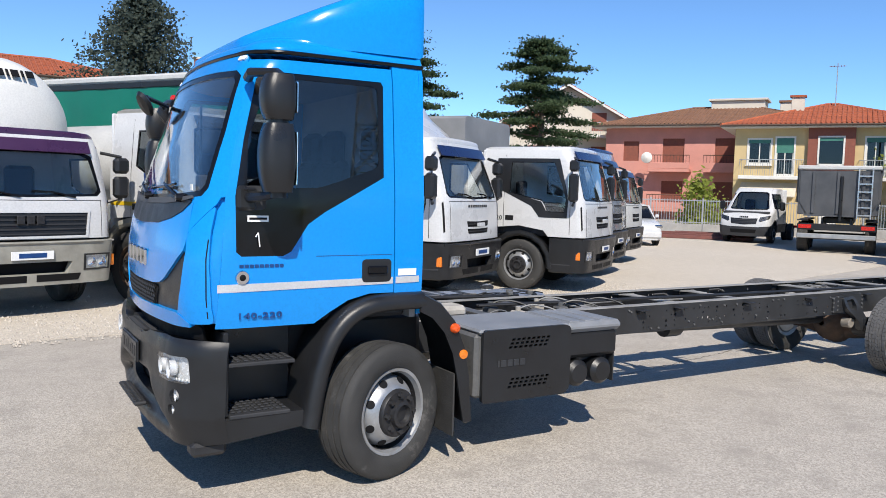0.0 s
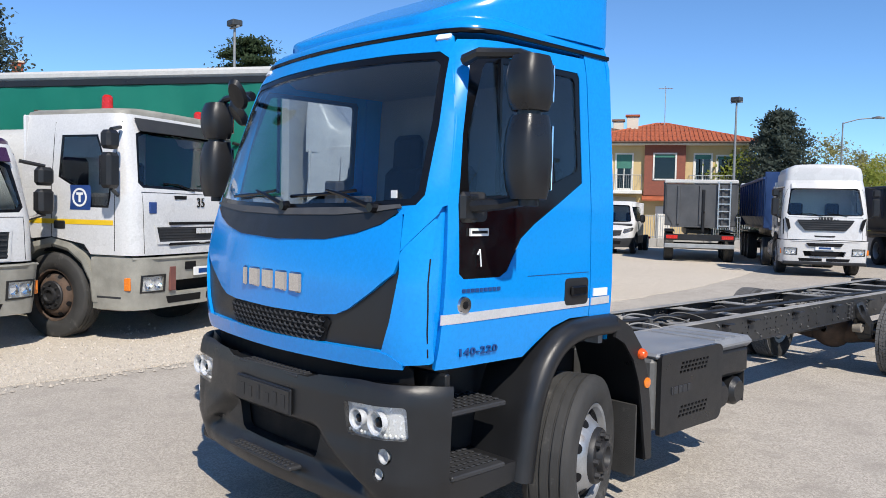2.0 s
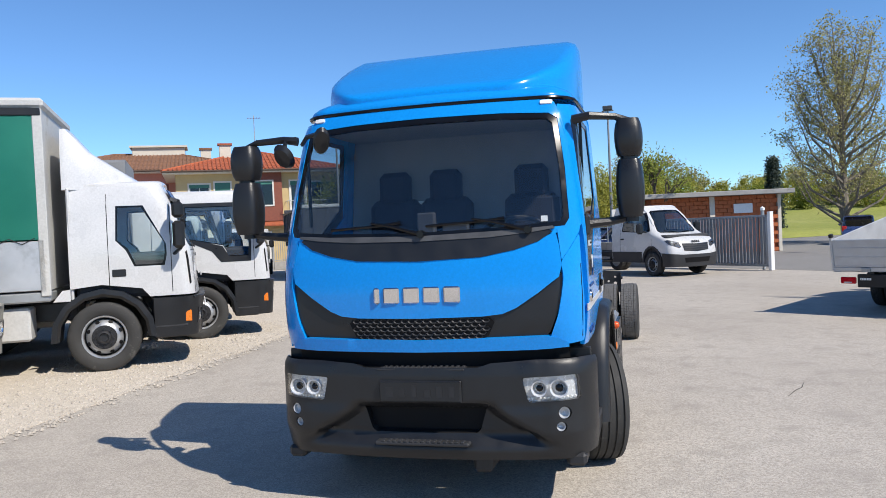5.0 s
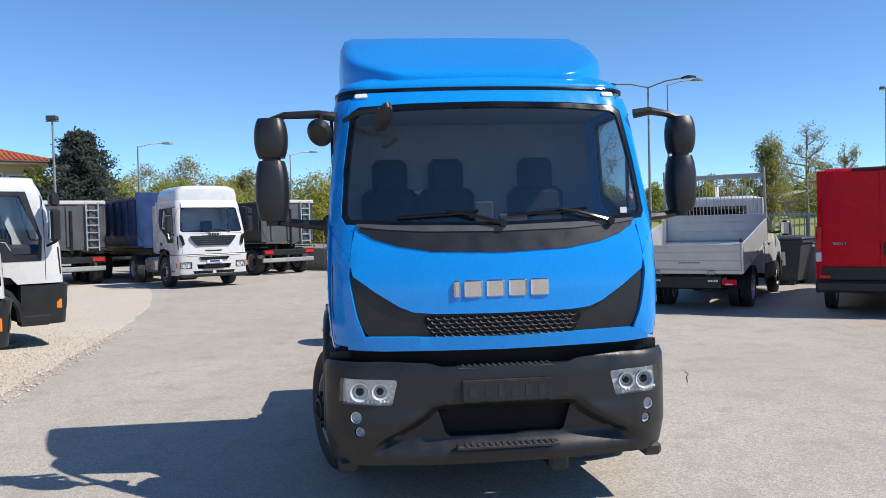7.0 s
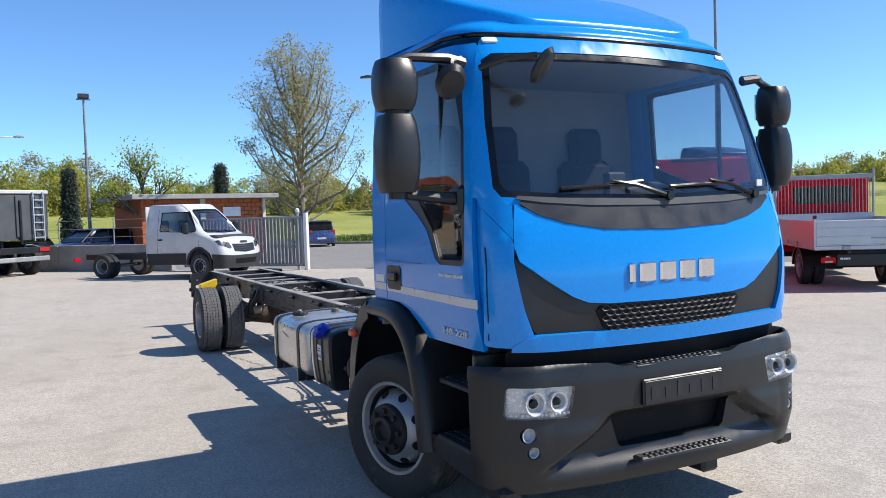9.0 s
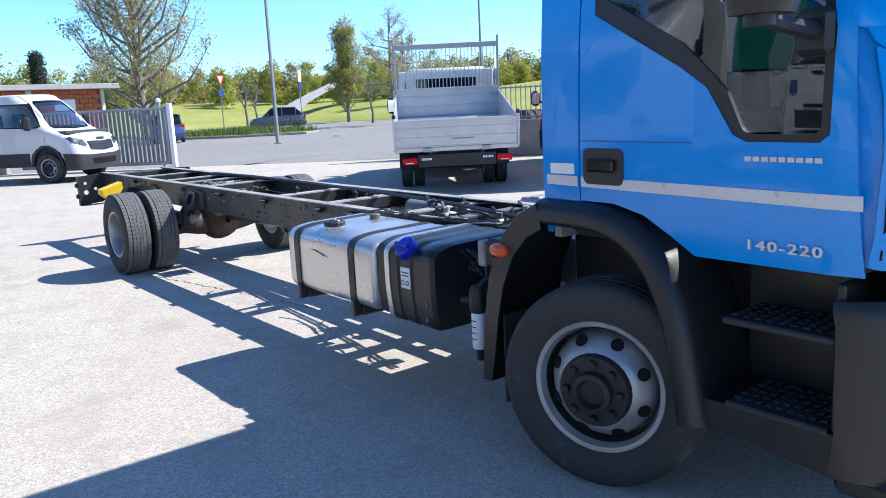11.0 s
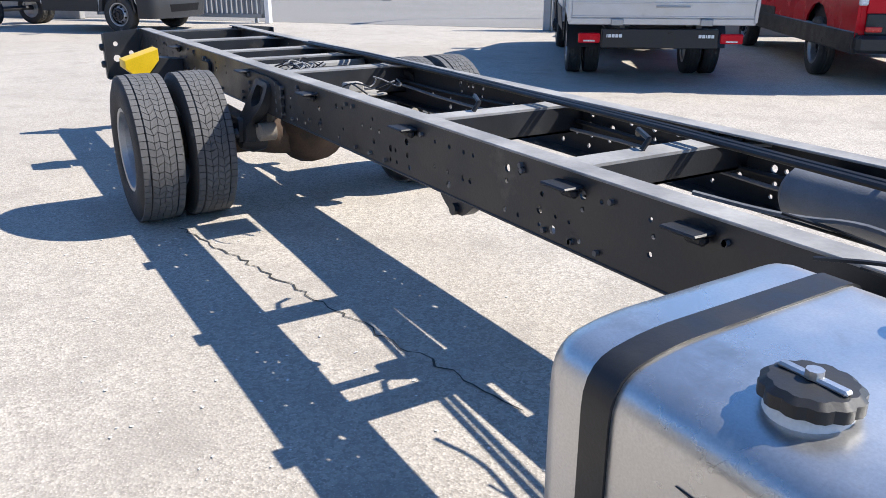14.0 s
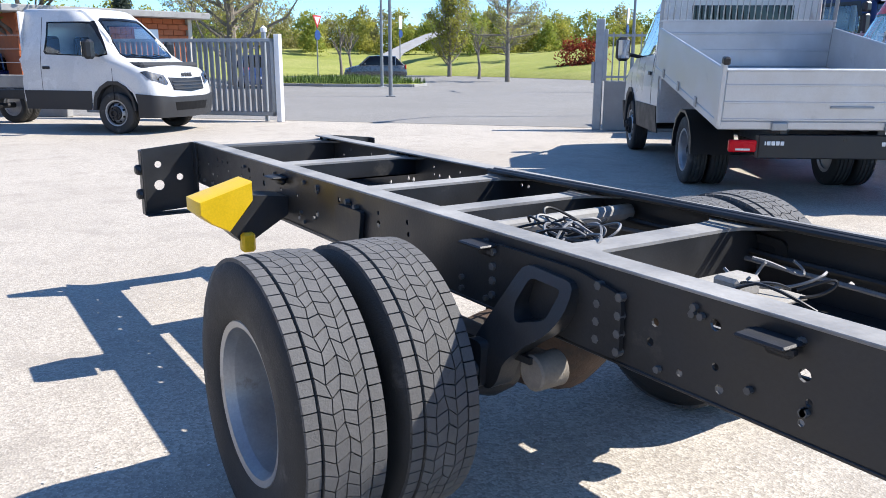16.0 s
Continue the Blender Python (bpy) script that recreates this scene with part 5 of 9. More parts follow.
    me.lathe([(-0.26, 0.03), (-0.22, 0.1), (-0.12, 0.2), (0, 0.235), (0.12, 0.2), (0.17, 0.0)], (6.21, 0, 0.44), "x", 20)
    part("rear_axle", me, RUST, t, "rusty rear axle with round differential")
    for s in (1, -1):
        me = Mesh()
        for k in range(4):
            h = 0.66 - 0.12 * k
            me.loft([[(6.21 + h * q, s * 0.42, z), (6.21 + h * q, s * 0.50, z), (6.21 + h * q, s * 0.50, z - 0.018), (6.21 + h * q, s * 0.42, z - 0.018)] for q, z in ((-0.75, 0.575 - 0.024 * k), (-0.5, 0.565 - 0.024 * k), (0, 0.56 - 0.024 * k), (0.5, 0.565 - 0.024 * k), (1, 0.585 - 0.024 * k))])
        part("leaf_spring", me, FRAME, t)
        me = Mesh()
        me.prism(soften([(5.46, 0.80), (5.62, 0.83), (5.97, 0.83), (5.97, 0.66), (5.62, 0.64), (5.46, 0.64)], 0.03), "y", s * 0.43, s * 0.442)
        cast = soften([(5.60, 0.80), (5.80, 0.81), (5.86, 0.70), (5.935, 0.56), (5.91, 0.46), (5.85, 0.445), (5.81, 0.48), (5.785, 0.55), (5.72, 0.61), (5.65, 0.66), (5.61, 0.72)], 0.035)
        void = soften([(5.64, 0.775), (5.765, 0.78), (5.80, 0.70), (5.78, 0.655), (5.67, 0.69)], 0.02)
        me.sheet([cast, void], lambda u, v, o, s=s: (u, s * (0.535 - 0.075 * max(0, (v - 0.55) / 0.25) + o), v), 0.06, 0.05)
        me.prism(soften([(5.855, 0.585), (5.925, 0.585), (5.93, 0.455), (5.86, 0.45)], 0.02), "y", s * 0.525, s * 0.555)
        me.lathe([(s * 0.555, 0.0), (s * 0.555, 0.028), (s * 0.572, 0.026), (s * 0.59, 0.014), (s * 0.59, 0.0)], (5.89, 0, 0.50), "y", 12)
        part("spring_hanger", me, FRAME, t)
        me = Mesh().lathe([(s * 0.40, 0.0), (s * 0.40, 0.05), (s * 0.485, 0.05), (s * 0.49, 0.044), (s * 0.49, 0.0)], (5.72, 0, 0.53), "y", 20)
        part("spring_bush", me, BUSH, t, "pale worn spring bush")
        me = Mesh().prism(soften([(6.76, 0.79), (6.98, 0.79), (6.98, 0.70), (6.90, 0.60), (6.87, 0.52), (6.82, 0.53), (6.79, 0.64)], 0.02), "y", s * 0.43, s * 0.448)
        me.tube([(6.86, s * 0.4, 0.56), (6.86, s * 0.54, 0.56)], 0.045, 10)
        part("spring_shackle", me, FRAME, t)
        me = Mesh().tube([(5.95, s * 0.33, 0.72), (6.12, s * 0.33, 0.42)], [0.05, 0.045], 10)
        part("damper", me, FRAME, t)
        me = Mesh().lathe([(s * 0.38, 0.0), (s * 0.38, 0.085), (s * 0.45, 0.095), (s * 0.52, 0.07), (s * 0.54, 0.0)], (5.98, 0, 0.46), "y", 14)
        part("brake_chamber", me, HUB, t)
    me = Mesh()
    me.box(7.0, 8.0, -0.34, 0.34, 0.56, 0.60, 0.02)
    part("under_plate", me, FRAME, t)
    # -- yellow wheel wedge and its holder
    me = Mesh()
    me.loft([[(x, 0.715 + (y - 0.715) * k, 0.72 + (z - 0.72) * k) for y, z in ((0.60, 0.825), (0.835, 0.755), (0.835, 0.70), (0.785, 0.655), (0.71, 0.615), (0.60, 0.745))] for x, k in ((7.46, 0.95), (7.475, 1.0), (7.645, 1.0), (7.66, 0.95))])
    me.box(7.47, 7.52, 0.595, 0.655, 0.515, 0.60, 0.01)
    part("wheel_chock", me, YELLOW, t, "bright yellow plastic wheel chock")
    me = Mesh().prism([(0.43, 0.74), (0.60, 0.76), (0.60, 0.72), (0.70, 0.61), (0.64, 0.55), (0.60, 0.56), (0.43, 0.66)], "x", 7.50, 7.66)
    part("chock_holder", me, FRAME, t)
    # -- fuel tank with straps
    me = Mesh()
    prof = soften([(0.50, 0.46), (1.10, 0.46), (1.10, 0.83), (0.98, 0.858), (0.50, 0.866)], 0.07, 5)
    rings = []
    for x, k in ((1.50, 0.93), (1.515, 0.975), (1.545, 1.0), (2.42, 1.0), (2.45, 0.975), (2.465, 0.93)):
        rings.append([(x, 0.80 + (y - 0.80) * k, 0.67 + (z - 0.67) * k) for y, z in prof])
    me.loft(rings)
    tank = part("fuel_tank", me, ALU, t, "brushed aluminium fuel tank", sharp=50)
    for x in (1.70, 2.33):
        me = Mesh()
        out = [(0.80 + (y - 0.80) * 1.018, 0.67 + (z - 0.67) * 1.022) for y, z in prof]
        inn = [(0.80 + (y - 0.80) * 0.99, 0.67 + (z - 0.67) * 0.99) for y, z in prof]
        me.loft([[(x - 0.03, y, z) for y, z in inn], [(x - 0.03, y, z) for y, z in out], [(x + 0.03, y, z) for y, z in out], [(x + 0.03, y, z) for y, z in inn]], caps=False)
        part("tank_strap", me, CABLE, tank)
        me = Mesh().box(x - 0.035, x + 0.035, 0.45, 1.06, 0.40, 0.455, 0.008)
        me.box(x - 0.02, x + 0.02, 1.05, 1.115, 0.40, 0.50, 0.008)
        part("tank_bracket", me, FRAME, tank)
    me = Mesh().lathe([(0.832, 0.058), (0.856, 0.057), (0.868, 0.052), (0.873, 0.045)], (2.09, 0.96, 0.0), "z", 24)
    part("filler_neck", me, PAPER, tank, "white filler neck")
    lobes = [[(2.09 + r * math.cos(a) * (1.0 if q % 3 else 0.93), 0.96 + r * math.sin(a) * (1.0 if q % 3 else 0.93), z) for q, a in enumerate([math.pi * k / 18 for k in range(36)])] for z, r in ((0.866, 0.058), (0.87, 0.066), (0.888, 0.066), (0.896, 0.056), (0.898, 0.02))]
    me = Mesh().loft(lobes)
    part("tank_cap", me, CABLE, tank, "black serrated filler cap")
    me = Mesh().box(2.04, 2.14, 0.952, 0.968, 0.896, 0.904, 0.003).tube([(2.09, 0.96, 0.90), (2.09, 0.96, 0.912)], 0.012, 8)
    part("cap_lock", me, ALU, tank)
    me = Mesh().prism([(2.17, 0.738), (2.10, 0.730), (2.02, 0.713), (1.96, 0.708), (2.02, 0.724), (2.10, 0.738)], "y", 1.099, 1.1025)
    part("scuff", me, FRAME, tank, "dark scuff on the tank")
    me = Mesh().lathe([(0.85, 0.034), (0.89, 0.034), (0.895, 0.03), (0.895, 0)], (2.13, 0.64, 0.0), "z", 14)
    part("sender_cap", me, CROSS, tank)
    # -- second, black plastic tank with blue cap
    me = Mesh()
    prof = soften([(0.48, 0.44), (1.07, 0.44), (1.09, 0.62), (1.09, 0.84), (0.98, 0.875), (0.48, 0.885)], 0.05, 4)
    rings = []
    for x, k in ((0.97, 0.94), (0.99, 1.0), (1.10, 1.0), (1.11, 0.97), (1.14, 0.97), (1.15, 1.0), (1.22, 1.0), (1.23, 0.97), (1.26, 0.97), (1.27, 1.0), (1.34, 1.0), (1.36, 0.93), (1.48, 0.93)):
        rings.append([(x, 0.80 + (y - 0.80) * k, 0.66 + (z - 0.66) * (0.5 + k / 2)) for y, z in prof])
    me.loft(rings)
    ad = part("plastic_tank", me, BLACK, t, "ribbed black plastic tank with blue cap", sharp=40)
    me = Mesh()
    out = [(0.80 + (y - 0.80) * 1.02, 0.66 + (z - 0.66) * 1.02) for y, z in prof]
    inn = [(0.80 + (y - 0.80) * 0.98, 0.66 + (z - 0.66) * 0.98) for y, z in prof]
    me.loft([[(1.335, y, z) for y, z in inn], [(1.335, y, z) for y, z in out], [(1.375, y, z) for y, z in out], [(1.375, y, z) for y, z in inn]], caps=False)
    part("tank_strap", me, ALU, ad)
    tilt = Matrix.Translation((1.20, 1.05, 0.83)) @ Euler((radians(-50), 0, 0)).to_matrix().to_4x4()
    me = Mesh().lathe([(0, 0.06), (0.02, 0.062), (0.05, 0.058), (0.06, 0.045), (0.06, 0)], (0, 0, 0), "z", 18, tilt)
    me.box(-0.055, 0.055, -0.012, 0.012, 0.055, 0.075, 0.004, tilt)
    part("tank_cap", me, CAPBLUE, ad, "blue screw cap")
    me = Mesh().box(1.155, 1.235, 1.086, 1.094, 0.64, 0.75, 0.002)
    part("sticker", me, PAPER, ad)
    me = Mesh()
    for k in range(2):
        me.lathe([(1.0955, 0.009), (1.0955, 0.014), (1.0965, 0.0115)], (1.175 + 0.04 * k, 0, 0.67), "y", 12)
    me.box(1.165, 1.225, 1.094, 1.0955, 0.705, 0.71)
    me.box(1.165, 1.225, 1.094, 1.0955, 0.722, 0.727)
    part("sticker_mark", me, INK, ad)
    for z in (0.50, 0.58):
        me = Mesh().tube([(1.03, 1.06, z), (1.03, 1.09, z)], 0.012, 8)
        part("tank_bolt", me, CROSS, ad)
    # -- filter, small valve block
    me = Mesh().tube([(0.735, 1.0, 0.40), (0.735, 1.0, 0.405), (0.735, 1.0, 0.572), (0.735, 1.0, 0.58)], [0.032, 0.036, 0.036, 0.032], 20)
    part("oil_filter", me, PAPER, t, "white cartridge filter")
    me = Mesh().tube([(0.735, 1.0, 0.58), (0.735, 1.0, 0.60), (0.735, 1.0, 0.68), (0.735, 1.0, 0.71)], [0.036, 0.045, 0.045, 0.03], 16)
    part("drain_valve", Mesh().tube([(0.735, 1.0, 0.34), (0.735, 1.0, 0.40)], [0.016, 0.022], 10), CABLE, t)
    me.tube([(0.76, 1.0, 0.63), (0.80, 1.02, 0.63), (0.825, 1.03, 0.63)], [0.014, 0.02, 0.016], 10)
    me.tube([(0.735, 1.0, 0.70), (0.71, 0.96, 0.74), (0.66, 0.90, 0.75)], 0.014, 8)
    part("filter_head", me, CABLE, t)
    me = Mesh()
    for k in range(4):
        me.box(0.718, 0.752, 1.034, 1.0375, 0.45 + k * 0.03, 0.4535 + k * 0.03)
    part("filter_mark", me, INK, t)
    me = Mesh().box(0.735, 0.785, 0.83, 0.95, 0.79, 0.915, 0.006)
    vb = part("valve_block", me, DUSTY, t)
    me = Mesh().box(0.63, 0.733, 0.82, 0.94, 0.79, 0.93, 0.012).box(0.60, 0.64, 0.85, 0.92, 0.83, 0.90, 0.008)
    me.tube([(0.66, 0.94, 0.87), (0.66, 0.975, 0.87)], 0.022, 12).tube([(0.74, 0.93, 0.79), (0.74, 0.93, 0.72)], 0.012, 8)
    part("valve_body", me, HUB, vb)
    me = Mesh().box(0.58, 0.68, 0.60, 0.66, 0.86, 0.99, 0.006)
    part("mount_plate", me, FRAME, t)
    for k in range(7):
        rr = random.Random(140 + k)
        pts = [(0.62 + 0.05 * i + rr.uniform(0, 0.1), 0.5 + 0.08 * i + rr.uniform(-0.05, 0.05), 0.80 + rr.uniform(-0.12, 0.06)) for i in range(6)]
        part("loose_cable", Mesh().cable(pts, 0.007, 5), CABLE, t)
    # -- left: battery box with cover, tool box, air tanks
    me = Mesh()
    poly = [(0.70, 0.40), (1.40, 0.40), (1.44, 0.44), (1.44, 0.865), (1.40, 0.89), (0.70, 0.89)]
    holes = []
    for zc in (0.79, 0.52):
        for j in range(3):
            for k in range(8):
                cx, cz = 0.92 + k * 0.042 + j * 0.012, zc - 0.026 + j * 0.026
                holes.append([(cx - 0.016, cz - 0.008), (cx + 0.012, cz - 0.008), (cx + 0.016, cz + 0.008), (cx - 0.012, cz + 0.008)])
    me.sheet([soften(poly, 0.03)] + holes, lambda u, v, o: (u, -1.085 - o, v), 0.03, 0.2)
    bb = part("battery_cover", me, BLACK, t, "black plastic battery cover with slotted vents", smooth=False)
    marks("i####", 0.07, Matrix.Translation((0.93, -1.087, 0.66)) @ Euler((radians(90), 0, 0)).to_matrix().to_4x4(), GREYPL, bb, "moulded_emblem", 0.004)
    me = Mesh().box(0.66, 1.42, -1.05, -0.46, 0.43, 0.86, 0.02)
    part("battery_box", me, CROSS, t)
    # lid coloured pale for sun glare on its black plastic
    me = Mesh().box(0.68, 1.44, -1.07, -0.46, 0.86, 0.893, 0.015)
    part("battery_lid", me, LIDGREY, t)
    me = Mesh().box(1.46, 1.95, -1.02, -0.46, 0.62, 0.82, 0.03)
    tb = part("tool_box", me, BLACK, t, "black plastic tool box")
    me = Mesh().box(1.45, 1.97, -1.04, -0.45, 0.81, 0.885, 0.03)
    for k in range(3):
        me.box(1.5 + 0.14 * k, 1.59 + 0.14 * k, -1.0, -0.48, 0.88, 0.892, 0.006)
    part("tool_box_lid", me, LIDGREY, tb)
    for x in (1.58, 1.80):
        me = Mesh().lathe([(-1.03, 0.0), (-1.03, 0.07), (-1.0, 0.098), (-0.5, 0.098), (-0.47, 0.07), (-0.47, 0.0)], (x, 0, 0.51), "y", 20)
        part("air_tank", me, BLACK, t)
    me = Mesh().box(1.92, 1.93, -1.0, -0.9, 0.42, 0.64).box(1.45, 1.95, -0.92, -0.90, 0.58, 0.62)
    part("tank_hanger", me, FRAME, t)
    return t


chassis_cab()

# ---- other vehicles ----
def placed(x, y, az):
    """A vehicle's pose: its nose points to the azimuth az; local x runs to its tail, y to its right."""
    return pose(x, y, 0, 0, 0, az + 180)


def nose(t, xs, ws, ry, rx, bow, z0, z1, xr, paint, screen, side, glassm, sealm, door_x=None, crown=0.09, roofmat=None, arch=None):
    """Cab shell: one skin round front and flanks with window openings, seals, panes, a crowned roof and a back wall."""
    where, fy, fx = wrap(xs, ws, ry, rx, bow)
    zs = [z0 + (z1 - z0) * k / 8 for k in range(9)]
    right = [(fx(xr, z, 1), z) for z in zs]
    bottom = [(fx(x, z, 1), z) for x, z in (arch or [])]
    ring = [(-s, z) for s, z in reversed(right)] + [(-s, z) for s, z in bottom][::-1] + [(k * 0.25, z0) for k in range(-4, 5)] + bottom + right
    scr = mirrored(screen)
    holes = [[(fy(y, z), z) for y, z in scr]] + [[(fx(x, z, s), z) for x, z in side] for s in (1, -1)]
    body = part("body", Mesh().sheet([ring] + holes, where, 0.03, 0.12), paint, t)

    def shrink(poly, d):
        cx, cz = sum(p[0] for p in poly) / len(poly), sum(p[1] for p in poly) / len(poly)
        return [(x + math.copysign(min(d, abs(x - cx)), cx - x), z + math.copysign(min(d, abs(z - cz)), cz - z)) for x, z in poly]

    si = shrink(scr, 0.035)
    part("screen_seal", Mesh().sheet([holes[0], [(fy(y, z), z) for y, z in si]], on(where, -0.004), 0.02, 0.12), sealm, t)
    pane = part("windscreen", Mesh().sheet([[(fy(y, z), z) for y, z in si]], on(where, -0.008), 0.006, 0.15), glassm, t)
    pane.visible_shadow = False
    for s in (1, -1):
        i = shrink(side, 0.025)
        part("window_seal", Mesh().sheet([[(fx(x, z, s), z) for x, z in side], [(fx(x, z, s), z) for x, z in i]], on(where, -0.004), 0.02, 0.12), sealm, t)
        pane = part("door_window", Mesh().sheet([[(fx(x, z, s), z) for x, z in i]], on(where, -0.008), 0.006, 0.15), glassm, t)
        pane.visible_shadow = False
        if door_x:
            for xx in door_x:
                part("door_gap", Mesh().tube([where(fx(xx, z0 + 0.05 + (z1 - z0 - 0.15) * k / 8, s), z0 + 0.05 + (z1 - z0 - 0.15) * k / 8, -0.003) for k in range(9)], 0.007, 5), INK, t)
    plan = [where(s, z1, 0) for s, _ in [(-fx(xr, z1, 1), 0)]] + [where(k * 0.1, z1, 0) for k in range(-14, 15)] + [where(fx(xr, z1, 1), z1, 0)]
    cx = sum(p[0] for p in plan) / len(plan)
    rings = [[(cx + (x - cx) * k, y * k, z1 + h) for x, y, _ in plan] for k, h in ((1.0, -0.02), (0.985, crown * 0.4), (0.93, crown * 0.75), (0.75, crown * 0.95), (0.3, crown))]
    part("roof", Mesh().loft(rings), roofmat or paint, t, sharp=60)
    w = curve_at(ws, z0 + 0.3)
    part("back_wall", Mesh().box(xr - 0.04, xr, -w + 0.02, w - 0.02, z0, z1, 0.02), paint, t)
    part("interior", Mesh().box(curve_at(xs, z0 + 0.3) + 0.35, xr - 0.06, -w + 0.1, w - 0.1, z0, screen[-1][1] - 0.05, 0.05), CABIN, t)
    for y in (-0.45 * w, 0.45 * w):
        part("seat", Mesh().box(xr - 0.30, xr - 0.14, y - 0.2, y + 0.2, z0 + 0.2, screen[-1][1] + 0.42, 0.05), SEAT, t)
    return where, fy, fx


def frame_and_wheels(t, x0, x1, axles, z=0.95, r=0.5, w=0.3, trailer=False, rimmat=None, half=1.0, rail=0.4, n=28, dual=True):
    """Plain ladder frame with wheels at the axles: (x, steered)."""
    for s in (1, -1):
        part("frame_rail", Mesh().box(x0, x1, s * rail, s * (rail + 0.07), z - 0.26, z, 0.01), FRAME, t)
    for x in np.arange(x0 + 0.3, x1, 1.1):
        part("crossmember", Mesh().box(x, x + 0.08, -rail, rail, z - 0.2, z - 0.04), FRAME, t)
    for x, steer in axles:
        part("axle", Mesh().tube([(x, -half + 0.1, r), (x, half - 0.1, r)], 0.08, 8), HUB, t)
        for s in (1, -1):
            if steer:
                wheel(t, x, s * (half - w / 2), r, s, r, w, r * 0.57, 0.005, rimmat=rimmat, n=n)
            else:
                wheel(t, x, s * (half - w / 2), r, s, r, w, r * 0.57, -0.17, hub=True, rimmat=rimmat, n=n)
                if dual:
                    wheel(t, x, s * (half - w * 1.5 - 0.03), r, s, r, w, r * 0.57, -0.17, hub=False, rimmat=rimmat, n=n)


def lorry(name, label, m, paint, W=1.15, top=2.75, floor=1.05, xr=0.7, lip=-1.38, bumpmat=None, roofmat=None, number="", maker="", fairing=None, visor=None, stripe=None, wings=None, axle_r=0.5, lightbox=None, grillmat=None, doorpanel=True, beacon=False, grillz=(1.0, 1.35), screenz=(1.72, 2.55), lean=0.25, category="truck", slots=(), crown=0.09):
    """A forward-control lorry's cab: skin, grille, bumper, lamps, mirrors, steps and writing."""
    t = thing(name, label, category, m)
    sb, stp = screenz
    xs = [(0.3, lip + 0.04), (floor, lip), (sb - 0.1, lip + 0.03), (sb, lip + 0.06), (stp, lip + 0.06 + lean), (top, lip + 0.14 + lean)]
    ws = [(0.3, W - 0.02), (floor, W), (sb, W), (stp, W - 0.06), (top, W - 0.10)]
    screen = [(0, stp), (W - 0.36, stp - 0.01), (W - 0.24, stp - 0.06), (W - 0.14, sb + 0.06), (W - 0.20, sb), (0, sb - 0.02)]
    side = [(lip + 0.58 + lean * 0.5, stp - 0.08), (xr - 0.62, stp - 0.08), (xr - 0.60, sb + 0.12), (lip + 0.95, sb - 0.02), (lip + 0.85, sb - 0.25), (lip + 0.45, sb - 0.25), (lip + 0.42, sb + 0.05)]
    arch = [(-0.62, floor), (-0.52, floor + 0.12), (0.0, floor + 0.2), (0.5, floor + 0.15), (0.62, floor)]
    where, fy, fx = nose(t, xs, ws, 0.18, 0.2, 0.05, floor, top, xr, paint, screen, side, SCREEN, TRIM, (lip + 0.36, xr - 0.5), crown=crown, roofmat=roofmat, arch=arch)
    # grille: either one slatted panel or separate dark slots in the painted nose
    g0, g1 = grillz
    if slots:
        for z0_, z1_, hw in slots:
            loop = soften(mirrored([(0, z1_), (hw, z1_ + 0.01), (hw - 0.03, z0_), (0, z0_ - 0.005)]), 0.02)
            gr = part("grille_slot", Mesh().sheet([[(fy(y, z), z) for y, z in loop]], on(where, 0.004), 0.01, 0.1), INK, t)
            zm = (z0_ + z1_) / 2
            part("slat", Mesh().sheet([[(fy(y, zz), zz) for y, zz in mirrored([(0, zm + 0.008), (hw - 0.04, zm + 0.010), (hw - 0.04, zm - 0.006), (0, zm - 0.008)])]], on(where, 0.014), 0.01, 0.2), GREYPL, gr)
        for sd in (1, -1):
            part("corner_slot", Mesh().sheet([[(sd * fy(y, z), z) for y, z in ((W - 0.055, floor + 0.62), (W - 0.035, floor + 0.60), (W - 0.045, floor + 0.14), (W - 0.065, floor + 0.16))]], on(where, 0.004), 0.01, 0.1), INK, t)
        for k in range(9):
            yy = -0.34 + 0.085 * k
            part("nose_mark", Mesh().box(-0.004, 0.004, -0.024, 0.024, -0.02, 0.02, 0.0, Matrix.Translation(where(fy(yy, sb - 0.13), sb - 0.13, 0.004))), GREYPL, t)
    else:
        back = Mesh().sheet([[(fy(y, z), z) for y, z in mirrored([(0, g1), (W - 0.36, g1), (W - 0.40, g0), (0, g0)])]], on(where, 0.004), 0.01, 0.2)
        gr = part("grille", back, grillmat or BLACK, t)
        n = 5
        for k in range(n):
            z = g0 + (g1 - g0) * (k + 0.5) / n
            sl = Mesh().sheet([[(fy(y, zz), zz) for y, zz in mirrored([(0, z + 0.010), (W - 0.40, z + 0.010), (W - 0.40, z - 0.010), (0, z - 0.010)])]], on(where, 0.02), 0.014, 0.3)
            part("slat", sl, GREYPL, gr)
        part("grille_frame", Mesh().sheet([[(fy(y, z), z) for y, z in mirrored([(0, g1 + 0.03), (W - 0.33, g1 + 0.03), (W - 0.37, g0 - 0.03), (0, g0 - 0.03)])], [(fy(y, z), z) for y, z in mirrored([(0, g1), (W - 0.36, g1), (W - 0.40, g0), (0, g0)])]], on(where, 0.018), 0.02, 0.15), paint, t)
    # gap under the screen that marks off the front flap
    part("flap_gap", Mesh().sheet([[(fy(y, z), z) for y, z in mirrored([(0, sb - 0.055), (W - 0.16, sb - 0.05), (W - 0.16, sb - 0.058), (0, sb - 0.063)])]], on(where, 0.002), 0.006, 0.12), INK, t)
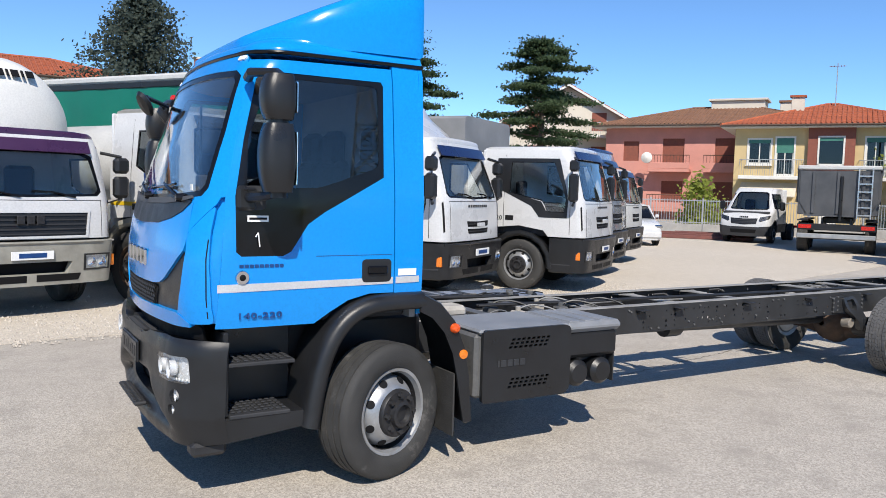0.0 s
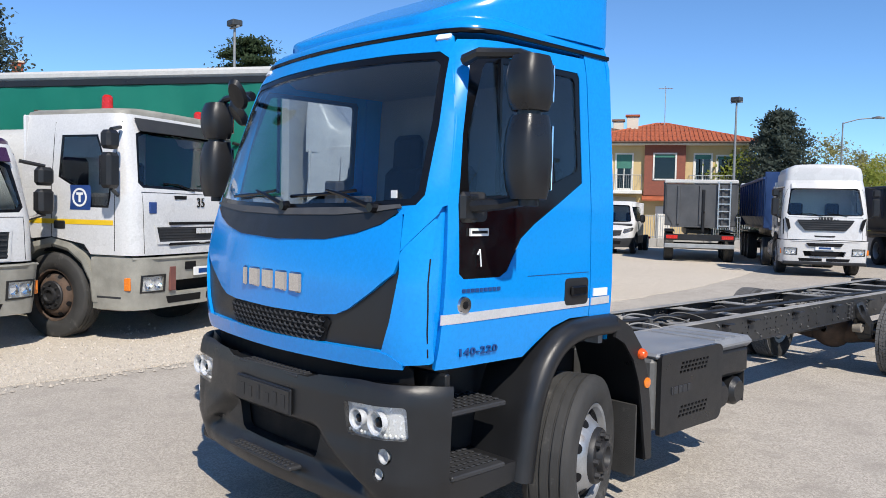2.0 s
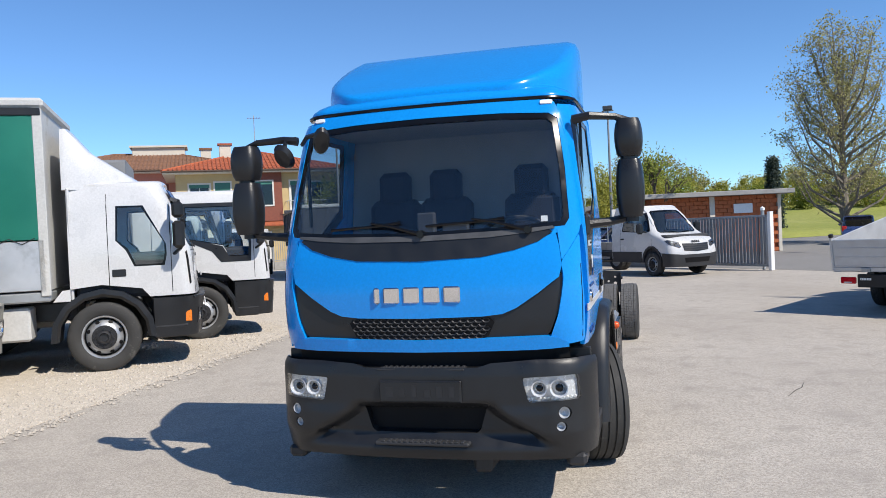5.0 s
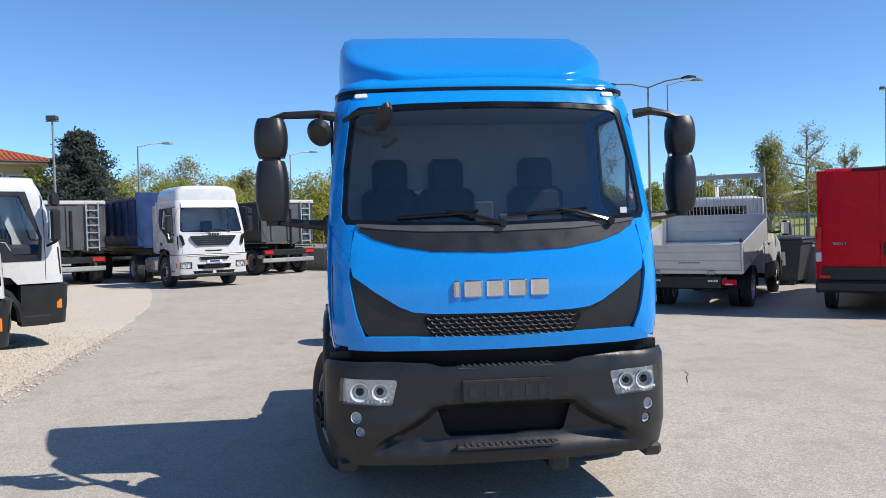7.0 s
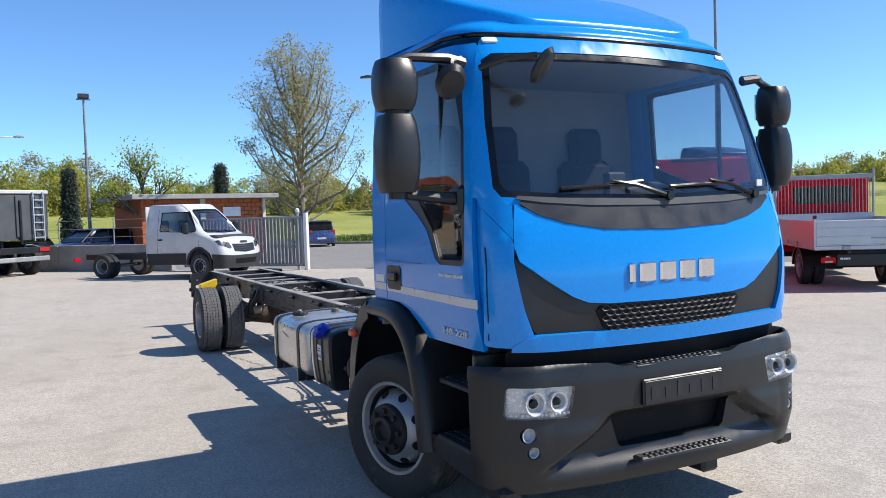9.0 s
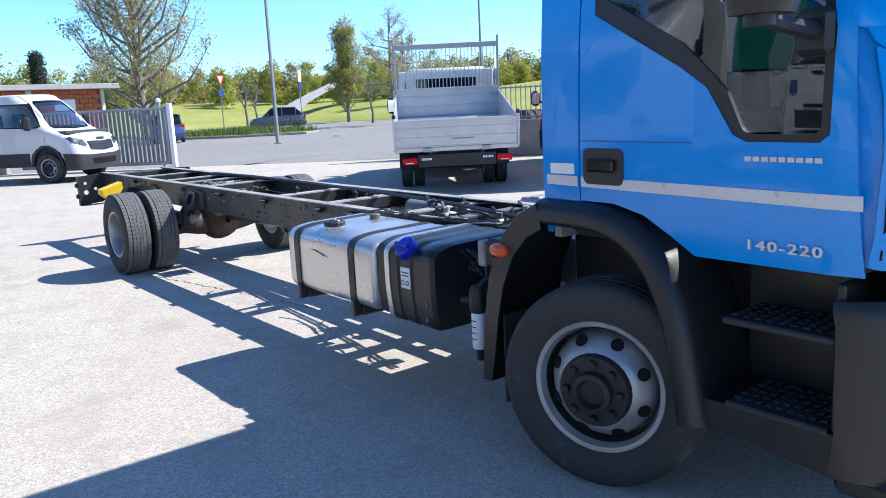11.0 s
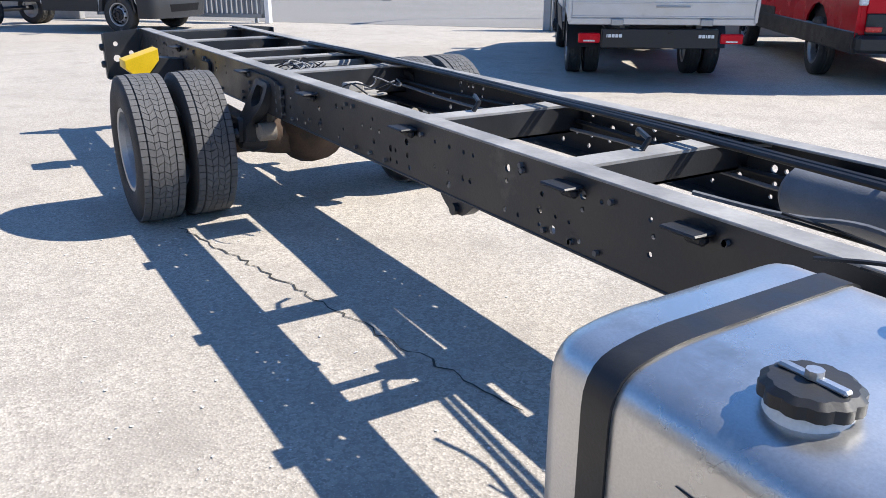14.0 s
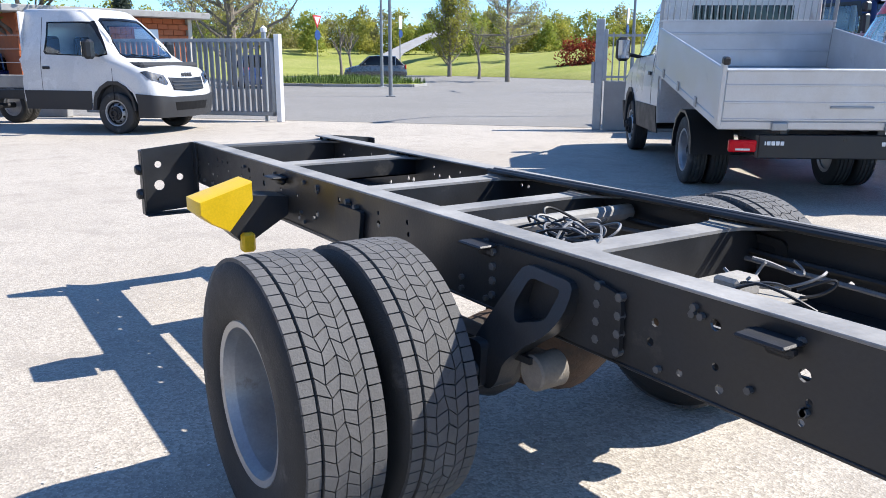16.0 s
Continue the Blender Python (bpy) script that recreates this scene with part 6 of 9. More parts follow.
    for sd in (1, -1):
        part("flap_gap", Mesh().tube([where(sd * fy(W - 0.165, z), z, 0.0) for z in np.linspace(floor + 0.02, sb - 0.06, 6)], 0.004, 4), INK, t)
    rot = Euler((radians(90), 0, radians(-90))).to_matrix().to_4x4()
    if maker:
        marks(maker, min(0.16, (g1 - g0) * 0.55), Matrix.Translation((curve_at(xs, g1) - 0.055, 0, g1 - (g1 - g0) * 0.3)) @ rot, SILVER if maker != "###" else HUB, t, "front_emblem", 0.01, "", 1.1)
    if number:
        words(number, 0.17, Matrix.Translation((curve_at(xs, sb - 0.2) - 0.01, 0, sb - 0.17)) @ rot, INK, t, "painted_number", 0.004)
    # bumper
    bm_ = bumpmat or BLACK
    bz0, bz1 = 0.42, floor - 0.03
    bwh, by, bx = wrap([(bz0, lip - 0.02), (bz1, lip - 0.07)], [(bz0, W), (bz1, W + 0.03)], 0.2, 0.22, 0.05)
    ring = [(-bx(-0.66, bz0, 1), bz0), (0, bz0), (bx(-0.66, bz0, 1), bz0), (bx(-0.66, bz1, 1), bz1), (0, bz1), (-bx(-0.66, bz1, 1), bz1)]
    zc = (bz0 + bz1) / 2
    lamps = [[(s * by(y, z), z) for y, z in ((W - 0.42, zc + 0.09), (W - 0.10, zc + 0.09), (W - 0.10, zc - 0.09), (W - 0.42, zc - 0.09))] for s in (1, -1)]
    gap = [(by(y, z), z) for y, z in mirrored([(0, zc + 0.02), (W - 0.6, zc + 0.02), (W - 0.66, zc - 0.14), (0, zc - 0.14)])]
    bump = part("bumper", Mesh().sheet([ring] + lamps + [gap], bwh, 0.1, 0.15), bm_, t)
    part("bumper_core", Mesh().box(lip + 0.14, -0.62, -W + 0.12, W - 0.12, bz0 + 0.04, bz1, 0.03), INK, bump)
    for s, lp in zip((1, -1), lamps):
        part("lamp_frame", Mesh().sheet([[(u + math.copysign(0.03, u - s * by(W - 0.26, zc)), z + math.copysign(0.02, z - zc)) for u, z in lp], lp], on(bwh, 0.008), 0.012, 0.15), BLACK, bump)
        lo = part("headlight", Mesh().sheet([lp], on(bwh, -0.03), 0.01, 0.15), LAMPSIL, t)
        for y in (W - 0.34, W - 0.19):
            c = bwh(s * by(y, zc), zc, -0.02)
            part("reflector_bowl", Mesh().lathe([(-0.01, 0.065), (0.012, 0.05), (0.02, 0.0)], c, "x", 14), CHROME, lo)
        gl = part("lamp_cover", Mesh().sheet([lp], on(bwh, -0.004), 0.004, 0.15), LENS, lo)
        gl.visible_shadow = False
        c = Vector(bwh(s * by(W + 0.0, zc), zc, 0.0))
        part("indicator", Mesh().box(c.x - 0.02, c.x + 0.07, c.y - 0.04, c.y + 0.012, zc - 0.08, zc + 0.08, 0.01), ORANGE, t)
        # number plate as bars
        part("bumper_slot", Mesh().sheet([[(s * by(y, z), z) for y, z in ((0.06, bz0 + 0.14), (W - 0.48, bz0 + 0.14), (W - 0.52, bz0 + 0.05), (0.06, bz0 + 0.05))]], on(bwh, 0.004), 0.01, 0.15), INK, bump)
        part("bumper_lip", Mesh().tube([bwh(s * by(y, bz1), bz1 - 0.01, 0.004) for y in (0.0, 0.4, 0.7, 0.9, W)], 0.018, 6), bm_, bump)
    pl = part("plate", Mesh().box(lip - 0.085, lip - 0.07, -0.26, 0.26, zc + 0.06, zc + 0.17, 0.003), PAPER, bump)
    part("plate_mark", Mesh().box(lip - 0.088, lip - 0.084, -0.17, 0.17, zc + 0.085, zc + 0.145), INKBLUE, pl)
    # mirrors, handles, steps, wings
    for s in (1, -1):
        mi = Mesh()
        xm = lip + 0.22
        for za, zb in ((stp - 0.28, stp - 0.06), (sb - 0.02, stp - 0.32)):
            mi.box(xm - 0.06, xm + 0.10, s * (W + 0.10), s * (W + 0.30), za, zb, 0.04)
        hd = part("mirror_head", mi, BLACK, t)
        part("mirror_glass", Mesh().box(xm + 0.101, xm + 0.106, s * (W + 0.12), s * (W + 0.28), sb + 0.02, stp - 0.36), MIRROR, hd)
        part("mirror_arm", Mesh().tube([(xm + 0.1, s * (W - 0.06), stp), (xm, s * (W + 0.2), stp - 0.05)], 0.025, 6), BLACK, t)
        part("mirror_arm", Mesh().tube([(xm + 0.1, s * (W - 0.02), sb - 0.1), (xm, s * (W + 0.2), sb - 0.02)], 0.025, 6), BLACK, t)
        part("door_handle", Mesh().box(xr - 0.72, xr - 0.54, s * (W - 0.01), s * (W + 0.015), floor + 0.30, floor + 0.40, 0.01), BLACK, t)
        stw = part("steps", Mesh().box(-1.12, -0.64, s * (W - 0.3), s * (W - 0.03), 0.4, floor, 0.03), wings or BLACK, t)
        for z in (0.55, 0.82):
            part("step_tread", Mesh().box(-1.10, -0.66, s * (W - 0.2), s * (W + 0.01), z, z + 0.035, 0.008), GREYPL, stw)
        rings = []
        for k in range(9):
            a = math.pi * (1.02 - k / 8 * 1.04)
            rings.append([(rr * math.cos(a), s * yy, axle_r + rr * math.sin(a) * 0.98) for rr, yy in ((axle_r + 0.09, W - 0.34), (axle_r + 0.09, W - 0.01), (axle_r + 0.13, W + 0.015), (axle_r + 0.2, W + 0.01), (axle_r + 0.2, W - 0.34))])
        part("wing", Mesh().loft(rings), wings or BLACK, t)
        if stripe:
            part("side_stripe", Mesh().sheet([[(fx(x, z, s), z) for x, z in ((lip + 0.38, floor + 0.36), (xr - 0.02, floor + 0.36), (xr - 0.02, floor + 0.42), (lip + 0.38, floor + 0.42))]], on(where, 0.004), 0.004, 0.2), stripe, t)
        # wipers
    for y in (0.1, -0.6):
        p = [Vector(where(fy(yy, zz), zz, 0.02)) for yy, zz in ((y, sb - 0.02), (y + 0.3, sb + 0.05), (y + 0.55, sb + 0.06))]
        part("wiper", Mesh().tube(p, 0.012, 5), TRIM, t)
    if visor:
        vz = stp + 0.02
        ring = [(k * 0.2, vz + 0.10) for k in range(-5, 6)] + [(k * 0.2, vz - 0.06) for k in range(5, -6, -1)]
        part("sun_visor", Mesh().sheet([ring], lambda s_, z, o: tuple(Vector(where(s_, vz + 0.1, 0.04 + o)) + Vector((-0.55 * (vz + 0.10 - z), 0, z - vz - 0.1))), 0.015, 0.1), visor, t)
    if fairing:
        rings = []
        for x, zc_, w in ((lip + 0.75, top + 0.10, 0.5), (lip + 1.0, top + 0.3 * fairing, W - 0.25), (lip + 1.4, top + 0.62 * fairing, W - 0.12), (xr - 0.02, top + fairing, W - 0.06), (xr + 0.05, top + fairing, W - 0.07)):
            half_ = [(w, top - 0.03), (w * 0.98, top + (zc_ - top) * 0.6), (w * 0.9, zc_ - 0.03), (w * 0.6, zc_), (0, zc_ + 0.01)]
            rings.append([(x, y, z) for y, z in half_] + [(x, -y, z) for y, z in reversed(half_[:-1])])
        part("roof_fairing", Mesh().loft(rings), paint, t, sharp=50)
    if beacon:
        for s in (1, -1):
            part("beacon", Mesh().lathe([(top + 0.05, 0.07), (top + 0.22, 0.065), (top + 0.25, 0.04), (top + 0.25, 0)], (lip + 0.75, s * (W - 0.3), 0), "z", 14), AMBERRED, t, "orange rotating beacon")
    return t, where, fy, fx


RED = material("red_paint", (0.60, 0.003, 0.014), 0.25, dark=0.9, scale=1.5, bump=0.0, coat=0.0, spec=0.2)
NAVY = material("navy_paint", (0.010, 0.022, 0.09), 0.3, dark=0.9, scale=1.5, bump=0.0, coat=0.2, spec=0.35)
PURPLE = material("purple_paint", (0.055, 0.018, 0.06), 0.35, dark=0.85, scale=2, bump=0.0, coat=0.6)
SILVERP = material("silver_paint", (0.42, 0.44, 0.47), 0.3, 0.5, dark=0.9, scale=2, bump=0.0, coat=0.8)
GREENTARP = material("green_tarpaulin", (0.0, 0.17, 0.115), 0.55, dark=0.82, scale=1.2, fine=200, bump=0.15, stain=(0.02, 0.24, 0.17), stain_scale=1.0, stain_cut=0.6)
GREYBUMP = material("dusty_grey_bumper", (0.34, 0.33, 0.285), 0.6, dark=0.7, scale=4, bump=0.1, stain=(0.23, 0.07, 0.05), stain_scale=1.6, stain_cut=0.66)
TIPGREY = material("tipper_steel", (0.095, 0.098, 0.103), 0.5, 0.2, dark=0.7, scale=2, bump=0.1, stain=(0.19, 0.185, 0.18), stain_scale=1.5, stain_cut=0.62)
TIPBLUE = material("tipper_blue", (0.018, 0.055, 0.17), 0.45, 0.1, dark=0.7, scale=2, bump=0.1, stain=(0.12, 0.15, 0.20), stain_scale=1.5, stain_cut=0.64)
ALUPANEL = material("dropside_alu", (0.58, 0.60, 0.62), 0.4, 0.5, dark=0.85, scale=3, bump=0.05, stain=(0.40, 0.41, 0.42), stain_scale=2, stain_cut=0.6)
SIGNBLUE = material("sign_blue", (0.02, 0.06, 0.22), 0.4, bump=0.0)
SIGNYEL = material("stripe_yellow", (0.80, 0.52, 0.02), 0.4, dark=0.9, bump=0.0)
DULLRED = material("dull_red_paint", (0.21, 0.075, 0.06), 0.7, dark=0.7, scale=5, bump=0.1)
GALV = material("galvanised_steel", (0.42, 0.44, 0.45), 0.5, 0.5, dark=0.8, scale=4, bump=0.05)
WOOD = material("weathered_wood", (0.24, 0.15, 0.09), 0.8, dark=0.6, scale=8, bump=0.3)
AZ = -57.0


def curtain_lorry():
    """White cab with green curtain-sided body."""
    m = placed(4.26, 6.57, AZ)
    t, where, fy, fx = lorry("curtain_lorry", "white lorry with green curtain-sided body and roof fairing", m, WHITE, W=1.1, top=2.55, floor=1.0, xr=0.40, lip=-1.28, maker="i####", fairing=0.85, screenz=(1.68, 2.36), axle_r=0.48, visor=NAVY, slots=((1.22, 1.30, 0.42), (1.11, 1.18, 0.40)), grillz=(1.14, 1.30))
    frame_and_wheels(t, 0.4, 8.6, ((0, True), (5.2, False)), 0.95, 0.48, 0.29, half=1.12)
    x0, x1 = 0.62, 8.5
    part("body_floor", Mesh().box(x0, x1, -1.25, 1.25, 1.02, 1.16, 0.02), GALV, t)
    part("front_bulkhead", Mesh().box(x0, x0 + 0.06, -1.25, 1.25, 1.16, 3.66, 0.02), DIRTY, t)
    part("body_roof", Mesh().box(x0 - 0.04, x1, -1.28, 1.28, 3.60, 3.74, 0.04), DIRTY, t, "grubby white roof edge")
    part("rear_doors", Mesh().box(x1 - 0.06, x1, -1.25, 1.25, 1.16, 3.62, 0.02), DIRTY, t)
    for s in (1, -1):
        rings = []
        for k in range(60):
            x = x0 + 0.10 + (x1 - x0 - 0.2) * k / 59
            o = 0.012 * math.sin(k * 0.9) + 0.008 * math.sin(k * 2.3)
            rings.append([(x, s * (1.262 + o * 0.4), 3.56), (x, s * (1.27 + o), 2.9), (x, s * (1.272 + o), 2.3), (x, s * (1.27 + o * 0.7), 1.86), (x, s * 1.255, 1.86), (x, s * 1.25, 3.56)])
        part("green_curtain", Mesh().loft(rings), GREENTARP, t, "taut green tarpaulin curtain", sharp=60)
        part("curtain_top_rail", Mesh().box(x0, x1, s * 1.25, s * 1.285, 3.50, 3.60, 0.01), BLACK, t)
        for k in range(6):
            a, b = x0 + 0.08 + k * 1.30, x0 + 0.08 + (k + 1) * 1.30 - 0.02
            part("dropside_board", Mesh().box(a, b, s * 1.24, s * 1.268, 1.18, 1.84, 0.008), ALUPANEL, t)
            part("board_post", Mesh().box(a - 0.04, a + 0.03, s * 1.235, s * 1.275, 1.16, 1.86, 0.006), GALV, t)
        zig = Mesh()
        for k in range(24):
            xa = x0 + 0.15 + 0.31 * k
            zig.tube([(xa, s * 1.275, 1.88), (xa + 0.155, s * 1.28, 1.80), (xa + 0.31, s * 1.275, 1.88)], 0.006, 4)
        part("curtain_rope", zig, CABLE, t)
        part("corner_post", Mesh().box(x0 - 0.01, x0 + 0.11, s * 1.2, s * 1.275, 1.1, 3.6, 0.01), DIRTY, t)
        part("side_guard", Mesh().box(1.5, 4.2, s * 1.16, s * 1.19, 0.55, 0.66, 0.01).box(1.5, 4.2, s * 1.16, s * 1.19, 0.78, 0.89, 0.01), GALV, t)
        part("side_locker", Mesh().box(0.9, 1.5, s * 0.7, s * 1.15, 0.5, 0.95, 0.03), DIRTY, t)


def site_lorry():
    """White site lorry with the number on its nose and a round tank behind."""
    m = placed(0.88, 7.5, -64)
    t, where, fy, fx = lorry("site_lorry", "white site lorry with grey-red dusty bumper, yellow stripe and beacons", m, WHITE, W=1.18, top=2.80, floor=1.08, xr=0.5, lip=-1.35, bumpmat=GREYBUMP, number="35", maker="i####", stripe=SIGNYEL, wings=GREYBUMP, visor=GREYPL, beacon=True, axle_r=0.54, screenz=(1.90, 2.62), lean=0.16, roofmat=GREYBUMP, grillz=(1.24, 1.42))
    frame_and_wheels(t, 0.3, 7.4, ((0, True), (4.0, False), (5.35, False)), 1.05, 0.54, 0.31, half=1.18, rimmat=RUST)
    for s in (1, -1):
        part("company_sign", Mesh().sheet([[(fx(x, z, s), z) for x, z in ((-0.62, 1.62), (-0.30, 1.62), (-0.30, 1.92), (-0.62, 1.92))]], on(where, 0.005), 0.005, 0.1), SIGNBLUE, t)
        ringm = Mesh()
        c = Vector(where(fx(-0.46, 1.77, s), 1.77, 0.008))
        ringm.lathe([(0, 0.09), (s * 0.004, 0.09), (s * 0.004, 0.115), (0, 0.115)], tuple(c), "y", 20)
        ringm.box(c.x - 0.05, c.x + 0.05, c.y, c.y + s * 0.004, 1.80, 1.83).box(c.x - 0.015, c.x + 0.015, c.y, c.y + s * 0.004, 1.71, 1.80)
        part("sign_mark", ringm, PAPER, t)
    for sd in (1, -1):
        for nm, y, z, hw, hh, mt in (("vent", 0.38, 1.795, 0.11, 0.022, INK), ("nose_sign", 0.86, 1.66, 0.06, 0.07, SIGNBLUE), ("bumper_patch", 0.62, 0.78, 0.05, 0.15, DULLRED), ("bumper_recess", 0.30, 0.93, 0.10, 0.05, INK)):
            c = Vector(where(fy(sd * y, max(z, 1.1)), max(z, 1.1), 0.006))
            if z < 1.0:
                c = Vector((c.x - 0.062, c.y, z))
            part(nm, Mesh().box(c.x - 0.006, c.x + 0.03, c.y - hw, c.y + hw, z - hh, z + hh, 0.004), mt, t)
    for k, z in enumerate((1.45, 1.19)):
        part("nose_slot", Mesh().box(-1.362, -1.33, -0.62, 0.62, z, z + 0.035, 0.005), INK, t)
    me = Mesh().lathe([(0.8, 0.0), (0.82, 0.5), (0.95, 0.66), (1.2, 0.70), (3.4, 0.70), (3.6, 0.62), (3.75, 0.3), (3.78, 0)], (0, 0, 2.05), "x", 28)
    tank = part("round_tank", me, DIRTY, t, "round off-white tank")
    part("tank_ring", Mesh().tube([(1.0 + 0.09 * math.cos(a), 0, 2.82 + 0.09 * math.sin(a)) for a in [k * math.pi / 6 for k in range(13)]], 0.02, 6, False), DIRTY, tank)
    part("tank_cradle", Mesh().box(0.8, 3.6, -0.5, 0.5, 1.05, 1.45, 0.05), GALV, t)
    part("exhaust_stack", Mesh().tube([(0.62, 0.8, 1.0), (0.62, 0.8, 2.9)], 0.06, 10), RUST, t)


TANKWHITE = material("tank_white", (0.74, 0.73, 0.69), 0.4, dark=0.93, scale=1.5, fine=40, bump=0.0, stain=(0.6, 0.58, 0.53), stain_scale=1.5, stain_cut=0.62)


def silo_lorry():
    """White cab under a purple roof, with a big pale rounded tank."""
    m = placed(-1.95, 7.25, -72)
    t, where, fy, fx = lorry("silo_lorry", "white lorry with purple roof, grey bumper and big pale silo tank", m, WHITE, W=1.12, top=2.36, floor=1.02, xr=0.6, lip=-1.3, bumpmat=GREYBUMP, maker="###", visor=PURPLE, roofmat=PURPLE, screenz=(1.58, 2.18), lean=0.12, grillz=(1.06, 1.36), wings=BLACK)
    frame_and_wheels(t, 0.4, 4.8, ((0, True), (3.6, False)), 0.95, 0.5, 0.3, half=1.12)
    me = Mesh().lathe([(0.75, 0.0), (0.78, 0.6), (0.95, 0.95), (1.3, 1.08), (2.2, 1.10), (3.2, 1.05), (3.8, 0.95), (4.2, 0.5), (4.25, 0.0)], (0, -0.5, 2.55), "x", 36)
    tk = part("silo_tank", me, TANKWHITE, t, "pale rounded silo tank", sharp=50)
    marks("#ii##i#i#", 0.19, Matrix.Translation((0.84, -0.42, 3.36)) @ Euler((radians(50), 0, radians(-90))).to_matrix().to_4x4(), INK, t, "tank_emblem", 0.01, "", 1.05, 0.006)
    part("tank_cradle", Mesh().box(0.9, 4.2, -0.5, 0.5, 0.95, 1.5, 0.05), GALV, t)
    part("aerial", Mesh().tube([(-0.6, 0.75, 2.4), (-0.55, 0.75, 3.0)], 0.008, 5), CABLE, t)


def tractor(name, label, m, paint, number="", maker="i####", top=3.0, roofmat=None, fairing=0.0, visor=NAVY, bump=None, slots=((1.42, 1.52, 0.46), (1.29, 1.38, 0.44)), crown=0.09):
    t, where, fy, fx = lorry(name, label, m, paint, W=1.2, top=top, floor=1.12, xr=0.85, lip=-1.42, maker=maker, roofmat=roofmat, fairing=fairing, visor=visor, bumpmat=bump, axle_r=0.52, screenz=(1.85, 2.7), grillz=(1.3, 1.5), slots=slots, crown=crown)
    frame_and_wheels(t, 0.4, 5.6, ((0, True), (3.7, False)), 1.0, 0.52, 0.31, half=1.2)
    for s in (1, -1):
        part("dark_window_panel", Mesh().sheet([[(fx(x, z, s), z) for x, z in finer(loop)] for loop in ([(-0.80, 2.68), (0.52, 2.68), (0.56, 2.30), (0.40, 2.02), (-0.25, 1.72), (-0.42, 1.50), (-1.0, 1.50), (-1.02, 1.9)], [(-0.70, 2.61), (0.22, 2.61), (0.24, 1.99), (-0.46, 1.82), (-0.58, 1.61), (-0.95, 1.61), (-0.97, 1.9)])], on(where, 0.006), 0.006, 0.15), BLACK, t)
        if number:
            words(number, 0.13, Matrix.Translation((0.48, s * 1.205, 1.46)) @ Euler((radians(90), 0, 0 if s < 0 else radians(180))).to_matrix().to_4x4(), INK, t, "model_lettering", 0.004, "", 1.1)
        part("side_deflector", Mesh().box(0.86, 1.2, s * 1.12, s * 1.18, 1.15, 2.8, 0.02), paint, t)
    part("catwalk", Mesh().box(1.0, 2.4, -0.5, 0.5, 1.0, 1.05, 0.01), GALV, t)
    part("fuel_tank", Mesh().box(1.1, 2.4, 0.6, 1.15, 0.45, 0.98, 0.1), ALU, t)
    part("battery_box", Mesh().box(1.1, 2.2, -1.15, -0.6, 0.45, 0.98, 0.06), GREYPL, t)
    return t


def tipper_body(t, x0, x1, z0, z1, w, mt, posts=9, rear=True):
    """A ribbed steel tipping body, open on top."""
    for s in (1, -1):
        part("tipper_side", Mesh().loft([[(x, s * (w - 0.25), z0), (x, s * w, z0 + 0.45), (x, s * w, z1), (x, s * (w - 0.05), z1), (x, s * (w - 0.05), z0 + 0.45), (x, s * (w - 0.28), z0 + 0.04)] for x in (x0, x1)]), mt, t)
        for k in range(posts):
            x = x0 + 0.15 + (x1 - x0 - 0.3) * k / (posts - 1)
            part("side_rib", Mesh().box(x - 0.05, x + 0.05, s * (w - 0.01), s * (w + 0.06), z0 + 0.4, z1 - 0.02, 0.01), mt, t)
        part("top_rail", Mesh().box(x0, x1, s * (w - 0.07), s * (w + 0.07), z1 - 0.02, z1 + 0.08, 0.02), mt, t)
    part("tipper_floor", Mesh().box(x0, x1, -w + 0.2, w - 0.2, z0 - 0.05, z0 + 0.03), mt, t)
    part("tipper_headboard", Mesh().box(x0, x0 + 0.08, -w, w, z0, z1 + 0.25, 0.02), mt, t)
    if rear:
        part("tailgate", Mesh().box(x1 - 0.08, x1, -w, w, z0, z1, 0.02), mt, t)
        for y in (-0.75, 0.0, 0.75):
            part("tailgate_rib", Mesh().box(x1, x1 + 0.05, y - 0.05, y + 0.05, z0 + 0.05, z1 - 0.05, 0.01), mt, t)


def tipper_trailer(name, label, m, mt, length=8.5, z1=2.75, group=""):
    """A tipping semi-trailer: ribbed body, bogie, rear lamps, ladder."""
    t = thing(name, label, "trailer", m, group)
    frame_and_wheels(t, 0.3, length - 0.2, ((length - 3.4, False), (length - 2.1, False), (length - 0.8, False)), 1.2, 0.52, 0.34, half=1.22, dual=False)
    tipper_body(t, 0, length, 1.3, z1, 1.22, mt, 10)
    part("rear_underrun", Mesh().box(length - 0.05, length + 0.05, -1.2, 1.2, 0.5, 0.66, 0.02), GALV, t)
    part("lamp_beam", Mesh().box(length - 0.02, length + 0.08, -1.2, 1.2, 0.78, 1.0, 0.02), BLACK, t)
    for s in (1, -1):
        part("tail_lamp", Mesh().box(length + 0.08, length + 0.11, s * 0.75, s * 1.15, 0.83, 0.96, 0.01), AMBERRED, t)
        part("mudguard", Mesh().box(length - 4.0, length - 0.1, s * 0.86, s * 1.22, 1.08, 1.12, 0.01), BLACK, t)
    part("cover_roll", Mesh().box(length - 0.35, length + 0.05, -1.26, 1.26, z1 + 0.02, z1 + 0.16, 0.03), DIRTY, t)
    lad = part("ladder", Mesh().box(length + 0.06, length + 0.10, 0.98, 1.02, 1.2, z1 + 0.1).box(length + 0.06, length + 0.10, 0.58, 0.62, 1.2, z1 + 0.1), ALU, t)
    for k in range(6):
        part("rung", Mesh().box(length + 0.06, length + 0.10, 0.62, 0.98, 1.3 + k * 0.26, 1.34 + k * 0.26), ALU, lad)
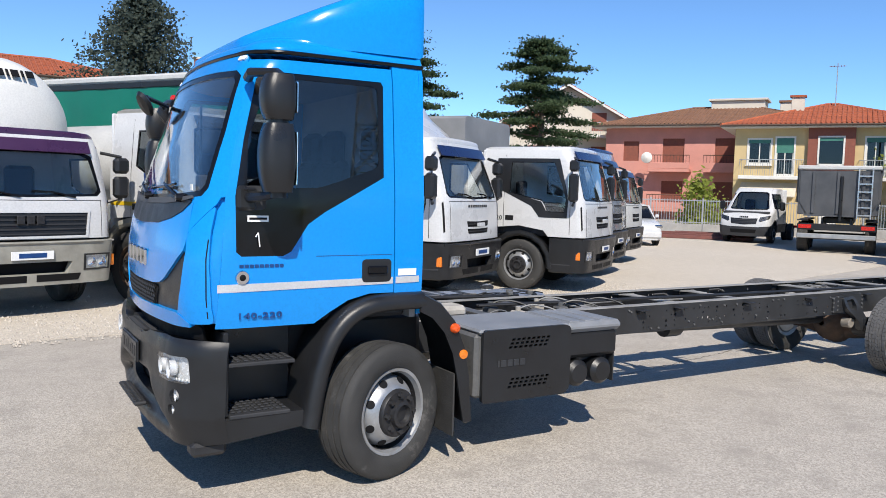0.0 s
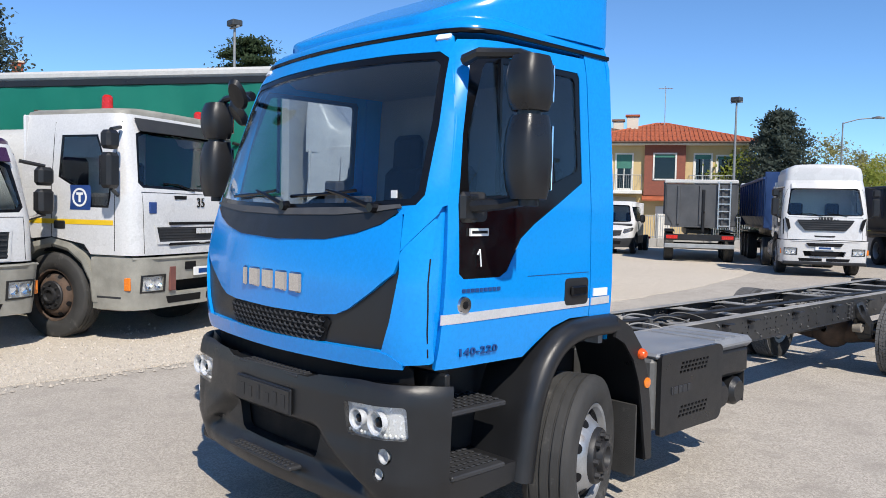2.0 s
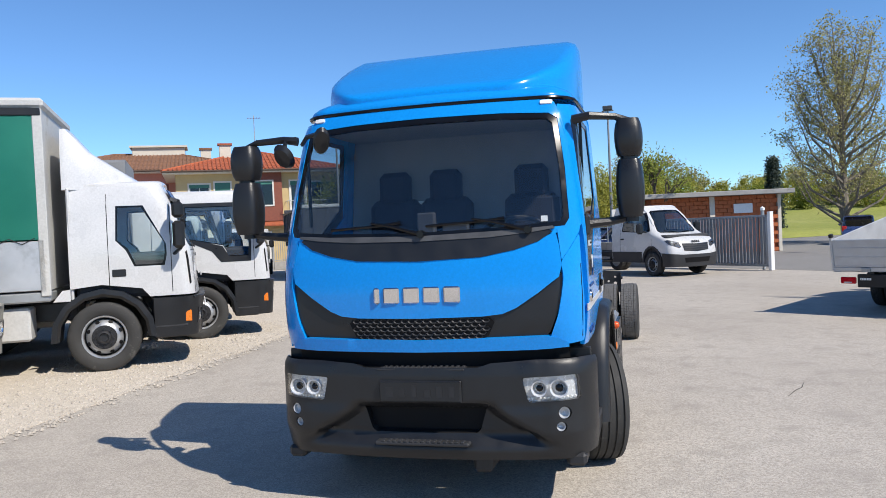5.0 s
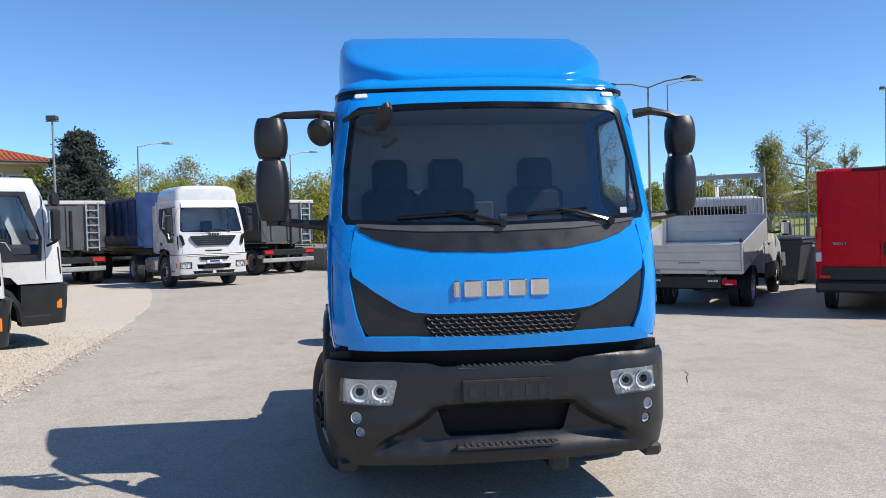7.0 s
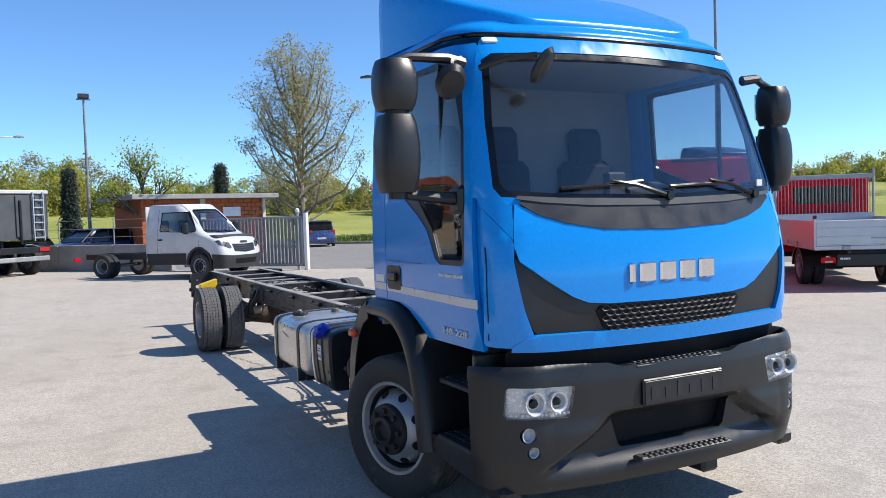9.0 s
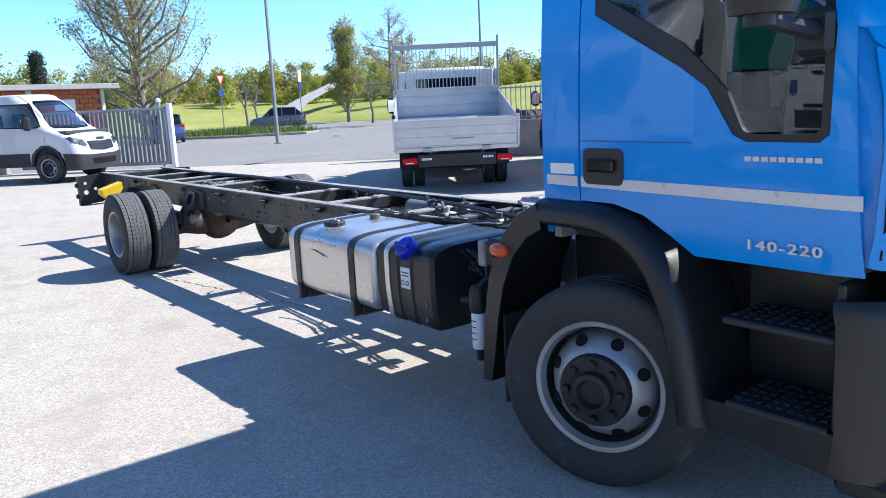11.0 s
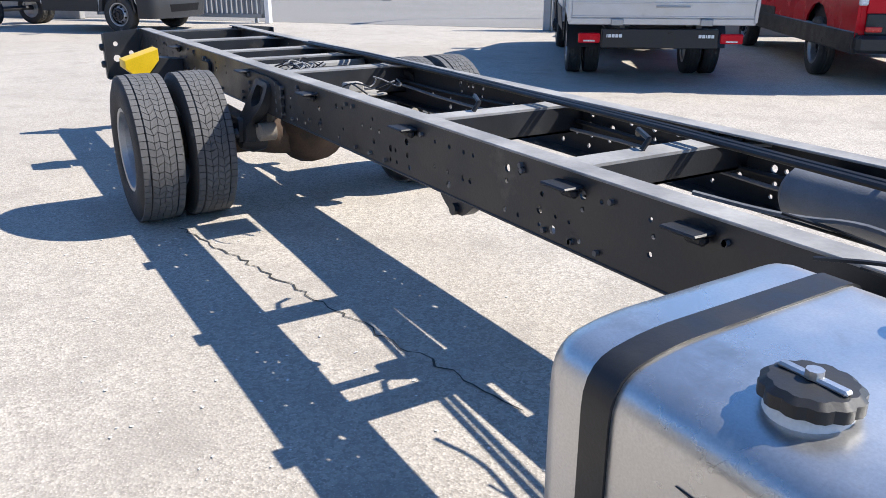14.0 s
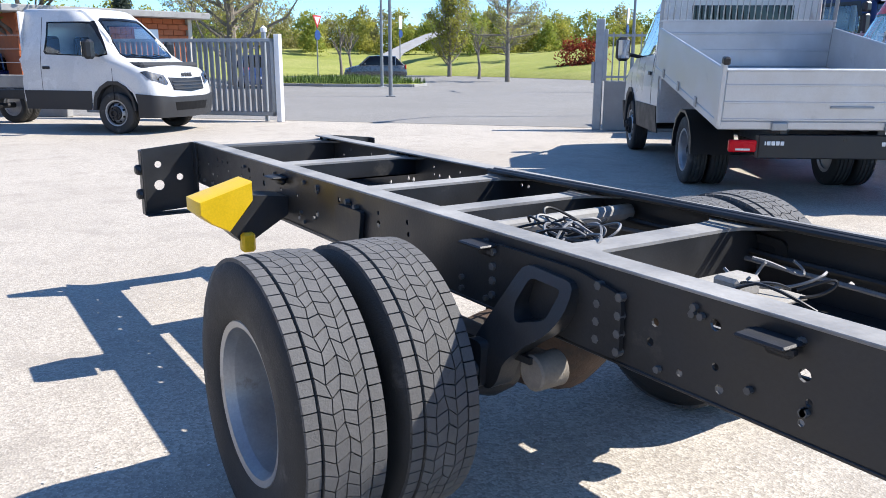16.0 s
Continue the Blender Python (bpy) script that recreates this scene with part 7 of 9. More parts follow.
    part("ram", Mesh().tube([(length + 0.06, 0.1, 1.1), (length + 0.06, 0.1, z1 - 0.2)], 0.05, 8), BLACK, t)
    return t


def light_van(name, label, m, paint, body="chassis", lower=None, wheelbase=3.6, maker="i####", group="", category="van", old=False, tip=0.0):
    """A bonneted light lorry: chassis cab, dropside, or panel van."""
    t = thing(name, label, category, m, group)
    lower = lower or GREYPL
    W = 0.98
    xs = [(0.3, -0.92), (0.55, -0.96), (0.8, -0.94), (1.0, -0.88), (1.13, -0.80), (1.24, -0.50), (1.32, -0.22), (1.7, 0.12), (2.05, 0.48), (2.2, 0.70)]
    ws = [(0.3, W - 0.04), (0.7, W), (1.1, W), (1.35, W - 0.02), (2.05, W - 0.16), (2.2, W - 0.2)]
    tall = body == "panel"
    xr = 5.0 + (wheelbase - 3.6) if tall else 1.95
    screen = [(0, 2.04), (0.52, 2.03), (0.60, 1.98), (0.76, 1.40), (0.70, 1.345), (0, 1.32)]
    side = [(0.52, 1.98), (1.42, 1.98), (1.46, 1.45), (1.42, 1.40), (0.25, 1.36), (0.10, 1.40)]
    arch = [(-0.47, 0.55), (-0.40, 0.74), (-0.2, 0.88), (0.0, 0.92), (0.2, 0.88), (0.40, 0.74), (0.47, 0.55)]
    if tall:
        ws = [(0.3, W - 0.02), (0.7, W), (1.35, W), (2.05, W - 0.07), (2.5, W - 0.14)]
        xs = xs[:-1] + [(2.25, 0.72), (2.45, 1.0), (2.55, 1.25)]
        screen[0:3] = [(0, 2.04), (0.60, 2.03), (0.70, 1.98)]
        arch = arch + [(x + wheelbase, z) for x, z in arch]
    z1 = 2.5 if tall else 2.16
    where, fy, fx = nose(t, xs, ws, 0.16, 0.3, 0.12, 0.55, z1, xr, paint, screen, side, SCREEN, TRIM, (0.0, 1.52), crown=0.06, arch=arch)
    # bumper, grille, lamps
    ring = [(-fx(-0.48, 0.3, 1), 0.30), (0, 0.28), (fx(-0.48, 0.3, 1), 0.30), (fx(-0.48, 0.6, 1), 0.72), (fy(0.55, 0.66), 0.66), (0, 0.66), (-fy(0.55, 0.66), 0.66), (-fx(-0.48, 0.6, 1), 0.72)]
    bp = part("bumper", Mesh().sheet([ring], on(where, 0.03), 0.08, 0.1), lower, t)
    part("bumper_core", Mesh().box(-0.8, -0.45, -0.85, 0.85, 0.3, 0.9, 0.05), INK, bp)
    g = part("grille", Mesh().sheet([[(fy(y, z), z) for y, z in mirrored([(0, 0.98), (0.52, 1.0), (0.48, 0.78), (0, 0.74)])]], on(where, 0.008), 0.02, 0.1), BLACK, t)
    for k in range(3):
        z = 0.80 + 0.06 * k
        part("slat", Mesh().sheet([[(fy(y, zz), zz) for y, zz in mirrored([(0, z + 0.012), (0.46, z + 0.012), (0.46, z - 0.012), (0, z - 0.012)])]], on(where, 0.018), 0.01, 0.2), GREYPL, g)
    part("air_slot", Mesh().sheet([[(fy(y, z), z) for y, z in mirrored([(0, 0.56), (0.5, 0.56), (0.46, 0.42), (0, 0.42)])]], on(where, 0.034), 0.01, 0.2), INK, bp)
    marks(maker, 0.10, Matrix.Translation((curve_at(xs, 1.05) - 0.02, 0, 1.05)) @ Euler((radians(70), 0, radians(-90))).to_matrix().to_4x4(), GREYPL, t, "front_emblem", 0.008, "", 1.1)
    for s in (1, -1):
        lp = [(s * fy(y, z), z) for y, z in ((0.56, 0.90), (0.60, 1.04), (0.90, 1.12), (0.955, 1.10), (0.92, 0.98), (0.62, 0.86))]
        lo = part("headlight", Mesh().sheet([lp], on(where, 0.004), 0.02, 0.08), HUB, t)
        part("lamp_eye", Mesh().lathe([(0, 0.05), (0.02, 0.03), (0.03, 0)], where(s * fy(0.72, 0.97), 0.97, 0.012), "x", 12), INK, lo)
        cov = part("lamp_cover", Mesh().sheet([lp], on(where, 0.014), 0.004, 0.08), LENS, lo)
        cov.visible_shadow = False
        hd = part("mirror_head", Mesh().box(0.20, 0.36, s * (W + 0.10), s * (W + 0.30), 1.32, 1.66, 0.05), BLACK, t)
        part("mirror_glass", Mesh().box(0.361, 0.366, s * (W + 0.12), s * (W + 0.28), 1.36, 1.62), MIRROR, hd)
        part("mirror_arm", Mesh().tube([(0.3, s * (W - 0.05), 1.38), (0.28, s * (W + 0.14), 1.42)], 0.03, 6), BLACK, t)
        part("door_handle", Mesh().box(1.32, 1.48, s * (W - 0.005), s * (W + 0.02), 1.14, 1.19, 0.008), BLACK, t)
        part("side_moulding", Mesh().sheet([[(fx(x, z, s), z) for x, z in ((0.52, 0.42), (min(xr, 1.95) - 0.02, 0.42), (min(xr, 1.95) - 0.02, 0.76), (0.46, 0.76))]], on(where, 0.012), 0.02, 0.15), lower, t)
        rings = []
        for k in range(8):
            a = math.pi * (1.0 - k / 7)
            rings.append([(0.43 * math.cos(a) * q, s * yy, 0.42 + 0.5 * math.sin(a) * q) for q, yy in ((0.93, W - 0.3), (0.93, W + 0.0), (1.06, W + 0.018), (1.06, W - 0.3))])
        part("wheel_arch", Mesh().loft(rings), lower, t)
        wheel(t, 0, s * (W - 0.12), 0.37, s, 0.37, 0.22, 0.21, 0.0, nuts=6, n=28)
        wheel(t, wheelbase, s * (W - 0.10), 0.37, s, 0.37, 0.2, 0.21, -0.13, nuts=6, n=28)
        if not tall:
            wheel(t, wheelbase, s * (W - 0.33), 0.37, s, 0.37, 0.2, 0.21, -0.13, hub=False, n=28)
    for y in (0.05, -0.55):
        p = [Vector(where(fy(yy, zz), zz, 0.015)) for yy, zz in ((y, 1.33), (y + 0.3, 1.37), (y + 0.5, 1.40))]
        part("wiper", Mesh().tube(p, 0.009, 5), TRIM, t)
    for ax in (0, wheelbase):
        part("axle", Mesh().tube([(ax, -0.8, 0.37), (ax, 0.8, 0.37)], 0.055, 8), HUB, t)
    if not tall:
        xe = wheelbase + (1.5 if body == "dropside" else 1.15)
        for s in (1, -1):
            part("frame_rail", Mesh().box(1.0, xe, s * 0.40, s * 0.47, 0.56, 0.74, 0.008), FRAME, t)
        for x in np.arange(1.9, xe, 0.8):
            part("crossmember", Mesh().box(x, x + 0.06, -0.4, 0.4, 0.60, 0.72), FRAME, t)
        for s in (1, -1):
            lm = part("tail_lamp", Mesh().box(xe, xe + 0.05, s * 0.68, s * 0.93, 0.52, 0.63, 0.012), RED, t)
            part("lamp_strip", Mesh().box(xe + 0.05, xe + 0.053, s * 0.74, s * 0.87, 0.535, 0.553), LAMPSIL, lm)
    if body == "dropside":
        # tipping bed, hinged at the rear of the subframe
        x0, x1, wd, zf, zt = 2.02, wheelbase + 1.55, 1.05, 0.84, 1.31
        hinge = Vector((x1 - 0.25, 0, 0.78))
        B = Matrix.Translation(hinge) @ Matrix.Rotation(radians(tip), 4, "Y") @ Matrix.Translation(-hinge)
        part("bed_floor", Mesh().box(x0, x1, -wd, wd, zf - 0.08, zf, 0.01, B), ALUPANEL, t)
        part("subframe", Mesh().box(x0, x1 - 0.2, -0.4, 0.4, 0.745, 0.77, 0.006), FRAME, t)
        for y in (0.36, -0.36):
            part("bed_beam", Mesh().box(x0 + 0.05, x1 - 0.2, y - 0.04, y + 0.04, 0.70 if tip else 0.765, zf - 0.08, 0.008, B), GALV, t)
        if tip:
            part("lift_ram", Mesh().tube([(x0 + 0.9, 0, 0.70), B @ Vector((x0 + 0.75, 0, 0.78))], 0.06, 12), CHROME, t)
        tg = part("tailgate", Mesh().box(x1 - 0.03, x1, -wd + 0.03, wd - 0.03, zf, zt, 0.008, B), ALUPANEL, t)
        for z in (zf + 0.015, zf + 0.17, zf + 0.325, zt - 0.015):
            part("tailgate_rib", Mesh().box(x1 - 0.002, x1 + 0.006, -wd + 0.03, wd - 0.03, z - 0.009, z + 0.009, 0.003, B), ALUPANEL, tg)
        part("tailgate_handle", Mesh().box(x1, x1 + 0.018, -0.08, 0.30, zf + 0.12, zf + 0.14, 0.004, B), GALV, tg)
        hb = part("headboard", Mesh().box(x0, x0 + 0.04, -wd, wd, zf, zt + 0.09, 0.008, B), ALUPANEL, t)
        for z in (zf + 0.2, zf + 0.4, zt + 0.08):
            part("headboard_rib", Mesh().box(x0 + 0.038, x0 + 0.05, -wd, wd, z - 0.012, z + 0.012, 0.004, B), ALUPANEL, hb)
        for s in (1, -1):
            bd = part("dropside_board", Mesh().box(x0 + 0.05, x1 - 0.10, s * (wd - 0.03), s * wd, zf, zt, 0.008, B), ALUPANEL, t)
            for x in (x0 + 0.5, x0 + 1.3, x0 + 2.1):
                part("hinge", Mesh().box(x, x + 0.07, s * wd, s * (wd + 0.014), zf - 0.05, zf + 0.05, 0.004, B), GALV, bd)
            part("rear_post", Mesh().box(x1 - 0.09, x1 + 0.012, s * (wd - 0.028), s * (wd + 0.012), zf - 0.05, zt + 0.05, 0.008, B), ALUPANEL, t)
            part("post_latch", Mesh().box(x1 - 0.06, x1 + 0.02, s * (wd - 0.045), s * (wd + 0.016), zt + 0.03, zt + 0.10, 0.012, B), BLACK, t)
            part("tailgate_hinge", Mesh().box(x1 - 0.02, x1 + 0.03, s * 0.5 - 0.07, s * 0.5 + 0.07, zf - 0.08, zf - 0.005, 0.008, B), GALV, tg)
            part("mudguard", Mesh().loft([[(wheelbase + 0.45 * math.cos(a) * q, s * yy, 0.37 + (0.44 if tip else 0.40) * math.sin(a) * q) for q, yy in ((0.95, 0.55), (0.95, 1.0), (1.02, 1.0), (1.02, 0.55))] for a in [math.pi * (1 - k / 7) for k in range(8)]]), BLACK, t)
        part("rear_beam", Mesh().box(x1 - 0.12, x1 - 0.02, -0.66, 0.66, 0.46, 0.68, 0.01), BLACK, t)
        marks(maker, 0.055, Matrix.Translation((x1 - 0.015, -0.52, 0.60)) @ Euler((radians(90), 0, radians(90))).to_matrix().to_4x4(), PAPER, t, "rear_emblem", 0.003)
        marks("##i##", 0.055, Matrix.Translation((x1 - 0.015, 0.52, 0.60)) @ Euler((radians(90), 0, radians(90))).to_matrix().to_4x4(), PAPER, t, "rear_emblem", 0.003)
        # guard of upright bars on the headboard
        zg = zt + 0.95
        gd = Mesh()
        for y in (-wd + 0.02, wd - 0.02):
            gd.tube([B @ Vector((x0 + 0.02, y, zf)), B @ Vector((x0 + 0.02, y, zg + 0.12))], 0.026, 6)
        gd.box(x0, x0 + 0.035, -wd, wd, zg - 0.10, zg, 0.006, B)
        grd = part("cab_guard", gd, GALV, t)
        for k in range(27):
            y = -wd + 0.09 + (2 * wd - 0.18) * k / 26
            part("guard_bar", Mesh().tube([B @ Vector((x0 + 0.02, y, zt + 0.07)), B @ Vector((x0 + 0.02, y, zg - 0.05))], 0.008, 5, False), GALV, grd)
        part("rear_window", Mesh().box(1.951, 1.958, -0.62, 0.62, 1.62, 2.0, 0.003), DARKGL, t)
    if tall:
        part("rear_door", Mesh().prism([(-W + 0.09, 0.86), (-0.005, 0.86), (-0.005, 2.46), (-W + 0.26, 2.46), (-W + 0.13, 1.9)], "x", xr, xr + 0.03), paint, t)
        part("rear_door", Mesh().prism([(W - 0.09, 0.86), (0.005, 0.86), (0.005, 2.46), (W - 0.26, 2.46), (W - 0.13, 1.9)], "x", xr, xr + 0.03), paint, t)
        part("roof_lip", Mesh().box(xr - 0.02, xr + 0.07, -0.42, 0.42, 2.47, 2.52, 0.015), BLACK, t)
        part("rear_bumper", Mesh().box(xr - 0.1, xr + 0.14, -W, W, 0.42, 0.62, 0.04), lower, t)
        part("lower_panel", Mesh().box(xr + 0.005, xr + 0.034, -W + 0.1, W - 0.1, 0.62, 0.855, 0.01), lower, t)
        part("door_lock", Mesh().box(xr + 0.03, xr + 0.05, 0.05, 0.12, 1.05, 1.25, 0.01), BLACK, t)
        for s in (1, -1):
            part("tail_lamp", Mesh().box(xr - 0.02, xr + 0.03, s * (W - 0.10), s * (W + 0.005), 1.12, 1.55, 0.015), AMBERRED, t)
            part("reverse_lamp", Mesh().box(xr - 0.02, xr + 0.03, s * (W - 0.10), s * (W + 0.005), 0.94, 1.11, 0.015), LAMPSIL, t)
            part("bumper_reflector", Mesh().box(xr + 0.12, xr + 0.15, s * (W - 0.24), s * (W - 0.06), 0.66, 0.72, 0.01), AMBERRED, t)
            part("door_pressing", Mesh().prism(soften([(s * 0.10, 1.50), (s * 0.74, 1.50), (s * 0.68, 2.25), (s * 0.10, 2.25)], 0.05), "x", xr + 0.028, xr + 0.036), paint, t)
            part("sill", Mesh().box(0.6, xr, s * (W - 0.06), s * (W + 0.01), 0.40, 0.66, 0.02), lower, t)
        marks(maker, 0.08, Matrix.Translation((xr + 0.036, 0.55, 1.25)) @ Euler((radians(90), 0, radians(90))).to_matrix().to_4x4(), CHROME, t, "rear_emblem", 0.004)
        marks("##i##", 0.065, Matrix.Translation((xr + 0.036, -0.62, 1.25)) @ Euler((radians(90), 0, radians(90))).to_matrix().to_4x4(), CHROME, t, "rear_emblem", 0.004)
    return t


def car(name, label, m, paint, length=3.9, h=1.5, group="", wagon=True):
    """A small hatchback: lofted body with a glasshouse."""
    t = thing(name, label, "car", m, group)
    W = 0.84
    def half(w, z0, z1):
        return [(-w, z0 + 0.1), (-w * 1.0, (z0 + z1) / 2), (-w * 0.95, z1 - 0.05), (-w * 0.8, z1), (w * 0.8, z1), (w * 0.95, z1 - 0.05), (w, (z0 + z1) / 2), (w, z0 + 0.1), (w * 0.9, z0), (-w * 0.9, z0)]
    L = length
    rings = [[(x, y, z) for y, z in half(w, 0.22, z1)] for x, w, z1 in ((0, 0.62, 0.62), (0.08, 0.76, 0.74), (0.4, 0.82, 0.84), (0.95, W, 0.95), (1.6, W, 0.97), (L - 0.5, W, 0.98), (L - 0.1, 0.80, 0.95), (L, 0.74, 0.82))]
    part("body", Mesh().loft(rings), paint, t, sharp=50)
    rg = [[(x, -w, 0.93), (x, -w * 0.98, zt - 0.15 if zt > 1.2 else 0.95), (x, -w * 0.86, zt), (x, w * 0.86, zt), (x, w * 0.98, zt - 0.15 if zt > 1.2 else 0.95), (x, w, 0.93)] for x, w, zt in ((0.95, 0.74, 0.97), (1.65, 0.72, h - 0.04), (2.2, 0.72, h), (L - 0.75, 0.71, h - 0.05), (L - 0.12, 0.70, 0.98))]
    part("glasshouse", Mesh().loft(rg), TRIM, t, sharp=40)
    part("roof", Mesh().loft([[(x, -0.64, z), (x, -0.5, z + 0.03), (x, 0.5, z + 0.03), (x, 0.64, z), (x, 0.6, z - 0.03), (x, -0.6, z - 0.03)] for x, z in ((1.6, h - 0.03), (2.2, h + 0.005), (L - 0.7, h - 0.03))]), paint, t)
    for s in (1, -1):
        for x in (1.62, 2.35, L - 0.75):
            part("pillar", Mesh().tube([(x + (-0.62 if x < 1.7 else 0), s * 0.745, 0.94), (x, s * 0.66, h - 0.04)], 0.035, 6), paint, t)
        part("headlight", Mesh().box(0.04, 0.25, s * 0.5, s * 0.78, 0.62, 0.76, 0.04), CHROME, t)
        part("tail_lamp", Mesh().box(L - 0.12, L - 0.01, s * 0.56, s * 0.79, 0.70, 0.98, 0.03), AMBERRED, t)
        for x in (0.75, L - 0.7):
            wheel(t, x, s * 0.74, 0.30, s, 0.30, 0.18, 0.19, 0.0, nuts=5, n=20)
        part("mirror_head", Mesh().box(1.25, 1.37, s * 0.84, s * 0.98, 0.98, 1.10, 0.03), paint, t)
    part("rear_bumper", Mesh().box(L - 0.15, L + 0.05, -0.78, 0.78, 0.3, 0.55, 0.05), paint, t)
    part("front_bumper", Mesh().box(-0.05, 0.2, -0.74, 0.74, 0.28, 0.52, 0.05), paint, t)
    part("plate", Mesh().box(L + 0.05, L + 0.055, -0.25, 0.25, 0.45, 0.55), PAPER, t)
    return t


def tarp_body(t):
    """Grey tarpaulin box body behind a cab."""
    part("body_floor", Mesh().box(1.25, 7.2, -1.25, 1.25, 1.05, 1.2, 0.02), GALV, t)
    part("tarpaulin", Mesh().loft([[(x, y, z) for y, z in ((-1.25, 1.2), (-1.26 - 0.015 * math.sin(x * 5), 2.4), (-1.25, 3.50), (-1.15, 3.56), (1.15, 3.56), (1.25, 3.50), (1.26 + 0.015 * math.sin(x * 5), 2.4), (1.25, 1.2))] for x in np.arange(1.25, 7.3, 0.2)]), material("grey_tarpaulin", (0.27, 0.275, 0.28), 0.6, dark=0.75, scale=1.5, bump=0.1, stain=(0.15, 0.15, 0.15), stain_scale=1.2, stain_cut=0.6), t)


curtain_lorry()
site_lorry()
silo_lorry()
tarp_body(tractor("white_box_lorry", "white lorry with dark window panel and grey tarpaulin body", placed(7.34, 7.0, AZ) @ Matrix.Scale(0.9, 4), WHITE, "420", top=2.85))
tractor("silver_tractor_unit", "silver-grey lorry cab with dark blue roof and visor", placed(9.5, 8.9, AZ) @ Matrix.Scale(0.9, 4), SILVERP, top=3.0, roofmat=NAVY, maker="")
tractor("old_white_lorry", "older white lorry cab parked in the row", placed(12.4, 11.2, AZ) @ Matrix.Scale(0.85, 4), DIRTY, top=2.8, maker="")


def sleeper_tractor():
    """Tall white sleeper cab: domed roof with a skylight, trapezoid grille, white bumper with two slots."""
    t = tractor("white_sleeper_tractor", "tall white sleeper tractor unit coupled to a blue tipper", placed(21.2, 6.1, -149) @ Matrix.Scale(0.95, 4), WHITE, top=2.92, visor=WHITE, bump=WHITE, crown=0.50, slots=((1.20, 1.24, 0.30),), maker="")
    xf = -1.42
    me = Mesh().prism(soften([(-0.80, 1.72), (0.80, 1.72), (0.70, 1.56), (0.56, 1.40), (-0.56, 1.40), (-0.70, 1.56)], 0.04), "x", xf - 0.035, xf + 0.02)
    gr = part("grille", me, BLACK, t, "wide tapered black grille")
    for k in range(4):
        z, w = 1.44 + 0.068 * k, 0.55 + 0.06 * k
        part("slat", Mesh().box(xf - 0.05, xf - 0.03, -w, w, z, z + 0.022, 0.006), GREYPL, gr)
    marks("i####", 0.12, Matrix.Translation((xf - 0.035, 0, 1.77)) @ Euler((radians(90), 0, radians(-90))).to_matrix().to_4x4(), GREYPL, t, "front_emblem", 0.012)
    for z, w in ((0.97, 0.52), (0.70, 0.42)):
        part("bumper_slot", Mesh().prism(soften([(-w, z + 0.05), (w, z + 0.05), (w - 0.08, z - 0.05), (-w + 0.08, z - 0.05)], 0.02), "x", xf - 0.095, xf - 0.06), INK, t)
    part("lower_lip", Mesh().box(xf - 0.10, xf + 0.2, -1.16, 1.16, 0.36, 0.46, 0.03), BLACK, t)
    for s in (1, -1):
        part("corner_vent", Mesh().prism([(s * 1.02, 1.72), (s * 1.12, 1.78), (s * 1.02, 1.40), (s * 0.96, 1.46)], "x", xf + 0.0, xf + 0.10), INK, t)
        part("roof_seam", Mesh().tube([(-0.70, s * 1.03, 3.08), (-0.2, s * 1.06, 3.11), (0.6, s * 1.06, 3.11)], 0.012, 5), GREYPL, t)
    part("skylight", Mesh().box(-0.62, -0.12, -0.36, 0.36, -0.02, 0.03, 0.01, Matrix.Translation((-0.12, 0, 3.375)) @ Euler((0, radians(-9), 0)).to_matrix().to_4x4()), TRIM, t)


sleeper_tractor()
tipper_trailer("blue_tipper_trailer", "dark blue ribbed tipping trailer behind a white tractor", placed(23.4, 7.42, -149), TIPBLUE, 8.5, 2.95, "tipping trailers")
tipper_trailer("grey_tipper_trailer", "grey steel tipping trailer parked by the low wall", placed(32.9, 8.95, 39), TIPGREY, 8.5, 2.8, "tipping trailers")
tipper_trailer("grey_tipper_trailer", "grey steel tipping trailer with ladder, seen from behind", placed(29.95, 15.1, 31), TIPGREY, 8.4, 2.8, "tipping trailers")
light_van("white_pickup_van", "white light lorry cab standing on gravel before a fence", placed(25.0, 16.0, -156), WHITE, "chassis", GREYPL, 3.4)
light_van("white_chassis_van", "white light chassis cab with dark grey bumper", placed(20.17, -1.94, -139), WHITE, "chassis", GREYPL, 3.75)
light_van("white_dropside_van", "white light lorry with slightly tipped aluminium dropside bed and barred guard", placed(12.32, -8.12, -36.5), WHITE, "dropside", GREYPL, 3.45, tip=9.0)
light_van("red_panel_van", "red panel van with dark lower body, backed to the yard", placed(10.73, -11.09, -38), RED, "panel", BLACK, 3.9)
light_van("red_dropside_van", "red light lorry with open bed beside the red van", placed(9.33, -14.09, -38), RED, "dropside", RED, 3.9)
tractor("navy_lorry", "tall navy blue lorry cab parked beyond the red vans", placed(15.5, -18.0, 170), NAVY, top=3.3, fairing=0.4, maker="", visor=NAVY)

# ---- fences, walls, lamps, buildings ----
PLASTER_Y = material("ochre_plaster", (0.62, 0.47, 0.24), 0.9, dark=0.88, scale=1.0, fine=60, bump=0.2, stain=(0.50, 0.40, 0.25), stain_scale=0.6, stain_cut=0.6)
PLASTER_P = material("pink_plaster", (0.66, 0.30, 0.24), 0.9, dark=0.88, scale=1.0, fine=60, bump=0.2, stain=(0.56, 0.29, 0.24), stain_scale=0.6, stain_cut=0.6)
PLASTER_W = material("cream_plaster", (0.66, 0.60, 0.50), 0.9, dark=0.9, scale=1.0, fine=60, bump=0.2)
BRICKRED = material("brick_brown", (0.27, 0.09, 0.06), 0.9, dark=0.8, scale=6, fine=40, bump=0.3)
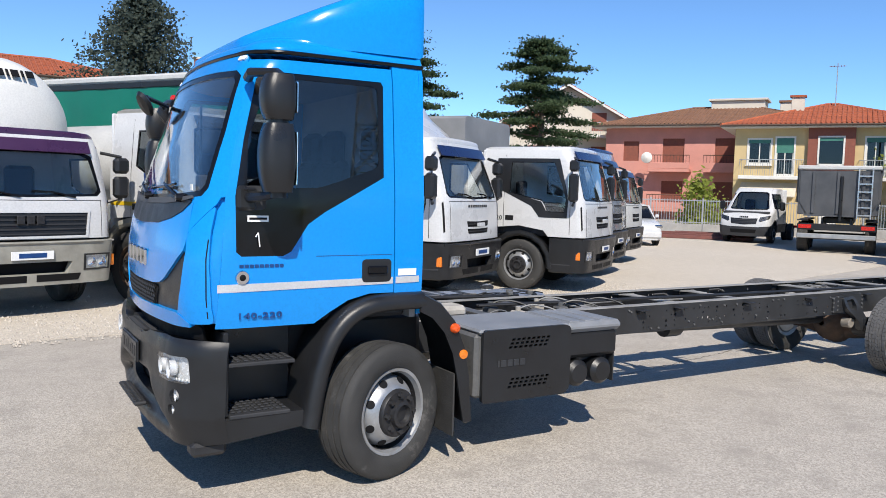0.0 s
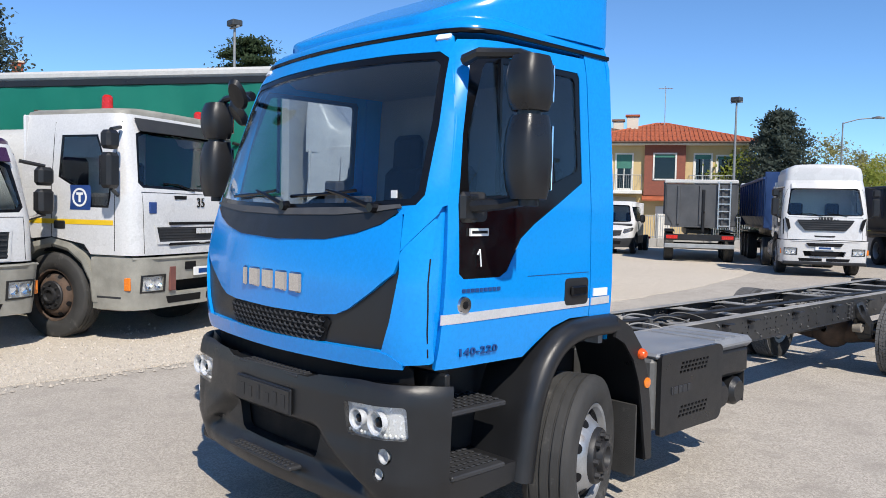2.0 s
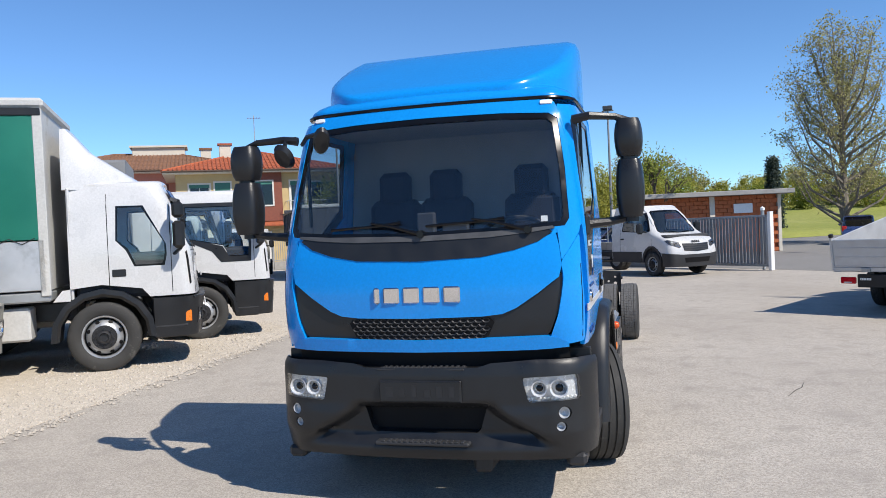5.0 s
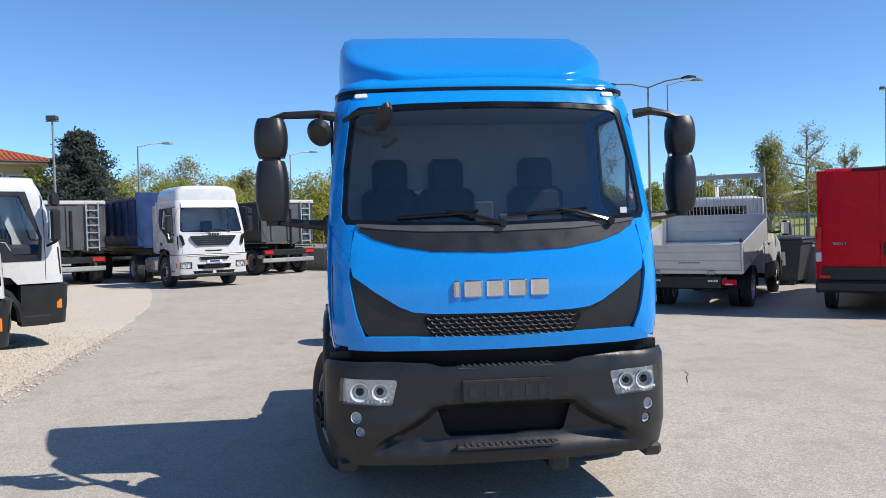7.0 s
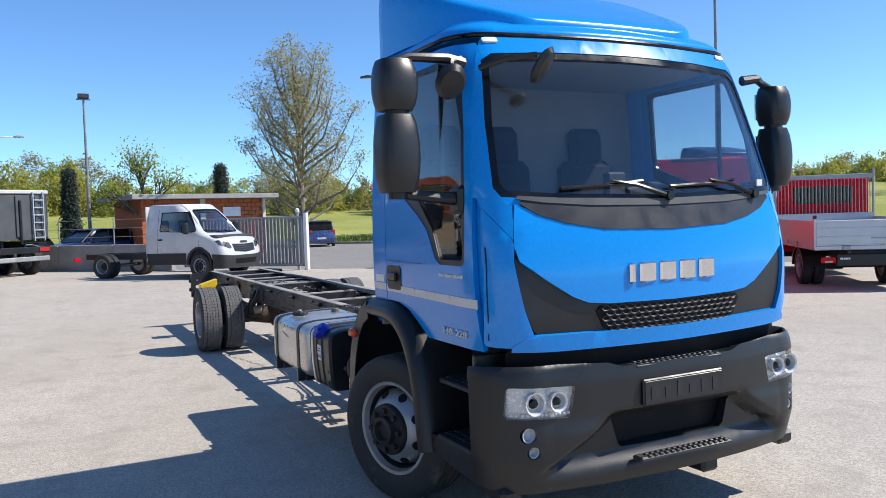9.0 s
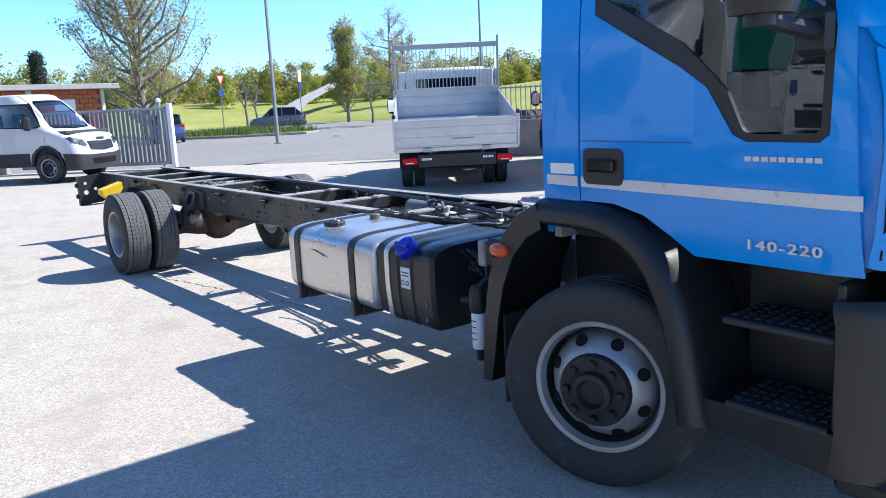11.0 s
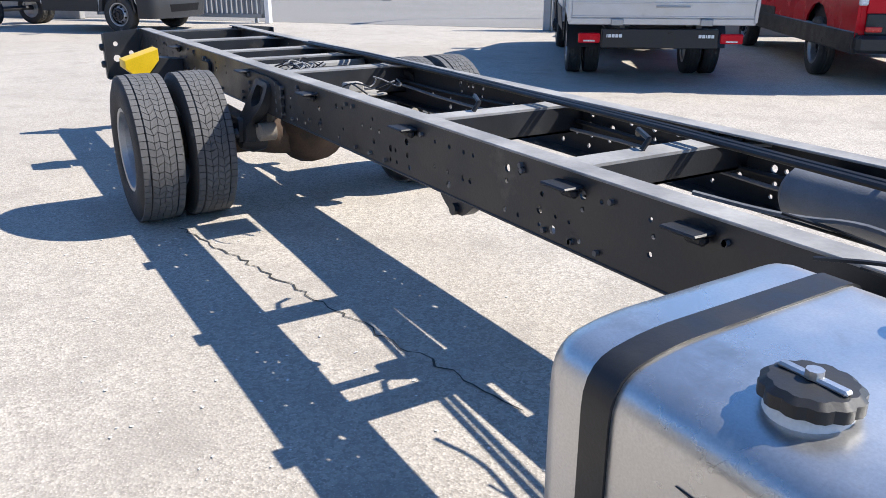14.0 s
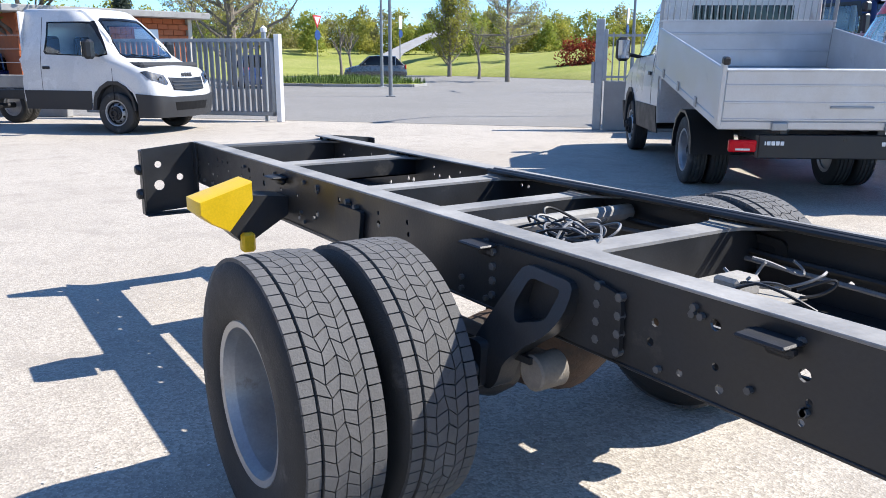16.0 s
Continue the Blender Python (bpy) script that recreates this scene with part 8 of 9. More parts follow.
BRICKHUT = material("hut_brick_orange", (0.50, 0.14, 0.05), 0.9, dark=0.8, scale=5, fine=50, bump=0.3)
TILES = material("roof_tiles_red", (0.50, 0.13, 0.055), 0.9, dark=0.7, scale=3, fine=30, bump=0.3, rnd=0.3)
TILESB = material("roof_tiles_brown", (0.30, 0.15, 0.085), 0.9, dark=0.7, scale=3, fine=30, bump=0.3, rnd=0.3)
EAVE = material("eave_white", (0.74, 0.72, 0.66), 0.7, dark=0.9, scale=3, bump=0.1)
SHUTTER = material("shutter_green", (0.05, 0.20, 0.15), 0.6, dark=0.8, scale=5, bump=0.1)
AWNING = material("awning_cream", (0.66, 0.58, 0.44), 0.8, dark=0.9, scale=4, bump=0.1)
POLE = material("lamp_pole_steel", (0.30, 0.31, 0.31), 0.55, 0.4, dark=0.8, scale=6, bump=0.05)
SIGNRED = material("sign_red", (0.55, 0.02, 0.02), 0.4, dark=0.9, bump=0.0)
BIN = material("bin_dark", (0.05, 0.055, 0.06), 0.5, dark=0.8, bump=0.1)


def between(ax, ay, bx, by):
    """A frame whose local x runs from a to b on the ground and whose local -y looks out in front."""
    return Matrix.Translation((ax, ay, 0)) @ Matrix.Rotation(math.atan2(by - ay, bx - ax), 4, "Z"), math.dist((ax, ay), (bx, by))


def hip_roof(t, L, D, z, rise, over, tiles, flat=0.0):
    """A hipped roof of overlapping tile courses above white eaves."""
    part("eave", Mesh().box(-over, L + over, -over, D + over, z, z + 0.16, 0.02), EAVE, t)
    me = Mesh()
    n = 11
    run = (D + 2 * over) / 2
    for k in range(n):
        a, b = k / n, (k + 1.12) / n
        z0, z1 = z + 0.17 + rise * a + 0.03, z + 0.17 + rise * min(1, b)
        o0, o1 = over + 0.08 - run * a, over + 0.08 - run * min(1, b)
        c0 = [(-o0, -o0), (L + o0, -o0), (L + o0, D + o0), (-o0, D + o0)]
        c1 = [(-o1, -o1), (L + o1, -o1), (L + o1, D + o1), (-o1, D + o1)]
        me.loft([[(x, y, z0 - 0.04) for x, y in c0], [(x, y, z0) for x, y in c0], [(x, y, z1) for x, y in c1]], caps=True)
    r = part("roof", me, tiles, t, smooth=False)
    rd = Mesh().tube([(run - over, D / 2, z + rise + 0.2), (L - run + over, D / 2, z + rise + 0.2)], 0.11, 6)
    for x0, y0, x1 in ((-over, -over, run - over), (L + over, -over, L - run + over), (-over, D + over, run - over), (L + over, D + over, L - run + over)):
        rd.tube([(x0, y0, z + 0.2), (x1, D / 2, z + rise + 0.2)], 0.10, 6)
    part("ridge", rd, tiles, r)
    # half-round tile rows down the front slope
    rows = Mesh()
    m = int((L + 2 * over) / 0.28)
    for k in range(m):
        x = -over + (L + 2 * over) * (k + 0.5) / m
        reach = min(run, x + over, L + over - x)
        if reach > 0.4:
            rows.tube([(x, -over - 0.03, z + 0.22), (x, -over + reach, z + 0.22 + rise * reach / run)], 0.06, 5, False)
    tagged(part("roof_tiling", rows, tiles, r), kind="stuff")
    part("gutter", Mesh().tube([(-over, -over - 0.1, z + 0.14), (L + over, -over - 0.1, z + 0.14)], 0.07, 6), RUST, t)


def window(t, x, z, w, h, shut=0.0, door=False):
    """A window in the wall y = 0 with frame, panes, sill and roller shutter."""
    wn = part("window", Mesh().sheet([[(x - w / 2 - 0.1, z - 0.1), (x + w / 2 + 0.1, z - 0.1), (x + w / 2 + 0.1, z + h + 0.1), (x - w / 2 - 0.1, z + h + 0.1)], [(x - w / 2, z), (x + w / 2, z), (x + w / 2, z + h), (x - w / 2, z + h)]], lambda u, v, o: (u, -0.05 - o, v), 0.1, 2.0), EAVE, t)
    part("reveal", Mesh().box(x - w / 2, x + w / 2, 0.10, 0.12, z, z + h), INK, wn)
    fr = Mesh()
    for xx in (x - w / 2 + 0.03, x, x + w / 2 - 0.03):
        fr.box(xx - 0.03, xx + 0.03, 0.02, 0.06, z, z + h)
    for zz in (z + 0.03, z + h - 0.03):
        fr.box(x - w / 2, x + w / 2, 0.02, 0.06, zz - 0.03, zz + 0.03)
    part("window_frame", fr, EAVE, wn)
    part("pane", Mesh().box(x - w / 2, x + w / 2, 0.035, 0.045, z, z + h), DARKGL, wn)
    part("curtain", Mesh().box(x - w / 2, x + w / 2, 0.07, 0.08, z, z + h), PAPER, wn)
    if shut:
        part("shutter", Mesh().box(x - w / 2, x + w / 2, -0.01, 0.015, z + h * (1 - shut), z + h), SHUTTER, wn)
    if not door:
        part("sill", Mesh().box(x - w / 2 - 0.15, x + w / 2 + 0.15, -0.16, 0.0, z - 0.16, z - 0.1, 0.01), EAVE, wn)


def wall_with_holes(t, L, z0, z1, holes, mt, y=0.0, x0=0.0, name="wall"):
    loops = [[(x0, z0), (x0 + L, z0), (x0 + L, z1), (x0, z1)]] + [[(x - w / 2, z), (x + w / 2, z), (x + w / 2, z + h), (x - w / 2, z + h)] for x, z, w, h in holes]
    return part(name, Mesh().sheet(loops, lambda u, v, o: (u, y - o, v), 0.30, 5.0), mt, t, smooth=False)


def balcony(t, x0, x1, z, depth=1.1, mt=None):
    b = part("balcony", Mesh().box(x0, x1, -depth, -0.002, z - 0.22, z, 0.02), mt or EAVE, t)
    rl = Mesh().tube([(x0 + 0.05, -0.03, z + 1.0), (x0 + 0.05, -depth + 0.05, z + 1.0), (x1 - 0.05, -depth + 0.05, z + 1.0), (x1 - 0.05, -0.03, z + 1.0)], 0.025, 5)
    n = int((x1 - x0) / 0.14)
    for k in range(n + 1):
        x = x0 + 0.05 + (x1 - x0 - 0.1) * k / n
        part("baluster", Mesh().tube([(x, -depth + 0.05, z), (x, -depth + 0.05, z + 1.0)], 0.011, 4), GALV, b)
    part("railing", rl, GALV, b)


def yellow_house():
    m, L = between(40.1, 29.3, 45.9, 20.2)
    t = thing("yellow_house", "ochre two-storey house with brown bay, balconies and red tiled roof", "house", m)
    D, z = 10.0, 6.2
    ups = [(1.5, 4.0, 1.3, 1.5, 0.15), (3.0, 3.3, 1.0, 2.3, 0.4), (8.0, 3.3, 1.0, 2.3, 0.12), (9.6, 4.0, 1.4, 1.5, 0.12)]
    wall_with_holes(t, L, 0, z, [(x, zz, w, h) for x, zz, w, h, _ in ups] + [(1.8, 0.0, 2.6, 2.5)], PLASTER_Y)
    for x, zz, w, h, sh in ups:
        window(t, x, zz, w, h, sh, h > 2)
    part("side_wall", Mesh().box(0, 0.3, 0.31, D, 0, z), PLASTER_Y, t)
    part("side_wall", Mesh().box(L - 0.3, L, 0.31, D, 0, z), PLASTER_Y, t)
    part("back_wall", Mesh().box(0.31, L - 0.31, D - 0.3, D, 0, z), PLASTER_Y, t)
    bay = part("brick_bay", Mesh().sheet([[(4.3, 2.9), (6.9, 2.9), (6.9, z), (4.3, z)], [(4.95, 4.0), (6.25, 4.0), (6.25, 5.6), (4.95, 5.6)]], lambda u, v, o: (u, -0.32 - o, v), 0.3, 5.0), BRICKRED, t, smooth=False)
    wn = part("window", Mesh().box(4.85, 6.35, -0.36, -0.34, 3.9, 4.0).box(4.85, 6.35, -0.36, -0.34, 5.6, 5.7).box(4.85, 4.95, -0.36, -0.34, 3.9, 5.7).box(6.25, 6.35, -0.36, -0.34, 3.9, 5.7), EAVE, t)
    part("pane", Mesh().box(4.95, 6.25, -0.25, -0.24, 4.0, 5.6), DARKGL, wn)
    part("curtain", Mesh().box(4.95, 6.25, -0.2, -0.19, 4.0, 5.6), PAPER, wn)
    part("shutter", Mesh().box(4.95, 6.25, -0.3, -0.28, 5.4, 5.6), SHUTTER, wn)
    part("bay_skirt_roof", Mesh().loft([[(4.2, -0.75, 2.55), (7.0, -0.75, 2.55), (7.0, 0, 2.9), (4.2, 0, 2.9)], [(4.2, -0.75, 2.63), (7.0, -0.75, 2.63), (7.0, 0, 2.98), (4.2, 0, 2.98)]]), TILES, t)
    balcony(t, 0.4, 4.2, 3.2)
    balcony(t, 7.1, L - 0.1, 3.2)
    part("awning", Mesh().loft([[(0.5, -1.6, 1.9), (3.8, -1.6, 1.9), (3.8, -0.05, 2.75), (0.5, -0.05, 2.75)], [(0.5, -1.62, 1.95), (3.8, -1.62, 1.95), (3.8, -0.05, 2.80), (0.5, -0.05, 2.80)]]), AWNING, t)
    part("garage_door", Mesh().box(0.5, 3.1, 0.1, 0.15, 0, 2.5), WOOD, t)
    part("entrance_door", Mesh().box(5.1, 6.1, -0.06, -0.01, 0, 2.2, 0.01), EAVE, t)
    hip_roof(t, L, D, z, 1.75, 0.8, TILES)
    ch = part("chimney", Mesh().box(3.0, 3.8, 3.2, 3.8, z + 1.0, z + 2.3, 0.02), PLASTER_W, t)
    part("chimney_cap", Mesh().box(2.9, 3.9, 3.1, 3.9, z + 2.3, z + 2.42), TILES, ch)
    an = Mesh().tube([(5.6, 4.5, z + 1.5), (5.6, 4.5, z + 4.6)], 0.03, 5)
    for k in range(5):
        an.tube([(5.2 + 0.2 * k, 4.2, z + 4.4), (5.2 + 0.2 * k, 4.8, z + 4.4)], 0.018, 4)
    an.tube([(5.1, 4.5, z + 4.4), (6.1, 4.5, z + 4.4)], 0.02, 4)
    part("roof_aerial", an, GALV, t)


def pink_house():
    m, L = between(40.6, 42.0, 49.0, 28.6)
    t = thing("pink_house", "pink plastered house with balconies and brown tiled roof", "house", m)
    D, z = 11.0, 6.9
    ops = [(2.0, 4.4, 1.2, 1.5, 0.0), (5.2, 3.9, 1.6, 2.2, 0), (9.0, 3.9, 1.6, 2.2, 0), (12.5, 4.4, 1.2, 1.5, 0), (2.0, 1.2, 1.2, 1.4, 0), (5.2, 0.9, 1.6, 2.0, 0), (9.0, 0.9, 1.6, 2.0, 0)]
    wall_with_holes(t, L, 0, z, [(x, zz, w, h) for x, zz, w, h, _ in ops], PLASTER_P)
    for x, zz, w, h, sh in ops:
        part("window", Mesh().box(x - w / 2, x + w / 2, 0.12, 0.16, zz, zz + h), BRICKRED, t, "brown louvred shutter window")
    part("side_wall", Mesh().box(0, 0.3, 0.31, D, 0, z), PLASTER_P, t)
    part("side_wall", Mesh().box(L - 0.3, L, 0.31, D, 0, z), PLASTER_P, t)
    part("back_wall", Mesh().box(0.31, L - 0.31, D - 0.3, D, 0, z), PLASTER_P, t)
    for x0, x1, zz in ((3.6, 6.6, 3.8), (7.6, 10.6, 3.8), (3.6, 6.6, 0.85)):
        b = part("balcony", Mesh().box(x0, x1, -1.2, -0.002, zz - 0.25, zz, 0.02).box(x0, x1, -1.2, -1.1, zz, zz + 0.45, 0.02), PLASTER_P, t)
        rl = Mesh().tube([(x0, -1.15, zz + 1.0), (x1, -1.15, zz + 1.0)], 0.03, 5)
        for k in range(14):
            part("baluster", Mesh().tube([(x0 + (x1 - x0) * k / 13, -1.15, zz + 0.4), (x0 + (x1 - x0) * k / 13, -1.15, zz + 1.0)], 0.014, 4), RUST, b)
        part("railing", rl, RUST, b)
    part("satellite_dish", Mesh().lathe([(0, 0.0), (0.06, 0.25), (0.16, 0.42)], (3.5, -1.4, 4.6), "y", 14), EAVE, t)
    hip_roof(t, L, D, z, 1.8, 0.9, TILESB)
    part("roof_turret", Mesh().box(7.0, 11.0, 5.0, 7.5, z + 1.6, z + 2.5, 0.02).box(6.8, 11.2, 4.8, 7.7, z + 2.5, z + 2.65), PLASTER_W, t)
    ch = part("chimney", Mesh().box(12.2, 13.0, 3.5, 4.2, z + 0.9, z + 2.1, 0.02), PLASTER_W, t)
    part("chimney_cap", Mesh().box(12.1, 13.1, 3.4, 4.3, z + 2.1, z + 2.25), TILESB, ch)


def gable_house():
    m, L = between(37.0, 50.0, 44.5, 44.0)
    t = thing("cream_gable_house", "cream gable-fronted house with red tiled roof behind a cedar", "house", m)
    D, z = 10, 8.0
    front_ = [(0, 0), (L, 0), (L, z), (L / 2, z + 2.6), (0, z)]
    part("wall", Mesh().prism(front_, "y", 0, D), PLASTER_W, t)
    for s, (xa, za, xb, zb) in enumerate(((-0.9, z - 0.5, L / 2, z + 2.75), (L + 0.9, z - 0.5, L / 2, z + 2.75))):
        me = Mesh()
        for k in range(10):
            f0, f1 = k / 10, (k + 1.1) / 10
            me.loft([[(xa + (xb - xa) * f, y, za + (zb - za) * f + h) for y in (-0.7, D + 0.7)] + [(xa + (xb - xa) * f, y, za + (zb - za) * f + h + 0.09) for y in (D + 0.7, -0.7)] for f, h in ((f0, 0.05), (min(1, f1), 0.0))])
        r = part("roof", me, TILES, t, smooth=False)
        part("verge", Mesh().loft([[(xa, -0.75, za - 0.15), (xa, -0.75, za + 0.05), (xa, -0.6, za + 0.05), (xa, -0.6, za - 0.15)], [(xb, -0.75, zb - 0.15), (xb, -0.75, zb + 0.05), (xb, -0.6, zb + 0.05), (xb, -0.6, zb - 0.15)]]), EAVE, r)
    for zz in (1.2, 4.2, 7.0):
        for x in (2.2, L - 2.2):
            part("window", Mesh().box(x - 0.6, x + 0.6, -0.03, -0.005, zz, zz + 1.5, 0.01), BRICKRED, t)
    for zz in (3.8, 6.6):
        balcony(t, L - 4.0, L + 0.2, zz)


def far_house(x, y, az, L, D, z, label):
    t = thing("tiled_house", label, "house", pose(x, y, 0, 0, 0, az))
    part("wall", Mesh().box(0, L, 0, D, 0, z), PLASTER_W, t)
    hip_roof(t, L, D, z, 1.6, 0.7, TILES)
    ch = part("chimney", Mesh().box(2.0, 2.6, 2.0, 2.6, z + 0.8, z + 2.1, 0.02), TILES, t)
    part("chimney_cap", Mesh().box(1.9, 2.7, 1.9, 2.7, z + 2.1, z + 2.22), PLASTER_W, ch)
    for k in range(3):
        part("window", Mesh().box(1.5 + 3 * k, 2.7 + 3 * k, -0.03, -0.004, z - 2.2, z - 0.8, 0.01), SHUTTER, t)


yellow_house()
pink_house()
gable_house()
far_house(-6.0, 44.0, 0, 13, 10, 7.2, "plain house with a red tiled roof behind the lorries")
far_house(8.5, 50.0, -20, 12, 10, 8.2, "cream house with a red tiled roof and chimney far behind")


def grey_shed():
    t = thing("warehouse_block", "plain grey concrete warehouse block behind the lorries", "warehouse", pose(-14.5, 33, 0))
    part("wall", Mesh().box(0, 12, 0, 14, 0, 7.0, 0.02), CONCRETE, t)
    part("roof", Mesh().box(-0.3, 12.3, -0.3, 14.3, 7.0, 7.35, 0.05), TILESB, t)


grey_shed()


def brick_hut():
    m = Matrix.Translation((38.4, -6.1, 0)) @ Matrix.Rotation(radians(104), 4, "Z")
    t = thing("brick_hut", "low orange brick hut with flat overhanging roof", "hut", m)
    L, D, z = 6.0, 3.6, 2.75
    # local x runs along the wall that faces the yard (local +y side)
    for i in range(14):
        zz = 0.02 + i * 0.195
        for j in range(15):
            x0 = j * 0.4 + (0.2 if i % 2 else 0)
            x1 = min(x0 + 0.385, L)
            if x1 - x0 > 0.05:
                part("brick", Mesh().box(x0, x1, D - 0.12, D, zz, zz + 0.18, 0.008), BRICKHUT, t)
    part("wall", Mesh().box(0.02, L - 0.02, 0.02, D - 0.13, 0, z), BRICKHUT, t)
    part("corner_pier", Mesh().box(-0.16, 0.0, 0, D + 0.02, 0, z, 0.01), PLASTER_W, t)
    part("corner_pier", Mesh().box(3.0, 3.25, D, D + 0.05, 0, z, 0.01), PLASTER_W, t)
    part("roof_slab", Mesh().box(-0.6, L + 0.6, -0.6, D + 0.6, z, z + 0.22, 0.02), CONCRETE, t)
    part("notice", Mesh().box(1.2, 2.1, D + 0.01, D + 0.03, 1.9, 2.35, 0.005), PAPER, t)


brick_hut()


def street_lamp(x, y, h, az, label, arms=1, reach=1.6, group="street lamps"):
    t = thing("street_lamp", label, "street lamp", pose(x, y, 0, 0, 0, az), group)
    part("pole", Mesh().tube([(0, 0, 0), (0, 0, h * 0.5), (0, 0, h)], [0.08, 0.06, 0.04], 10), POLE, t)
    part("base_plate", Mesh().box(-0.18, 0.18, -0.18, 0.18, 0, 0.04, 0.01), POLE, t)
    for k in range(arms):
        s = 1 if k == 0 else -1
        part("arm", Mesh().tube([(0, 0, h - 0.05), (s * reach * 0.5, 0, h + 0.18), (s * reach, 0, h + 0.25)], 0.035, 6), POLE, t)
        hd = part("lamp_head", Mesh().loft([[(s * (reach + x0), -w, h + 0.2), (s * (reach + x0), w, h + 0.2), (s * (reach + x0), w * 0.7, h + 0.2 + q), (s * (reach + x0), -w * 0.7, h + 0.2 + q)] for x0, w, q in ((-0.1, 0.06, 0.08), (0.2, 0.14, 0.14), (0.55, 0.10, 0.08))]), BIN, t)
        part("lamp_glass", Mesh().box(s * (reach + 0.0), s * (reach + 0.5), -0.1, 0.1, h + 0.185, h + 0.197), LENS, hd)
    return t


def flood_pole(x, y, h, label):
    t = thing("flood_light_pole", label, "street lamp", pose(x, y, 0), "flood light poles")
    part("pole", Mesh().tube([(0, 0, 0), (0, 0, h)], [0.09, 0.045], 10), POLE, t)
    part("lamp_head", Mesh().box(-0.2, 0.2, -0.24, 0.24, h, h + 0.22, 0.03), BIN, t)
    part("bracket", Mesh().box(-0.05, 0.05, -0.3, 0.3, h - 0.06, h, 0.01), POLE, t)


flood_pole(35.8, 0.87, 7.5, "slim grey pole with a floodlight on top")
flood_pole(34.0, 15.2, 7.3, "slim grey floodlight pole near the yellow house")
flood_pole(11.0, 23.0, 8.2, "slim pale floodlight pole behind the lorries")
street_lamp(39.0, -17.4, 9.7, -90, "tall grey street lamp on the grass island")
street_lamp(45.0, 14.2, 7.2, -60, "grey street lamp beyond the yard wall")
street_lamp(52.0, 5.5, 7.2, -60, "grey street lamp beyond the yard wall")
street_lamp(30.0, -12.8, 8.0, 60, "double-armed grey street lamp by the road", 2)
street_lamp(28.5, -23.6, 7.6, -30, "grey street lamp beyond the parked vans")
street_lamp(15.8, -18.0, 11.0, 120, "tall slim street lamp behind the red vans")


def low_wall(ax, ay, bx, by, h, label, fence=0.9, wires=False):
    m, L = between(ax, ay, bx, by)
    t = thing("yard_wall", label, "wall", m, kind="structure")
    n = max(1, int(L / 2.5))
    for k in range(n):
        part("wall_panel", Mesh().box(L * k / n + 0.01, L * (k + 1) / n - 0.01, -0.1, 0.1, 0, h, 0.015), CONCRETE, t)
    if wires:
        for k in range(n + 1):
            part("post", Mesh().tube([(L * k / n, 0, h), (L * k / n, 0, h + fence)], 0.022, 6), GALV, t)
        for q in (0.3, 0.62, 0.95):
            part("fence_wire", Mesh().tube([(0, 0, h + fence * q), (L, 0, h + fence * q)], 0.006, 4), GALV, t)
    elif fence:
        pk = Mesh()
        for k in range(int(L / 0.13)):
            pk.box(k * 0.13, k * 0.13 + 0.025, -0.012, 0.012, h, h + fence)
        pk.box(0, L, -0.02, 0.02, h + fence - 0.08, h + fence - 0.04).box(0, L, -0.02, 0.02, h + 0.05, h + 0.09)
        part("picket_rail", pk, GALV, t)
        for k in range(n + 1):
            part("post", Mesh().box(L * k / n - 0.04, L * k / n + 0.04, -0.04, 0.04, h, h + fence + 0.06, 0.008), GALV, t)


low_wall(24.6, -1.2, 46, 18, 0.95, "low stained concrete yard wall with thin posts and wires", 0.95, True)
low_wall(15.6, -9.4, 11.9, -12.75, 0.95, "low stained concrete yard wall with thin metal fence", 0.9)
low_wall(18.5, 29.0, 36.5, 15.5, 0.45, "low wall with pale metal picket fence", 1.2)


# darker galvanised steel for the gate slats, their shade put into the colour
GATEGREY = material("shaded_galvanised", (0.25, 0.26, 0.275), 0.5, 0.3, dark=0.75, scale=3, fine=60, bump=0.05)


def slide_gate():
    m, L = between(20.8, -4.75, 24.2, -1.5)
    t = thing("sliding_gate", "grey galvanised sliding gate of vertical slats, standing open", "gate", m)
    fr = Mesh().box(0, L, -0.03, 0.03, 0.12, 0.22, 0.01).box(0, L, -0.03, 0.03, 1.68, 1.76, 0.01).box(0, 0.08, -0.03, 0.03, 0.12, 1.76, 0.01).box(L - 0.08, L, -0.03, 0.03, 0.12, 1.76, 0.01)
    part("gate_frame", fr, GALV, t)
    n = 34
    for k in range(n):
        x = 0.12 + (L - 0.24) * k / (n - 1)
        part("slat", Mesh().box(x - 0.042, x + 0.036, -0.035, 0.035, 0.2, 1.7, 0.008), GATEGREY, t)
    part("post", Mesh().box(-0.16, -0.04, -0.08, 0.08, 0, 1.85, 0.01), PAPER, t, "white gate post")
    part("post", Mesh().box(0.22, 0.30, -0.14, -0.05, 0, 1.9, 0.01), GALV, t)
    part("post_cap", Mesh().lathe([(1.88, 0.0), (1.9, 0.07), (1.98, 0.07), (2.03, 0.0)], (0.26, -0.1, 0), "z", 10), PAPER, t)
    p = thing("gate_post", "grey steel catch post of the yard gate", "gate post", pose(15.7, -9.35, 0, 0, 0, 42))
    part("post", Mesh().box(-0.08, 0.08, -0.08, 0.08, 0, 2.1, 0.01), GALV, p)
    part("catch", Mesh().box(0.08, 0.14, -0.1, 0.1, 0.9, 1.3, 0.01), GALV, p)


slide_gate()


